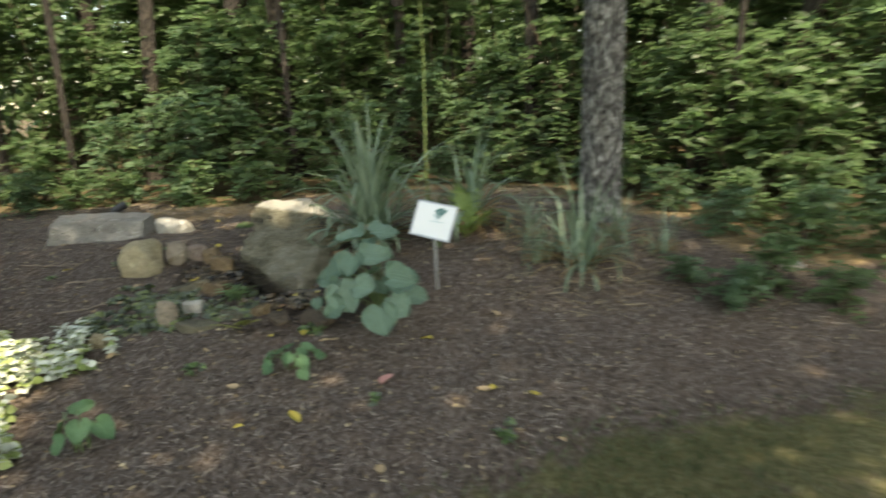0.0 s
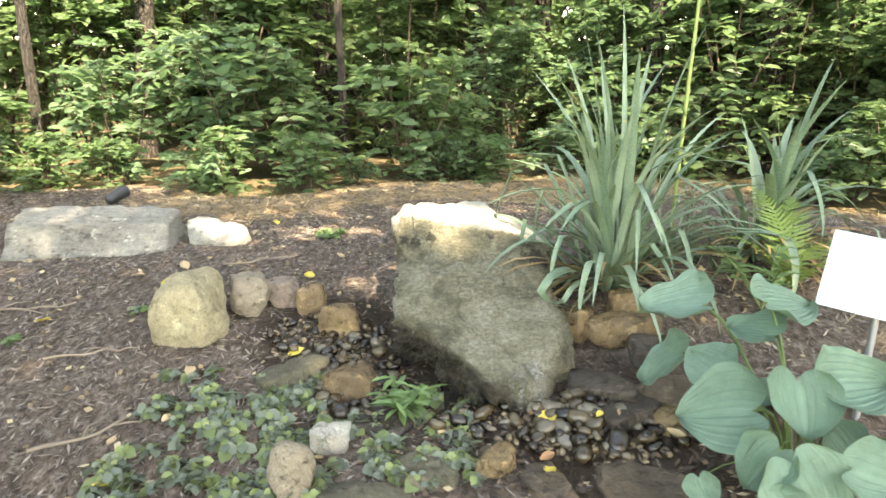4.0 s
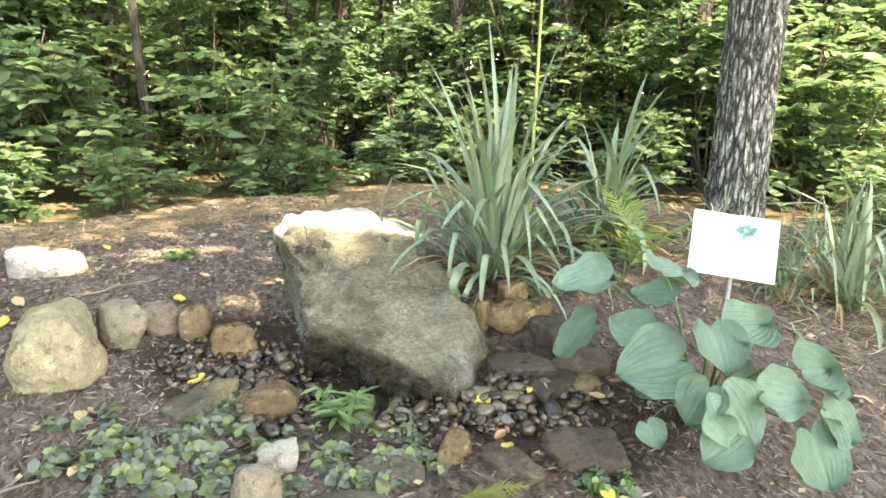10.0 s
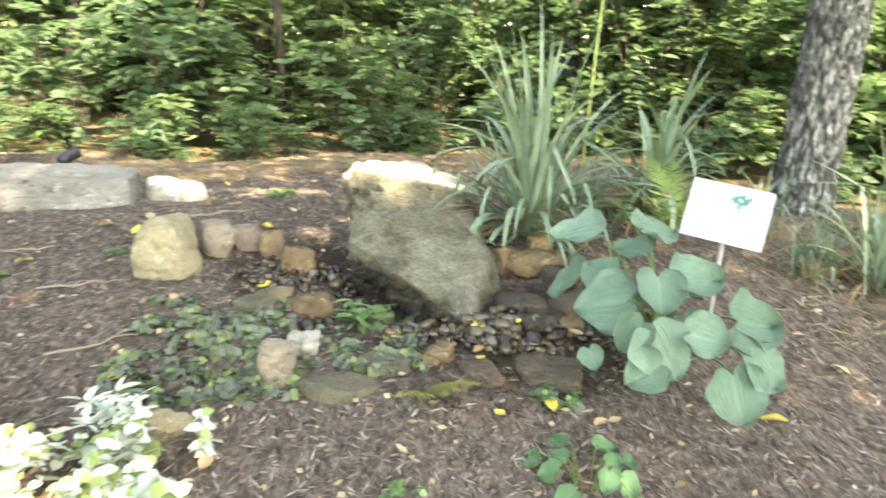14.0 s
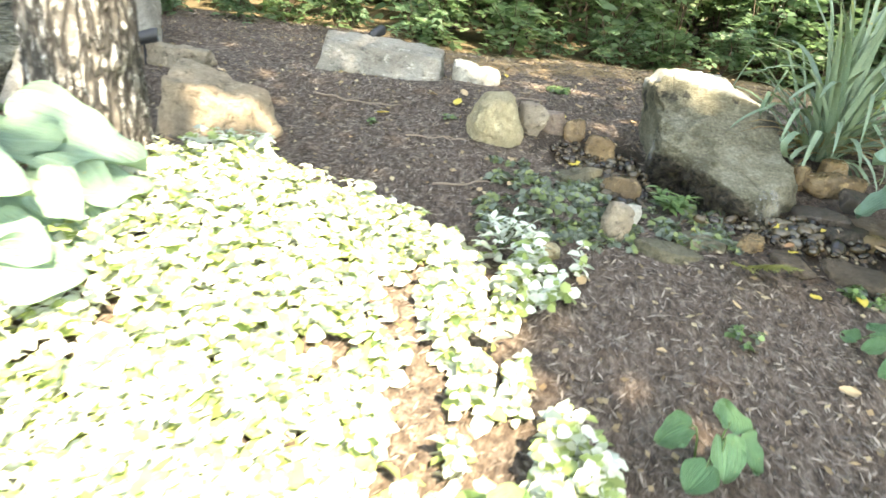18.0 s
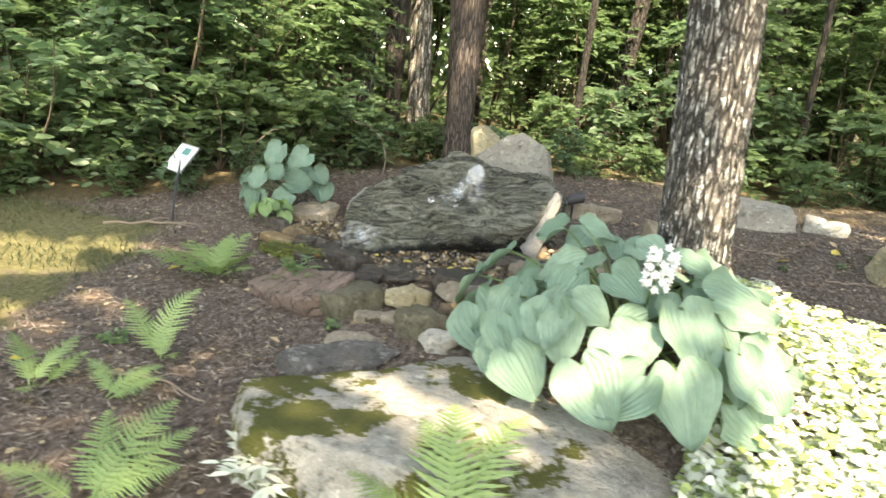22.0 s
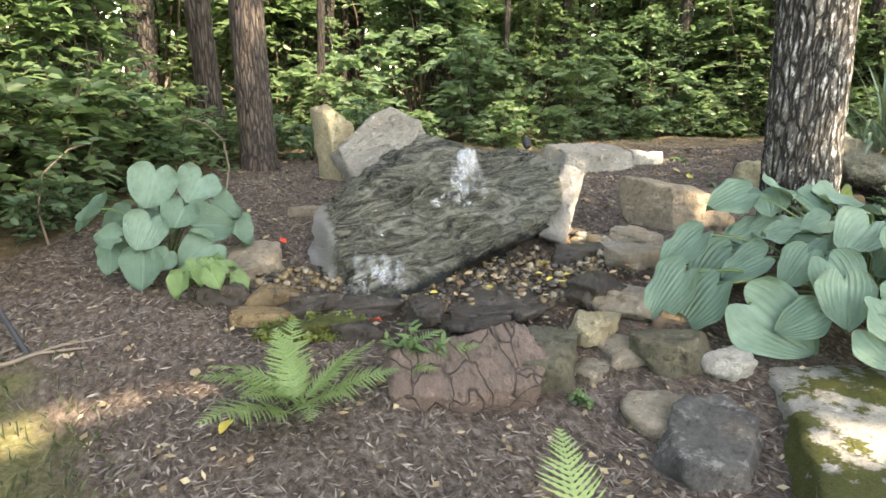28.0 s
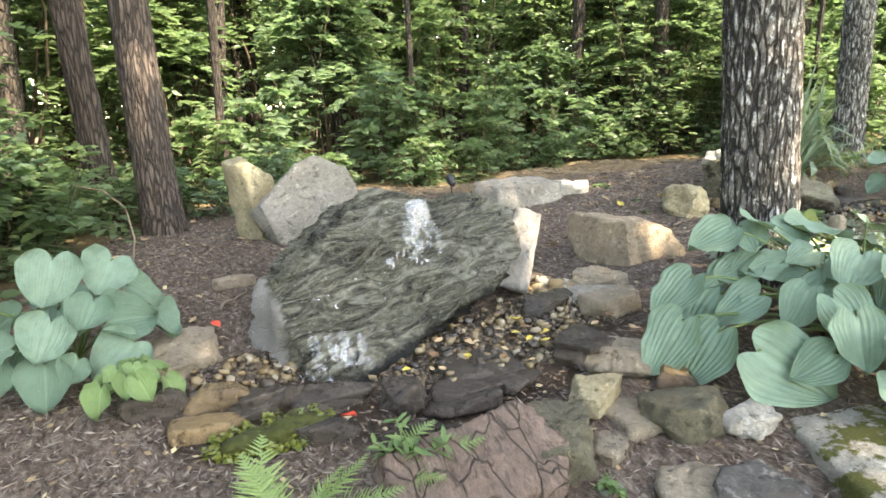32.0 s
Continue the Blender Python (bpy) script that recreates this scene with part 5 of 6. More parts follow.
SHADY = [(-1.38, 4.85, 0.4, 0.30, 0.34), (-0.5, 4.2, 0.35, 0.5, 0.5), (-1.0, 3.0, -0.1, 1.2, 0.8), (0.6, 3.2, -0.1, 1.0, 0.8), (-6.6, 2.6, -0.1, 0.6, 0.5), (-0.8, 5.4, 0.7, 0.5, 0.5), (-2.8, 9.0, 1.0, 1.5, 0.8), (-2.8, 10.5, 2.0, 1.6, 1.0), (-0.2, 4.4, 0.6, 0.3, 0.3), (1.2, 5.9, 1.4, 0.35, 0.5), (-0.9, 9.0, 1.2, 0.8, 0.8), (0.2, 2.4, -0.1, 1.0, 0.8), (-2.6, 5.4, 0.2, 0.8, 0.5), (-2.0, 4.2, 0.1, 0.6, 0.5), (1.4, 4.0, 0.1, 0.8, 0.8), (-0.2, 6.6, 0.3, 0.9, 0.5)]


def shade_sprays(r, count):
    """Places for added, unseen sprays, each set sunward of a SHADY spot to shade it."""
    d = np.array(TO_SUN)
    rows = []
    for _ in range(count):
        cx, cy, cz, rx, ry = SHADY[r.integers(len(SHADY))]
        z = r.uniform(8.5, 12.5)
        t = (z - cz) / d[2]
        a, q = r.uniform(0, 6.28), r.uniform(0, 1) ** 0.5
        rows.append((cx + d[0] * t + rx * q * math.cos(a), cy + d[1] * t + ry * q * math.sin(a), z))
    return np.array(rows)


def crowns(owners, count, seed, lo, hi, reach, leaf, over=(-2.5, 2.5)):
    """A crown of scattered leaf sprays, out of view, for each owner."""
    r = rng(seed)
    for ob in owners:
        base = np.array(ob.matrix_basis.translation)
        n = count // 12
        c = np.stack([base[0] + (2.2 if over[0] < -5 else 0.0) + r.normal(0, reach, n), base[1] + r.uniform(*over, n), r.uniform(lo, hi, n)], 1)
        if over[0] < -5:
            c = np.concatenate([c, shade_sprays(r, 84)])
        pts = (c[:, None] + r.normal(0, 0.28, (len(c), 12, 3)) * (1, 1, 0.6)).reshape(-1, 3)
        pts = pts[shaded(pts, r)]
        m = len(pts)
        L = leaf * r.uniform(0.7, 1.3, m)
        inv = np.array(ob.matrix_basis.inverted())
        local = pts @ inv[:3, :3].T + inv[:3, 3]
        me = leaf_cloud("crown", local, r.normal(0, 1, (m, 3)) * (1, 1, 0.4), np.array((0, 0, 1.0)) + r.normal(0, 0.5, (m, 3)), L, L * 0.7, fine=False)
        put("crown", me, M["canopy"], ob)
        limbs = []
        for _ in range(7):
            e = c[r.integers(len(c))] - base
            s = np.linspace(0, 1, 6)[:, None]
            start = np.array((0, 0, r.uniform(lo - 2.0, lo - 0.3)))
            limbs.append(tube(start + s * (e - start) + np.array((0, 0, 0.5)) * np.sin(s * 3.1), np.linspace(0.05, 0.012, 6), 6))
        v, f = join(limbs)
        tagged(put("branchwork", mesh_from("branchwork", v, f, True), M["bark_dark"], ob), "unseen limbs of the added crown", kind="stuff")


# Out of view: these crowns sit sunward of their trees, to shade the garden.
crowns(near_trees, 15500, 31, 8.5, 12.5, 2.4, 0.16, (-11.6, -2.0))
crowns([ob for ob, row in zip(woods_trees, TRUNKS) if row[2] > 0.06], 480, 32, 4.6, 9.5, 1.8, 0.17)


# ---- undergrowth at the woods' edge ----
SHRUBS = {
    "low": [shrub_meshes("low", 201 + k, 0.55, 0.5, 44, 0.088, 6, 0.05, 5) for k in range(4)],
    "mid": [shrub_meshes("mid", 211 + k, 1.25, 0.9, 72, 0.125, 7, 0.08, 6) for k in range(5)],
    "tall": [shrub_meshes("tall", 221 + k, 2.6, 1.3, 126, 0.125, 9, 0.45, 6) for k in range(5)],
    "thicket": [shrub_meshes("thicket", 241 + k, 2.1, 1.5, 130, 0.115, 8, 0.06, 7) for k in range(4)],
    "sapling": [shrub_meshes("sapling", 231 + k, 5.0, 1.9, 230, 0.13, 10, 0.42, 5, 0.25) for k in range(4)],
}
LABELS = {"low": "low leafy seedling growth at the woods' edge", "mid": "leafy green shrub at the woods' edge", "tall": "tall leafy shrub in the undergrowth", "thicket": "broad dense shrub deep in the undergrowth", "sapling": "slender leafy sapling in the woods"}
NAMES = {"low": "seedling", "mid": "shrub", "tall": "shrub", "thicket": "shrub", "sapling": "sapling"}


OPEN = [(-8.4, 9.5, 0.8), (-7.8, 8.9, 0.8), (-8.1, 8.5, 0.7), (-7.8, 7.8, 0.6), (-7.2, 8.3, 0.6)]  # open ground before the torn trunk


def grow(kind, x, y, k, s=1.0):
    if kind != "low" and any((x - cx) ** 2 + (y - cy) ** 2 < (d + 0.35) ** 2 for cx, cy, d in OPEN):
        kind, s = "low", 0.9
    pairm = SHRUBS[kind][k % len(SHRUBS[kind])]
    m = on_ground(x, y, -0.02, 0, 0, (k * 97) % 360) @ Matrix.Diagonal((s, s, s, 1))
    # Sunlit look put into the leaf colour: a yellower green in the brighter parts.
    lit = -9.0 < x < -5.0 and y > 8.6 or x > 0.3 or x < -10.5 or kind == "sapling" and k % 4 == 0
    return shrub_thing(NAMES[kind], LABELS[kind], pairm, (M["twig"], M["woods_lit"] if lit else M["woods"]), m, "undergrowth")


r = rng(77)
k = 0
for x in np.arange(-11.5, 5.0, 0.5):
    grow("low", x + r.uniform(-0.2, 0.2), float(woods_edge(x)) + r.uniform(0.05, 0.5), k, r.uniform(0.6, 1.2))
    k += 1
for x in np.arange(-12.5, 6.0, 0.95):
    grow("mid", x + r.uniform(-0.3, 0.3), float(woods_edge(x)) + r.uniform(0.5, 1.3), k, r.uniform(0.7, 1.25))
    k += 1
for x in np.arange(-13.5, 7.5, 1.0):
    grow("tall", x + r.uniform(-0.4, 0.4), float(woods_edge(x)) + r.uniform(1.5, 3.2), k, r.uniform(0.7, 1.2))
    k += 1
for x in np.arange(-16, 10, 1.7):
    for row in range(3):
        grow("sapling", x + r.uniform(-0.6, 0.6), float(woods_edge(x)) + 3.8 + row * 2.6 + r.uniform(-0.6, 0.6), k, r.uniform(0.8, 1.15))
        k += 1

r = rng(79)
for x in np.arange(-13.5, -8.2, 0.42):
    for near, far_, kind in ((0.5, 1.8, "mid"), (1.8, 4.2, "thicket"), (4.2, 7.5, "thicket")):
        grow(kind, x + r.uniform(-0.3, 0.3), float(woods_edge(x)) + r.uniform(near, far_), k, r.uniform(0.65, 1.1))
        k += 1
for x in np.arange(-8.0, 6.5, 0.85):
    grow("thicket", x + r.uniform(-0.3, 0.3), float(woods_edge(x)) + r.uniform(2.6, 6.0), k, r.uniform(0.8, 1.3))
    k += 1
for x, y, size in ((-8.5, 4.9, 0.9), (-8.05, 5.55, 0.8), (-8.9, 4.55, 0.95), (-7.75, 6.1, 0.75), (-9.25, 4.3, 0.9), (-8.75, 5.6, 1.0), (-9.5, 5.0, 1.1), (-8.3, 6.3, 1.0)):
    grow("mid", x, y, k, size)
    k += 1
for x in np.arange(0.2, 6.0, 0.6):
    grow("thicket", x + r.uniform(-0.2, 0.2), float(woods_edge(x)) + r.uniform(1.4, 5.0), k, r.uniform(0.8, 1.4))
    k += 1
for x, y, size in ((-7.6, 6.3, 0.7), (-7.25, 7.0, 0.8), (-6.2, 7.35, 0.7), (-8.1, 5.7, 0.8), (-8.7, 5.3, 0.8), (-5.6, 7.7, 0.8), (-6.6, 7.6, 0.9), (-8.4, 6.2, 0.9), (-9.3, 5.2, 0.9), (-7.9, 5.2, 0.5)):
    grow("mid" if size > 0.75 else "low", x, y, k, size * (0.62 if size > 0.75 else 1.0))
    k += 1
for x, y, size in ((2.1, 5.5, 0.8), (2.6, 5.2, 0.9), (3.1, 5.0, 0.8), (2.9, 5.6, 0.9), (1.75, 4.25, 0.6), (2.05, 4.45, 0.75), (2.4, 4.2, 0.6), (1.55, 4.6, 0.45)):
    grow("low", x, y, k, size)
    k += 1

# far woods, past the saplings
r = rng(78)
n = 110000
a = r.uniform(-0.25, math.pi + 0.35, n)
d = r.uniform(17, 30, n)
far = np.stack([-3 + d * np.cos(a) * 1.05, 1 + d * np.sin(a), r.uniform(0, 1, n) ** 0.9 * 13], 1)
L = r.uniform(0.25, 0.6, n)
put_far = put("far_woods", leaf_cloud("far_woods", far, r.normal(0, 1, (n, 3)), np.array((0, 0, 1.0)) + r.normal(0, 0.7, (n, 3)), L, L * 0.7, fine=False), M["woods_lit"])
tagged(put_far, "sunlit foliage deep in the woods", "woods", kind="stuff")

# ---- hostas, yuccas, ferns ----
ROUND_HOSTA = [(131, 0.43, 0.46, 0.26, 159), (136, 0.44, 0.26, 0.24, 164), (90, 0.17, 0.55, 0.23, 17), (132, 0.18, 0.46, 0.18, 129), (173, 0.28, 0.40, 0.18, 108), (-157, 0.34, 0.34, 0.25, 167), (-89, 0.19, 0.46, 0.23, 10), (-123, 0.28, 0.41, 0.20, -101), (-60, 0.34, 0.34, 0.23, 4), (-96, 0.37, 0.31, 0.17, -28), (-132, 0.39, 0.28, 0.16, -146), (-115, 0.40, 0.25, 0.23, -84), (-123, 0.44, 0.18, 0.17, -154), (-69, 0.43, 0.20, 0.19, -55), (-83, 0.45, 0.13, 0.22, -88), (-146, 0.44, 0.17, 0.10, -107)]
OUTER = [(166, 0.90, 0.10, 0.36, -177), (157, 0.66, 0.15, 0.38, -173), (171, 0.80, 0.06, 0.37, -180), (-166, 0.66, 0.06, 0.42, -92), (158, 0.80, 0.27, 0.32, 175), (-132, 0.62, 0.18, 0.34, -87), (-137, 0.66, 0.07, 0.26, -100), (-120, 0.66, 0.08, 0.30, -75), (-95, 0.64, 0.12, 0.36, -67), (-68, 0.64, 0.14, 0.38, -66), (-62, 0.49, 0.34, 0.37, -52), (-20, 0.42, 0.42, 0.40, 15), (-40, 0.62, 0.22, 0.36, -35), (36, 0.47, 0.38, 0.50, 18), (12, 0.50, 0.20, 0.44, -10)]
INNER = [(146, 0.62, 0.48, 0.26, 172), (138, 0.45, 0.47, 0.28, -122), (148, 0.57, 0.30, 0.22, 177), (-153, 0.56, 0.26, 0.29, -109), (-155, 0.38, 0.41, 0.30, -151), (84, 0.18, 0.49, 0.33, -38), (117, 0.27, 0.47, 0.25, -88), (-114, 0.58, 0.24, 0.27, -92), (-109, 0.46, 0.36, 0.23, -35), (-97, 0.30, 0.45, 0.25, -37), (-89, 0.55, 0.27, 0.28, -61), (19, 0.22, 0.50, 0.24, 7), (131, 0.38, 0.54, 0.25, -3), (-132, 0.42, 0.38, 0.26, -114)]
SLAB_HOSTA = [(-97, 0.20, 0.44, 0.28, -101), (-37, 0.23, 0.42, 0.28, -102), (-176, 0.35, 0.29, 0.32, 150), (-7, 0.34, 0.29, 0.22, -19), (-43, 0.36, 0.25, 0.30, 24), (-13, 0.40, 0.15, 0.25, -43), (-99, 0.37, 0.24, 0.24, -108), (-126, 0.38, 0.22, 0.17, 165), (-73, 0.34, 0.30, 0.21, -108), (-64, 0.41, 0.12, 0.27, -120), (-101, 0.42, 0.07, 0.25, -106), (-124, 0.41, 0.11, 0.18, -127), (-87, 0.41, 0.11, 0.14, -107)]
hosta("hosta", "large blue-green hosta with round heart-shaped leaves", -0.50, 4.22, [(a, q * 1.05, u, s * 0.88, t) for a, q, u, s, t in ROUND_HOSTA] + whorl(7, 1, 0.34, 0.3, 0.16), "hosta", 1, dome=(0.47, 0.5), wide=1.12, pleat=0.009)
hosta("hosta", "huge blue-green hosta with pleated leaves round the oak's foot", -4.27, 2.86, [(a, q * 1.1, u, s * 0.83, t) for a, q, u, s, t in OUTER] + [(a, q * 1.05, u, s * 0.84, t) for a, q, u, s, t in INNER] + whorl(40, 2, 0.72, 0.40, 0.26, lo=0.25), "hosta_pleated", 2, pleat=0.019, cup=0.05, dome=(0.66, 0.5), wide=1.02, wave=1.15, taper=2.0)
hosta("hosta", "blue-grey hosta with round leaves beside the slab", -7.38, 4.50, [(a, q, u, s * 0.82, t) for a, q, u, s, t in SLAB_HOSTA] + whorl(8, 3, 0.33, 0.3, 0.2), "hosta", 3, dome=(0.42, 0.5), wide=1.1, pleat=0.006)
hosta("hosta", "small young hosta with five leaves in the mulch", -1.80, 2.90, [(60, 0.04, 0.22, 0.12, 80), (170, 0.12, 0.12, 0.12, 190), (-60, 0.05, 0.12, 0.12, -70), (10, 0.12, 0.10, 0.12, -20), (-120, 0.10, 0.07, 0.10, -120)], "hosta_deep", 4, dome=(0.2, 0.3))
hosta("hosta", "low spreading young hosta in the mulch", -0.98, 3.64, whorl(11, 5, 0.2, 0.1, 0.10, lo=0.25), "hosta_deep", 5, dome=(0.25, 0.25))
hosta("hosta", "small bright green young hosta", -7.16, 3.98, whorl(15, 6, 0.17, 0.18, 0.13), "hosta_young", 6, dome=(0.18, 0.22))
hosta("hosta", "two young hosta leaves rising through silver leaves", -2.38, 2.42, [(150, 0.06, 0.14, 0.14, 110), (-40, 0.07, 0.12, 0.16, -80), (30, 0.05, 0.2, 0.12, 60)], "hosta_young", 7, dome=(0.2, 0.3))

strap_plant("yucca", "tall grey-green yucca with stiff arching blades", -0.78, 5.42, 118, 1.26, 1, "yuccas", dry=30, width=0.038, droop=2.0, spread=1.12)
strap_plant("yucca", "younger yucca with folded drooping blades", 0.05, 5.72, 52, 1.0, 2, "yuccas", dry=60, droop=2.8, width=0.045)
strap_plant("yucca", "loose yucca with narrow upright blades", 0.86, 4.78, 40, 0.95, 3, "yuccas", dry=26, width=0.028, droop=1.2)
for k, (x, y, tall) in enumerate(((0.50, 5.30, 0.55), (1.25, 5.30, 0.5), (-0.35, 5.75, 0.5), (1.0, 4.95, 0.5), (0.72, 5.05, 0.45), (1.5, 5.05, 0.5), (0.55, 4.85, 0.4))):
    strap_plant("grass_clump", "tangled clump of green and straw-coloured grass blades", x, y, 26, tall, 30 + k, "grass clumps", dry=30, width=0.012, droop=1.5)

fern(-6.84, 3.0, [(15, 0.34, 50), (55, 0.34, 62), (88, 0.30, 72), (120, 0.30, 60), (165, 0.36, 48), (190, 0.42, 40), (212, 0.40, 36), (240, 0.36, 38), (275, 0.34, 36), (310, 0.30, 40), (345, 0.32, 32), (35, 0.26, 45), (140, 0.22, 70)], 1)
fern(-6.25, 1.97, [(65, 0.36, 72), (165, 0.33, 50), (120, 0.2, 70), (330, 0.18, 40)], 2)
fern(-6.42, 1.48, [(110, 0.26, 50), (170, 0.26, 40), (320, 0.2, 35), (60, 0.2, 45)], 3)
fern(-5.70, 1.12, [(100, 0.42, 36), (62, 0.36, 32), (150, 0.36, 30), (190, 0.3, 28), (20, 0.28, 30)], 4)
fern(-4.60, 1.46, [(75, 0.46, 62), (112, 0.52, 66), (150, 0.44, 46), (30, 0.38, 52), (175, 0.40, 36)], 5)
fern(-6.13, 1.58, [(20, 0.22, 35), (70, 0.22, 40), (170, 0.2, 40)], 9, "small low fern in the mulch")
fern(-6.50, 3.16, [(10, 0.3, 35), (340, 0.34, 30), (300, 0.26, 35)], 10, "small low fern beside the cracked slate")
fern(0.02, 5.36, [(75, 0.46, 82), (115, 0.50, 80), (160, 0.34, 65), (250, 0.36, 55), (310, 0.38, 60), (20, 0.36, 65)], 6, "yellow-green fern between the yuccas", mat="fern_yellow")
fern(-1.42, 4.08, [(250, 0.22, 35), (290, 0.24, 35), (220, 0.2, 30), (320, 0.2, 30)], 7, "small yellowed fern at the stones", mat="fern_dead")


# ---- low plants ----
def low_stem(r, leaf, up):
    """Rows of base, direction, facing and length for the leaves of one low stem: whorls of round leaves."""
    rows = []
    spin = r.uniform(0, 6.28)
    ax, ay = r.normal(0, 0.45), r.normal(0, 0.45)
    for level in range(3):
        count = 3 if level else 4
        for j in range(count):
            b = spin + j * 6.28 / count + level * 0.8
            rows.append(((0, 0, up * (1 - 0.33 * level)), (math.cos(b), math.sin(b), r.uniform(-0.25, 0.3)), (ax + r.normal(0, 0.45), ay + r.normal(0, 0.45), 1), leaf * r.uniform(0.55, 1.25) * (0.65 + 0.22 * level)))
    return [np.array(c, float) for c in zip(*rows)]


def two_greens(me, mats, leaves, seed):
    """Most leaves take the first material, the others the second."""
    for mat in mats:
        me.materials.append(M[mat])
    first = rng(seed).uniform(0, 1, leaves) < 0.7
    me.polygons.foreach_set("material_index", np.repeat(np.where(first, 0, 1), 6).astype(np.int32))
    return me


def carpet(name, label, mats, box, dense, count, seed, leaf, tall, category, single=300):
    """Low stems scattered over box (x0, y0, x1, y1) as densely as dense(x, y) says; the first ones are plants of their own, the rest one sheet."""
    r = rng(seed)
    ob = thing(name, on_ground((box[0] + box[2]) / 2, (box[1] + box[3]) / 2), label, category, "")
    inv = ob.matrix_basis.inverted()
    shapes = []
    for k in range(8):
        B, D, N, L = low_stem(r, leaf, tall * r.uniform(0.45, 1.1))
        shapes.append(two_greens(leaf_cloud("plant", B, D, N, L, L * 0.92), mats, len(L), seed + k))
    rest = []
    stems = 0
    while stems < count:
        x, y = r.uniform(box[0], box[2]), r.uniform(box[1], box[3])
        if r.uniform() > dense(x, y):
            continue
        stems += 1
        if stems <= single:
            put("plant", shapes[stems % 8], None, ob, inv @ on_ground(x, y, 0, 0, 0, r.uniform(0, 360)))
            continue
        B, D, N, L = low_stem(r, leaf, tall * r.uniform(0.35, 1.1))
        rest.append((B + np.array(inv @ Vector((x, y, float(height(x, y))))), D, N, L))
    if rest:
        B, D, N, L = (np.concatenate(c) for c in zip(*rest))
        me = two_greens(leaf_cloud("leaf_carpet", B, D, N, L, L * 0.92), mats, len(L), seed + 9)
        tagged(put("leaf_carpet", me, None, ob), "dense low leaves between the single plants", kind="stuff")
    return ob


def nettle_density(x, y):
    """Thick beside the oak and the large hosta, broken up towards the open mulch."""
    n = noise.fractal(Vector((x * 2.6, y * 2.6, 4.0)), 0.8, 2.0, 4)
    edge = min((x + 3.95) / 0.12, (3.88 - y - 0.22 * max(0.0, x + 3.0)) / 0.12, (y - 1.75) / 0.15, (-2.24 + 0.08 * (3.2 - y) - x) / 0.12)
    if edge + n * 1.6 < 0:
        return 0.0
    if ((x + 2.76) / 0.16) ** 2 + ((y - 3.2) / 0.12) ** 2 + n < 1:
        return 0.06
    solid = -2.75 + 0.10 * (3.0 - y)
    if x < solid:
        return 0.85 if n > -0.42 else 0.25
    return 0.75 if n > 0.02 + 0.35 * (x - solid) else 0.07


carpet("dead_nettle", "carpet of silver-white dead nettle leaves in full sun", ("lamium", "lamium_green"), (-4.0, 1.7, -1.9, 4.4), nettle_density, 1750, 41, 0.060, 0.15, "ground cover")
carpet("low_plants", "dark green round-leaved ground cover round the stones", ("ajuga", "ajuga_lime"), (-2.65, 4.05, -1.45, 4.9), lambda x, y: 0.0 if (x + 1.75) ** 2 / 0.03 + (y - 4.16) ** 2 / 0.01 < 1 else 0.8 if noise.noise(Vector((x * 4, y * 4, 9.0))) > -0.05 - 0.5 * (((x + 2.1) / 0.4) ** 2 + ((y - 4.4) / 0.3) ** 2 < 1) else 0.10, 270, 42, 0.052, 0.035, "ground cover")


# ---- mulch chips, straw and grass ----
def chips(name, label, mat, n, seed, where, length, thick, lift=0.006, tilt=0.25):
    r = rng(seed)
    many = n * (90 if name == "wet_chips" else 3)
    x, y = r.uniform(-8.6, 2.6, many), r.uniform(0.2, 9.0, many)
    keep = where(x, y, r)
    x, y = x[keep][:n], y[keep][:n]
    n = len(x)
    a = r.uniform(0, 6.28, n)
    d = np.stack([np.cos(a), np.sin(a), r.normal(0, tilt, n)], 1)
    L = r.uniform(0.4, 1.3, n) * length
    base = np.stack([x, y, height(x, y) + lift * r.uniform(0.2, 1.4, n)], 1) - d * L[:, None] * 0.5
    me = leaf_cloud(name, base, d, np.array((0, 0, 1.0)) + r.normal(0, 0.35, (n, 3)), L, np.full(n, thick) * r.uniform(0.5, 1.4, n), 0.0, 0.25, False)
    return tagged(put(name, me, M[mat]), label, "mulch", kind="stuff")


def mulch_here(x, y, r):
    return (y < woods_edge(x)) & (lawn_edge(x, y) < 0.5) & (r.uniform(0, 1, len(x)) < np.where(np.hypot(x + 1.15, y - 4.45) < 0.5, 0.15, 0.9))


def straw_here(x, y, r):
    e = woods_edge(x)
    return (y < e + 0.2) & ((y > e - 1.3) & (x > -4.5) | (np.hypot(x - 0.9, y - 4.9) < 0.8)) & (r.uniform(0, 1, len(x)) < 0.6)


chips("mulch_chips", "shredded brown bark mulch chips", "chips", 150000, 51, mulch_here, 0.05, 0.0075)
chips("wet_chips", "dark soaked mulch chips round the fountain", "wet_chips", 2600, 55, lambda x, y, r: np.hypot((x + 1.15) / 1.2, y - 4.45) < 0.5, 0.05, 0.014)
chips("leaf_bits", "crumbled tan leaf bits on the mulch", "straw", 7000, 53, mulch_here, 0.035, 0.02, 0.012, 0.2)
chips("pine_straw", "scattered tan pine straw at the woods' edge", "straw", 22000, 52, straw_here, 0.18, 0.0055, 0.02, 0.15)


def lawn_here(x, y, r):
    clumps = 0.5 + 0.28 * np.sin(3.1 * x + 1.7 * y) + 0.28 * np.sin(5.3 * y - 2.2 * x + 1)
    return (lawn_edge(x, y) > r.uniform(0.15, 0.95, len(x))) & (y > 0.6) & (clumps > r.uniform(0, 1, len(x)) * 0.9)


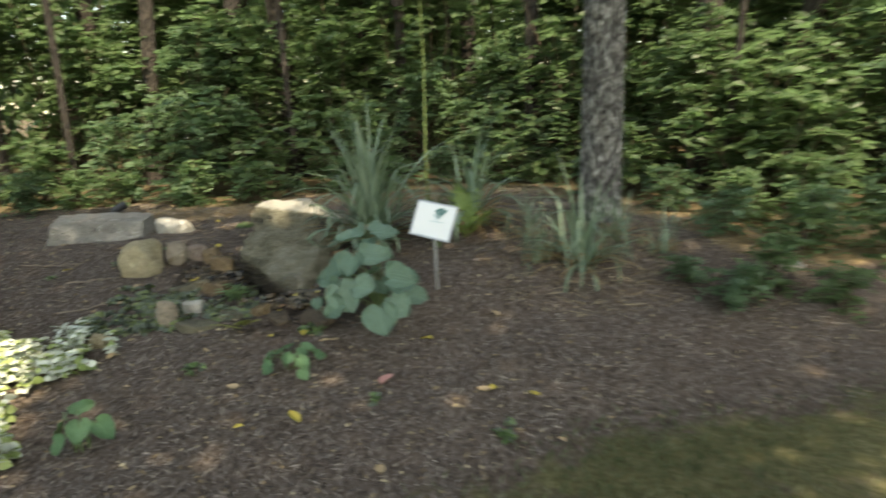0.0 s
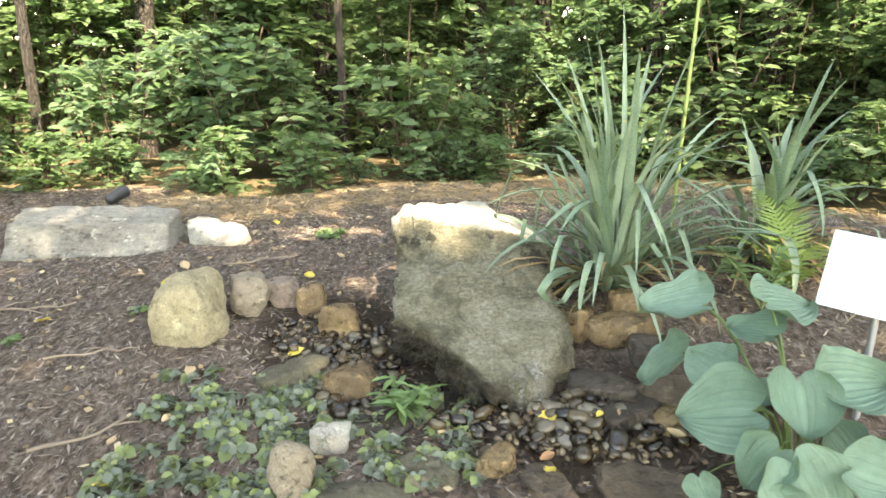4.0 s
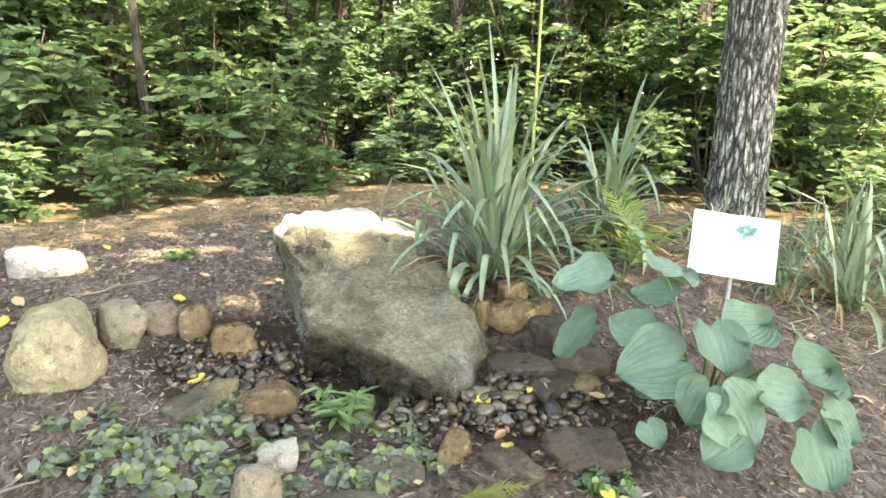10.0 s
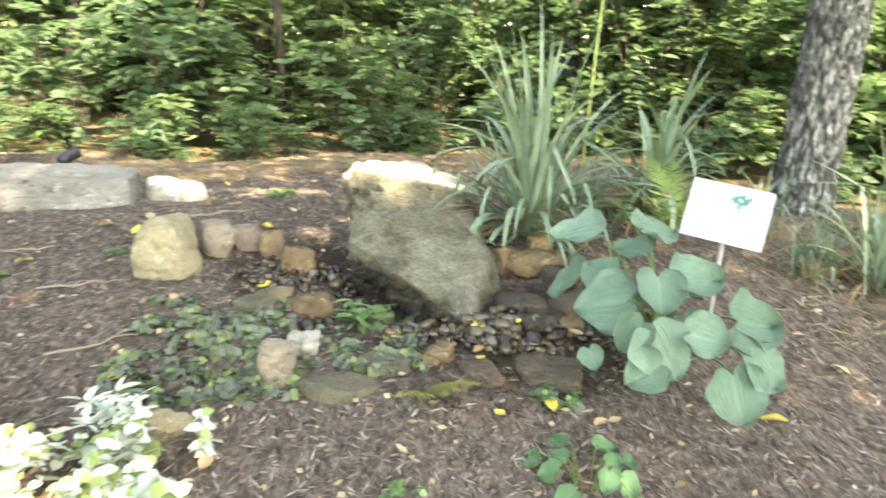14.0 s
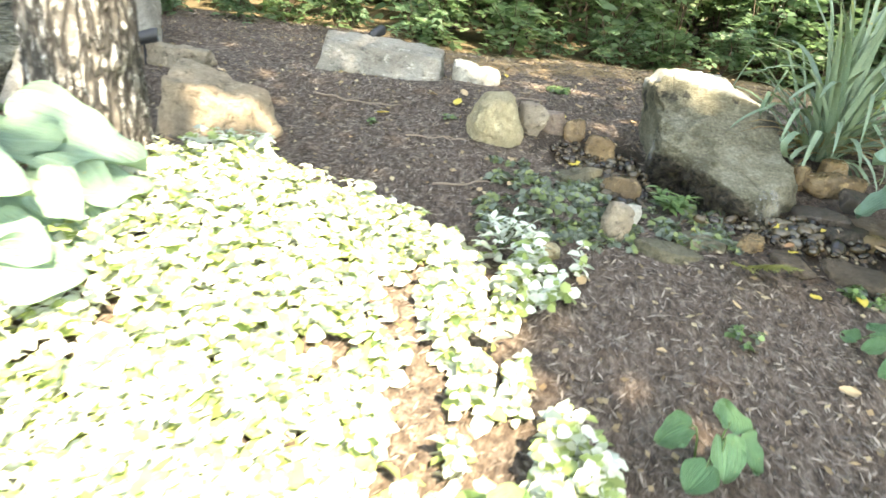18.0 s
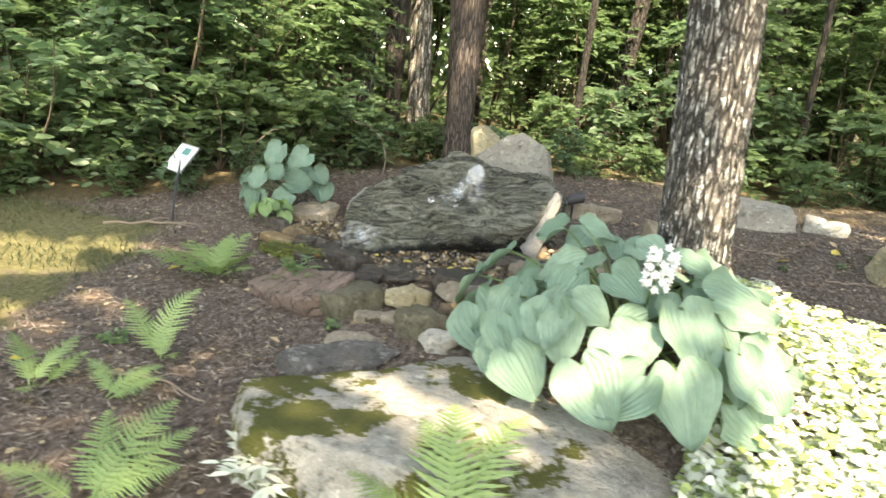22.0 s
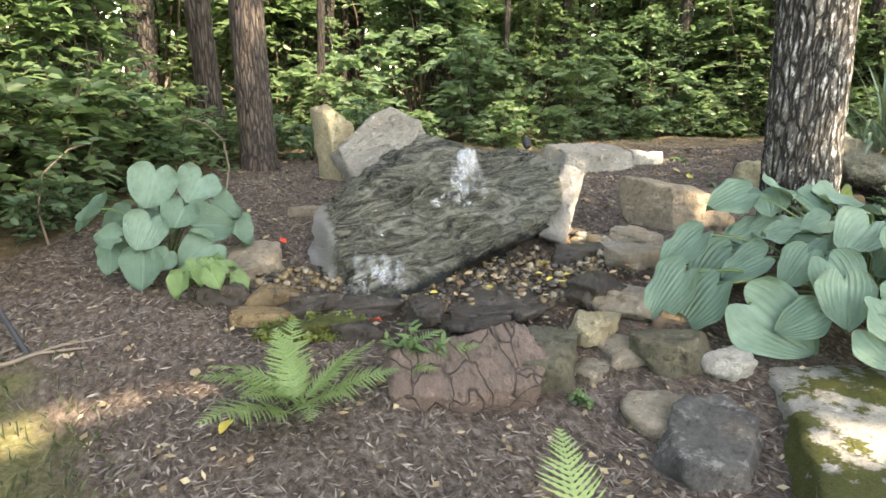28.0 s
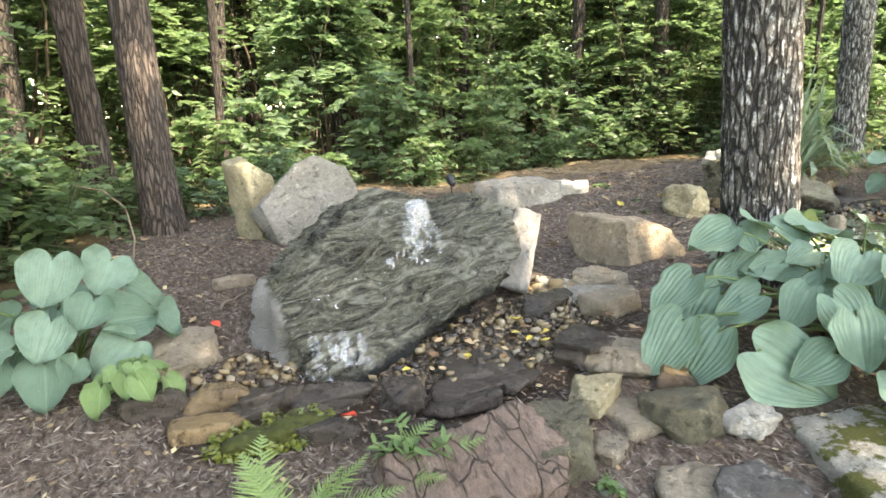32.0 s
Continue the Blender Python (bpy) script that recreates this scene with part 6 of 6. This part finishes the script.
n = 16000
r = rng(54)
gx_, gy_ = r.uniform(-9.5, 3.0, n * 4), r.uniform(0.6, 4.2, n * 4)
keep = lawn_here(gx_, gy_, r)
gx_, gy_ = gx_[keep][:n], gy_[keep][:n]
a = r.uniform(0, 6.28, len(gx_))
d = np.stack([np.cos(a) * 0.7, np.sin(a) * 0.7, r.uniform(0.5, 1.4, len(a))], 1)
L = r.uniform(0.025, 0.07, len(a))
grass_me = leaf_cloud("lawn_grass", np.stack([gx_, gy_, height(gx_, gy_)], 1), d, np.stack([-np.sin(a), np.cos(a), 0 * a], 1), L, np.full(len(a), 0.005), 0.3, 0.1, False)
tagged(put("lawn_grass", grass_me, M["grass"]), "thin patchy lawn grass beside the mulch", "grass", kind="stuff")


# ---- signs ----
def box(half, bevel=0.002):
    bm = bmesh.new()
    bmesh.ops.create_cube(bm, size=2.0)
    bmesh.ops.scale(bm, vec=half, verts=bm.verts)
    if bevel:
        bmesh.ops.bevel(bm, geom=bm.edges[:], offset=bevel, segments=2, affect="EDGES")
    me = bpy.data.meshes.new("box")
    bm.to_mesh(me)
    bm.free()
    return me


white_sheet = plain_material("laminated_paper", (0.78, 0.79, 0.78), 0.25, 0, 8.0, 0.08)
aluminium = plain_material("grey_aluminium", (0.45, 0.46, 0.47), 0.45, 0.7)
print_green = plain_material("printed_teal", (0.10, 0.28, 0.26), 0.3)
print_pale = plain_material("printed_pale_blue", (0.45, 0.58, 0.58), 0.3)
print_grey = plain_material("printed_grey", (0.35, 0.37, 0.38), 0.3)
black_metal = plain_material("black_powder_coat", (0.03, 0.03, 0.032), 0.5)


def plant_sign(label, x, y, z, turn, post_mat, pictures, foot=(0.0, 0.0), half=(0.168, 0.138)):
    """A slanted label on a post: the board lies in its own plane, turned as the matrix turn says."""
    hx, hy = half
    gz = float(height(x, y))
    ob = thing("plant_sign", pose(x, y, gz), label, "sign", "plant signs")
    tip = Matrix.Translation((0, 0, z - gz)) @ turn
    put("backing", box((hx, hy, 0.004)), aluminium, ob, tip, "grey aluminium backing")
    sheet = put("sheet", box((hx - 0.010, hy - 0.010, 0.001), 0), white_sheet, ob, tip @ pose(0, 0, 0.0065), "white laminated sheet")
    for name, half, cx, cy, mat in pictures:
        put(name, box((*half, 0.0006), 0), mat, sheet, pose(cx, cy, 0.003))
    if not foot[0]:
        q = rng(7)
        n = 30
        a = np.arange(n) * 2.4
        B = np.stack([0.040 + 0.022 * np.cos(a) * q.uniform(0, 1, n), 0.066 + 0.016 * np.sin(a) * q.uniform(0, 1, n), np.full(n, 0.0032)], 1)
        D = np.stack([np.cos(a), np.sin(a), 0 * a], 1)
        L = q.uniform(0.012, 0.032, n)
        put("plant_drawing", leaf_cloud("plant_drawing", B, D, np.tile((0, 0, 1.0), (n, 1)), L, L * 0.7, 0.0, 0.0), print_green, sheet)
        put("plant_drawing", leaf_cloud("plant_drawing", B - (0.012, 0.03, 0), D, np.tile((0, 0, 1.0), (n, 1)), L * 0.7, L * 0.5, 0.0, 0.0), print_pale, sheet)
    for cx, cy, sx, sy in ((0, hy - 0.004, hx, 0.006), (0, 0.004 - hy, hx, 0.006), (hx - 0.004, 0, 0.005, hy - 0.01), (0.004 - hx, 0, 0.005, hy - 0.01)):
        put("rim", box((sx, sy, 0.004)), aluminium, ob, tip @ pose(cx, cy, 0.006))
    v, f = tube([(*foot, -0.08), (foot[0] * 0.5, foot[1] * 0.5, (z - gz) * 0.5), (0, 0, z - gz - 0.006)], (0.011, 0.011, 0.011), 10)
    put("post", mesh_from("post", v, f, True), post_mat, ob)
    put("bracket", box((0.05, 0.03, 0.004)), post_mat, ob, tip @ pose(0, 0, -0.009))
    return ob


plant_sign("white plant label on a slanted aluminium stand", -0.174, 4.482, 0.669, Matrix(((0.874, 0.293, -0.385, 0), (-0.469, 0.32, -0.823, 0), (-0.118, 0.902, 0.417, 0), (0, 0, 0, 1))), aluminium, [("text_line", (0.05, 0.003), 0.03, -0.005, print_pale)], half=(0.162, 0.124))
plant_sign("white plant label with a photograph on a black stake", -8.24, 4.14, 0.40, pose(0, 0, 0, 50, 0, -22), black_metal, [("picture", (0.06, 0.035), 0.02, 0.07, print_green), ("picture_sky", (0.06, 0.016), 0.02, 0.022, print_pale), ("text_line", (0.11, 0.004), 0, -0.02, print_grey), ("text_line", (0.11, 0.004), 0, -0.045, print_grey), ("text_line", (0.08, 0.004), -0.03, -0.07, print_grey)], (0.42, -0.55))


# ---- running water ----
def water_material(name, white, amount, streak=(60.0, 60.0, 10.0), floor=0.12):
    """Clear water broken up by threads of white foam."""
    n = Nodes(name)
    g = n.noise(1.0, 5.0, 0.65, n.coords(streak))
    n.set(color=white, rough=0.12, normal=n.bump(g, 0.4, 0.006), spec=0.6)
    clear = n.node("BsdfTransparent", {"Color": (1.0, 1.0, 1.0)})
    m = n.node("MixShader", {0: n.ramp(g, [(0.44, (amount * floor,) * 3), (0.66, (amount,) * 3)]), 1: clear.outputs[0], 2: n.bsdf.outputs[0]})
    n.tree.links.new(m.outputs[0], n.out.inputs[0])
    return n.mat


foam_water = water_material("foaming_water", (0.85, 0.88, 0.9), 0.4, (110, 110, 60), 0.12)
spill_water = water_material("spilling_water", (0.8, 0.83, 0.85), 0.24, (70.0, 70.0, 8.0), 0.12)
veil_water = water_material("veil_of_water", (0.75, 0.78, 0.8), 0.17, (120.0, 120.0, 8.0), 0.1)


def down_rock(rock, start, steps, width, seed, stride=0.035, pull=(0, -1, 0)):
    """A ribbon that runs down a rock from a point on its top, hugging the stone, then drops."""
    bvh_me = rock.data
    from mathutils.bvhtree import BVHTree
    tree_ = BVHTree.FromPolygons([v.co[:] for v in bvh_me.vertices], [p.vertices[:] for p in bvh_me.polygons])
    m, inv = rock.matrix_basis, rock.matrix_basis.inverted()
    r = rng(seed)
    p = inv @ Vector(start)
    rows = []
    for k in range(steps):
        q, n, _, _ = tree_.find_nearest(p)
        d = Vector((r.normal(0, 0.25), 0, -1)) + Vector(pull) * 0.5
        d = (d - n * d.dot(n)).normalized()
        side = d.cross(n)
        w = width * (0.5 + 0.5 * abs(math.sin(k * 0.9 + seed))) * r.uniform(0.7, 1.2)
        lift = n * r.uniform(0.003, 0.010)
        for s in (-1, -0.35, 0.35, 1):
            c, nn, _, _ = tree_.find_nearest(q + side * w * s)
            rows.append(m @ (c + nn * 0.003 + (lift if abs(s) < 0.5 else Vector())))
        p = q + d * stride
    return np.array([v[:] for v in rows]), grid_faces(steps, 4)


def stream(label, rock, starts, steps, width, seed, mat, pull=(0, -1, 0)):
    first = Vector(starts[0])
    ob = thing("running_water", Matrix.Translation(first), label, "water", "running water")
    for k, s in enumerate(starts):
        v, f = down_rock(rock, s, steps, width, seed + k, pull=pull)
        put("ribbon", mesh_from("ribbon", v - np.array(first), f, True), mat, ob)
    return ob


stream("thin water trickling down the olive boulder", spring_rock, [(-1.29 + 0.017 * k, 4.665 + 0.012 * k, 0.27) for k in range(6)], 8, 0.011, 35, veil_water)
stream("thread of water down the olive boulder's side", spring_rock, [(-1.77, 5.20, 0.42), (-1.78, 5.15, 0.40), (-1.79, 5.11, 0.38)], 10, 0.012, 45, veil_water, (-1, 0, 0))

def foam_on(rock, label, places, size, seed):
    """Flat ragged patches of foam that lie on the wet face of a stone, drawn out downhill."""
    from mathutils.bvhtree import BVHTree
    tree_ = BVHTree.FromPolygons([v.co[:] for v in rock.data.vertices], [p.vertices[:] for p in rock.data.polygons])
    m, inv = rock.matrix_basis, rock.matrix_basis.inverted()
    r = rng(seed)
    ob = thing("foam", Matrix.Translation(places[0]), label, "water", "running water")
    for k, p in enumerate(places):
        q, n, _, _ = tree_.find_nearest(inv @ Vector(p))
        q, n = m @ q, (m.to_3x3() @ n).normalized()
        down = Vector((r.normal(0, 0.25), 0, -1))
        down = (down - n * down.dot(n)).normalized()
        turn = Matrix((down.cross(n), down, n)).transposed().to_4x4()
        s = size * r.uniform(0.5, 1.2)
        me = rock_mesh("foam_patch", (s * 0.5, s * r.uniform(1.2, 2.8), s * 0.35), (), 2.5, 4, seed + k, 0.45, 0, 0)
        put("foam_patch", me, foam_water, ob, Matrix.Translation(q - Vector(places[0]) + n * 0.004) @ turn)
    return ob


stream("white water spilling down from the spring", slab, [(-5.70, 4.42, 0.63), (-5.64, 4.40, 0.63), (-5.57, 4.40, 0.62), (-5.74, 4.38, 0.61)], 8, 0.03, 70, spill_water)
stream("white veil of water where the slab ends", slab, [(-6.30, 4.02, 0.16), (-6.37, 4.02, 0.15), (-6.23, 4.0, 0.14), (-6.43, 4.04, 0.14)], 6, 0.035, 80, spill_water)
r = rng(91)
foam_on(slab, "white foam running down from the spring", [(-5.69 - 0.014 * k + r.normal(0, 0.018 + 0.05 * k / 10), 4.43 - 0.022 * k, 0.60 - 0.02 * k) for k in range(11) for _ in range(5)], 0.015, 500)
foam_on(slab, "white foam where the water leaves the slab", [(-6.33 + r.normal(0, 0.075), 3.96 + r.normal(0, 0.03), 0.09 - 0.012 * k) for k in range(8) for _ in range(5)], 0.010, 560)
foam_on(slab, "thin foam streaks on the wet stone", [(r.uniform(-6.35, -5.4), r.uniform(4.0, 4.4), r.uniform(0.15, 0.5)) for _ in range(22)], 0.007, 620)
jet = thing("water_jet", pose(-5.66, 4.47, 0.54), "white bubbling spring on top of the slab", "water", "running water")
for k, (x, y, z, a, b) in enumerate(((0, 0, 0.055, 0.042, 0.065), (0.02, -0.02, 0.095, 0.026, 0.04), (-0.025, -0.01, 0.05, 0.03, 0.06), (0.035, -0.03, 0.04, 0.028, 0.05), (-0.005, -0.035, 0.02, 0.04, 0.045), (-0.02, 0.01, 0.105, 0.018, 0.03))):
    put("bubble", rock_mesh("bubble", (a * 1.25, a * 1.25, b * 1.1), (), 2.2, 5, 300 + k, 0.38, 0, 0), foam_water, jet, pose(x, y, z, r.uniform(-12, 12), r.uniform(-12, 12), r.uniform(0, 360)))

# splash at the foot of the falling water
splash = thing("splash", pose(-6.40, 3.90, 0.02), "white splash where water meets the stones", "water", "running water")
for k in range(30):
    s = r.uniform(0.002, 0.006)
    put("droplet", rock_mesh("droplet", (s, s, s * 1.4), (), 4, 2, 340 + k, 0.2, 0, 0), foam_water, splash, pose(r.normal(0, 0.08), r.normal(0, 0.03), r.uniform(0, 0.05)))


# ---- flower of the large hosta ----
bloom = thing("hosta_flower", pose(-4.25, 2.70, 0.10), "white hosta flower head on a green stalk", "flower", "")
v, f = tube([(0, 0, 0), (0.01, -0.08, 0.25), (0.04, -0.22, 0.50), (0.06, -0.28, 0.62)], (0.007, 0.006, 0.005, 0.003), 6)
put("stalk", mesh_from("stalk", v, f, True), M["stem"], bloom)
petal_mat = plain_material("white_petal", (0.82, 0.82, 0.80), 0.5, 0, 20.0, 0.1)
for k in range(34):
    a, h = k * 2.4, k / 34
    base = np.array([(0.045 + 0.02 * h, -0.23 - 0.06 * h, 0.50 + 0.13 * h)])
    d = np.array([(math.cos(a), math.sin(a), 0.35 - 1.0 * (1 - h))])
    n = 5
    P = np.repeat(base + d * 0.03, n, 0)
    spin = np.linspace(0, 6.28, n, endpoint=False)
    side = np.cross(d[0], (0, 0, 1))
    up = np.cross(side, d[0])
    D = d + 0.55 * (np.cos(spin)[:, None] * side + np.sin(spin)[:, None] * up)
    me = leaf_cloud("floret", P, D, np.repeat(d, n, 0), np.full(n, 0.038), np.full(n, 0.018), 0.1, 0.2)
    put("floret", me, petal_mat, bloom)


# ---- garden spotlights and sticks ----
def spotlight(x, y, rz, label):
    ob = thing("garden_spotlight", on_ground(x, y, 0, 0, 0, rz), label, "lamp", "garden spotlights")
    v, f = tube([(0, 0, -0.03), (0, 0, 0.07), (0, 0, 0.14)], (0.009, 0.009, 0.009), 8)
    put("stake", mesh_from("stake", v, f, True), black_metal, ob)
    v, f = tube([(0, -0.08, 0.19), (0, -0.06, 0.19), (0, 0.03, 0.16), (0, 0.07, 0.145), (0, 0.075, 0.14)], (0.047, 0.045, 0.042, 0.035, 0.005), 16)
    shell = put("housing", mesh_from("housing", v, f, True), black_metal, ob)
    v, f = tube([(0, -0.071, 0.1905), (0, -0.07, 0.19)], (0.042, 0.001), 16)
    put("lens", mesh_from("lens", v, f, True), plain_material("lamp_glass", (0.35, 0.42, 0.48), 0.1), shell)
    return ob


spotlight(-3.98, 7.0, 160, "black garden spotlight behind the long stone")
spotlight(-5.05, 5.3, 120, "black garden spotlight behind the slab boulder")


def stick(x, y, rz, length, radius, seed, mat="dead_twig", label="dead brown stick lying on the mulch", dz=0.015):
    r = rng(seed)
    s = np.linspace(-0.5, 0.5, 9)
    path = np.stack([s * length, 0.06 * length * np.sin(s * 5 + seed), 0.02 * r.uniform(0, 1, 9)], 1)
    ob = thing("stick", on_ground(x, y, dz, 0, 0, rz), label, "stick", "fallen sticks")
    v, f = tube(path, np.linspace(radius, radius * 0.5, 9), 6)
    put("shaft", mesh_from("shaft", v, f, True), M[mat], ob)
    for k in range(2):
        i = 3 + 2 * k
        v, f = tube([path[i], path[i] + np.array((0.1 * length, (0.12 - 0.22 * k) * length, 0.01)), path[i] + np.array((0.2 * length, (0.17 - 0.3 * k) * length, 0.0))], (radius * 0.6, radius * 0.5, radius * 0.3), 5)
        put("fork", mesh_from("fork", v, f, True), M[mat], ob)


stick(-7.85, 3.50, 35, 0.75, 0.012, 1, label="pale weathered stick at the lawn's edge")
stick(-6.05, 1.75, 5, 0.5, 0.008, 2)
stick(-6.6, 4.85, 60, 0.35, 0.007, 3)
stick(-3.6, 5.3, 10, 0.55, 0.007, 4)
stick(-2.75, 4.45, 50, 0.4, 0.007, 5)
stick(-2.6, 5.9, 20, 0.4, 0.006, 6)
stick(-3.0, 4.9, 15, 0.35, 0.006, 7)


# ---- fallen leaves and small plants ----
def fallen_leaf(x, y, size, mat, seed, label, dz=0.018):
    r = rng(seed)
    u, v = np.meshgrid(np.linspace(0, 1, 6), np.linspace(-1, 1, 5), indexing="ij")
    w = 0.33 * np.sin(np.pi * np.clip(0.04 + 0.92 * u, 0, 1)) ** 0.8
    z = 0.12 * np.abs(v) ** 1.4 + 0.1 * np.sin(u * 3.1 + r.uniform(0, 3)) + 0.03 * np.sin(u * 9 + v * 4)
    me = mesh_from("fallen_leaf", np.stack([w * v, u - 0.5, z], -1).reshape(-1, 3) * size, grid_faces(6, 5), True)
    return tagged(put("fallen_leaf", me, mat, None, on_ground(x, y, dz, r.uniform(-15, 15), r.uniform(-15, 15), r.uniform(0, 360))), label, "leaf", "fallen leaves")


leaf_yellow = plain_material("yellow_fallen_leaf", (0.52, 0.40, 0.07), 0.55, 0, 30.0, 0.4)
leaf_tan = plain_material("tan_fallen_leaf", (0.42, 0.30, 0.17), 0.7, 0, 30.0, 0.5)
leaf_pink = plain_material("pink_fallen_leaf", (0.55, 0.26, 0.22), 0.6, 0, 30.0, 0.4)
leaf_red = plain_material("red_fallen_leaf", (0.75, 0.07, 0.035), 0.5, 0, 30.0, 0.3)
fallen_leaf(-0.39, 3.49, 0.12, leaf_pink, 1, "pinkish fallen leaf on dark mulch")
fallen_leaf(-6.445, 3.534, 0.07, leaf_red, 2, "bright red fallen leaf on wet stones", 0.06)
fallen_leaf(-6.76, 4.485, 0.06, leaf_red, 3, "bright red fallen leaf on tan stone", 0.06)
fallen_leaf(-5.42, 3.86, 0.07, leaf_yellow, 4, "yellow fallen leaf on wet pebbles", 0.06)
for k, (x, y) in enumerate([(0.2, 3.35), (0.42, 3.3), (-0.8, 3.1), (-1.2, 3.95), (-1.0, 4.0), (-1.2, 4.52), (-1.62, 4.36), (-2.2, 5.03), (-2.3, 5.75), (-2.6, 4.2), (-2.8, 6.9), (-3.0, 5.6), (-1.05, 3.0), (-3.4, 5.2), (-0.2, 3.9), (-6.7, 1.6), (-7.1, 2.9)]):
    fallen_leaf(x, y, 0.05 + 0.02 * (k % 3), leaf_yellow, 20 + k, "small yellow fallen leaf on the mulch", 0.02)
r = rng(93)
leaf_brown = plain_material("brown_fallen_leaf", (0.20, 0.105, 0.045), 0.5, 0, 30.0, 0.5)
for k in range(46):
    x, y = (-5.55 + r.normal(0, 0.33), 3.66 + r.normal(0, 0.14)) if k < 34 else (-1.1 + r.normal(0, 0.25), 4.42 + r.normal(0, 0.14))
    fallen_leaf(x, y, r.uniform(0.03, 0.06), (leaf_brown, leaf_tan, leaf_brown, leaf_yellow)[k % 4] if k % 8 else leaf_tan, 300 + k, "small damp fallen leaf on the wet pebbles", 0.05)
r = rng(92)
for k in range(110):
    x, y = r.uniform(-7.6, 0.8), r.uniform(1.4, 7.6)
    fallen_leaf(x, y, r.uniform(0.035, 0.075), leaf_tan, 60 + k, "dry tan fallen leaf on the mulch", 0.02)

SPRIGS = ((-2.75, 5.6, 0.03), (-2.35, 6.55, 0.09), (-0.95, 4.07, 0.09), (-3.0, 5.3, 0.03), (-1.55, 3.6, 0.06), (-5.85, 2.75, 0.05), (-0.4, 3.3, 0.05), (-3.4, 5.0, 0.04), (0.3, 3.0, 0.08), (-6.6, 2.0, 0.06))
carpet("sprigs", "scattered weed sprigs in the mulch", ("sprig", "ajuga"), (-6.8, 1.8, 0.5, 6.8), lambda x, y: float(any((x - a) ** 2 + (y - b) ** 2 < c * c for a, b, c in SPRIGS)), 80, 43, 0.035, 0.04, "weeds")


def sprig_plant(x, y, n, tall, leaf, seed, label, mat="sprig", name="leafy_sprig"):
    """A few stems with long narrow leaves in whorls."""
    r = rng(seed)
    ob = thing(name, on_ground(x, y), label, "plant", "")
    for k in range(n):
        a, lean = r.uniform(0, 6.28), r.uniform(0.2, 0.9)
        top = np.array((math.cos(a) * lean * tall, math.sin(a) * lean * tall, tall * r.uniform(0.6, 1.0)))
        v, f = tube([(0, 0, 0), top * (0.5, 0.5, 0.6), top], (0.004, 0.003, 0.002), 5)
        put("stem", mesh_from("stem", v, f, True), M["stem"], ob)
        m = 11
        t = r.uniform(0.45, 1.0, m)[:, None]
        spin = r.uniform(0, 6.28, m)
        D = np.stack([np.cos(spin), np.sin(spin), r.uniform(-0.1, 0.6, m)], 1)
        L = leaf * r.uniform(0.7, 1.2, m)
        put("leaf_whorl", leaf_cloud("leaf_whorl", t * top, D, np.array((0, 0, 1.0)) + r.normal(0, 0.2, (m, 3)), L, L * 0.28), M[mat], ob)
    return ob


sprig_plant(-1.70, 4.66, 7, 0.14, 0.09, 5, "low sprig of narrow bright leaves at the boulder's foot")
sprig_plant(-6.35, 3.18, 8, 0.16, 0.07, 6, "leafy green seedling beside the fern")
sprig_plant(-2.50, 3.93, 8, 0.17, 0.075, 9, "silver-white dead nettle sprig at the carpet's edge", "lamium")
sprig_plant(-5.30, 1.45, 8, 0.16, 0.08, 7, "pale silvery seedling in front of the mossy boulder", "lamium")
sprig_plant(-0.2, 5.15, 5, 0.3, 0.1, 8, "leafy weed between the yuccas", "sprig")
for x, y, rz in ((-7.98, 4.75, 20), (-7.05, 5.6, -150)):
    vine = thing("vine", on_ground(x, y, 0, 0, 0, rz), "pale bare vine arching out of the undergrowth", "vine", "vines")
    v, f = tube([(0, 0, -0.02), (-0.03, 0.02, 0.18), (0.02, 0.05, 0.38), (0.16, 0.08, 0.50), (0.33, 0.10, 0.55)], (0.007, 0.006, 0.006, 0.005, 0.003), 6)
    put("stem", mesh_from("stem", v, f, True), M["dead_twig"], vine)
    for k, (px, pz) in enumerate(((0.02, 0.38), (0.12, 0.46), (0.22, 0.53), (0.33, 0.55))):
        B, D = np.tile((px, 0.07, pz), (3, 1)), np.array([(math.cos(q), math.sin(q), 0.1) for q in (k, k + 2.1, k + 4.2)])
        put("leaf_whorl", leaf_cloud("leaf_whorl", B, D, np.tile((0, -0.4, 1.0), (3, 1)), np.full(3, 0.07), np.full(3, 0.05)), M["woods"], vine)
moss = put("moss_cushion", rock_mesh("moss_cushion", (0.24, 0.09, 0.035), (), 4, 5, 402, 0.2), M["moss_clump"], None, on_ground(-6.72, 3.62, 0.02, 0, 0, 10))
tagged(moss, "yellow-green moss cushion on wet stones", "moss")
carpet("moss_plants", "tiny yellow-green leaves growing on the moss", ("moss_leaf", "ajuga_lime"), (-6.98, 3.50, -6.46, 3.74), lambda x, y: float(((x + 6.72) / 0.27) ** 2 + ((y - 3.62) / 0.12) ** 2 < 1), 110, 44, 0.024, 0.055, "moss")

stalk = thing("flower_stalk", on_ground(-0.36, 5.9), "tall thin yellow-green flower stalk behind the yucca", "plant")
v, f = tube([(0, 0, -0.02), (0.01, 0.0, 0.7), (0.03, 0.01, 1.4), (0.02, 0.02, 2.1)], (0.011, 0.010, 0.008, 0.004), 8)
put("stem", mesh_from("stem", v, f, True), plain_material("yellow_green_stalk", (0.28, 0.34, 0.10), 0.5), stalk)
r = rng(95)
for k in range(9):
    z = 0.5 + 0.18 * k
    me = blade_mesh(950 + k, r.uniform(0.05, 0.10), 0.016, 40, 40, 6)
    put("bract", me, M["sprig"], stalk, pose(0.01 + 0.006 * k, 0.0, z, 0, 0, k * 137.5))
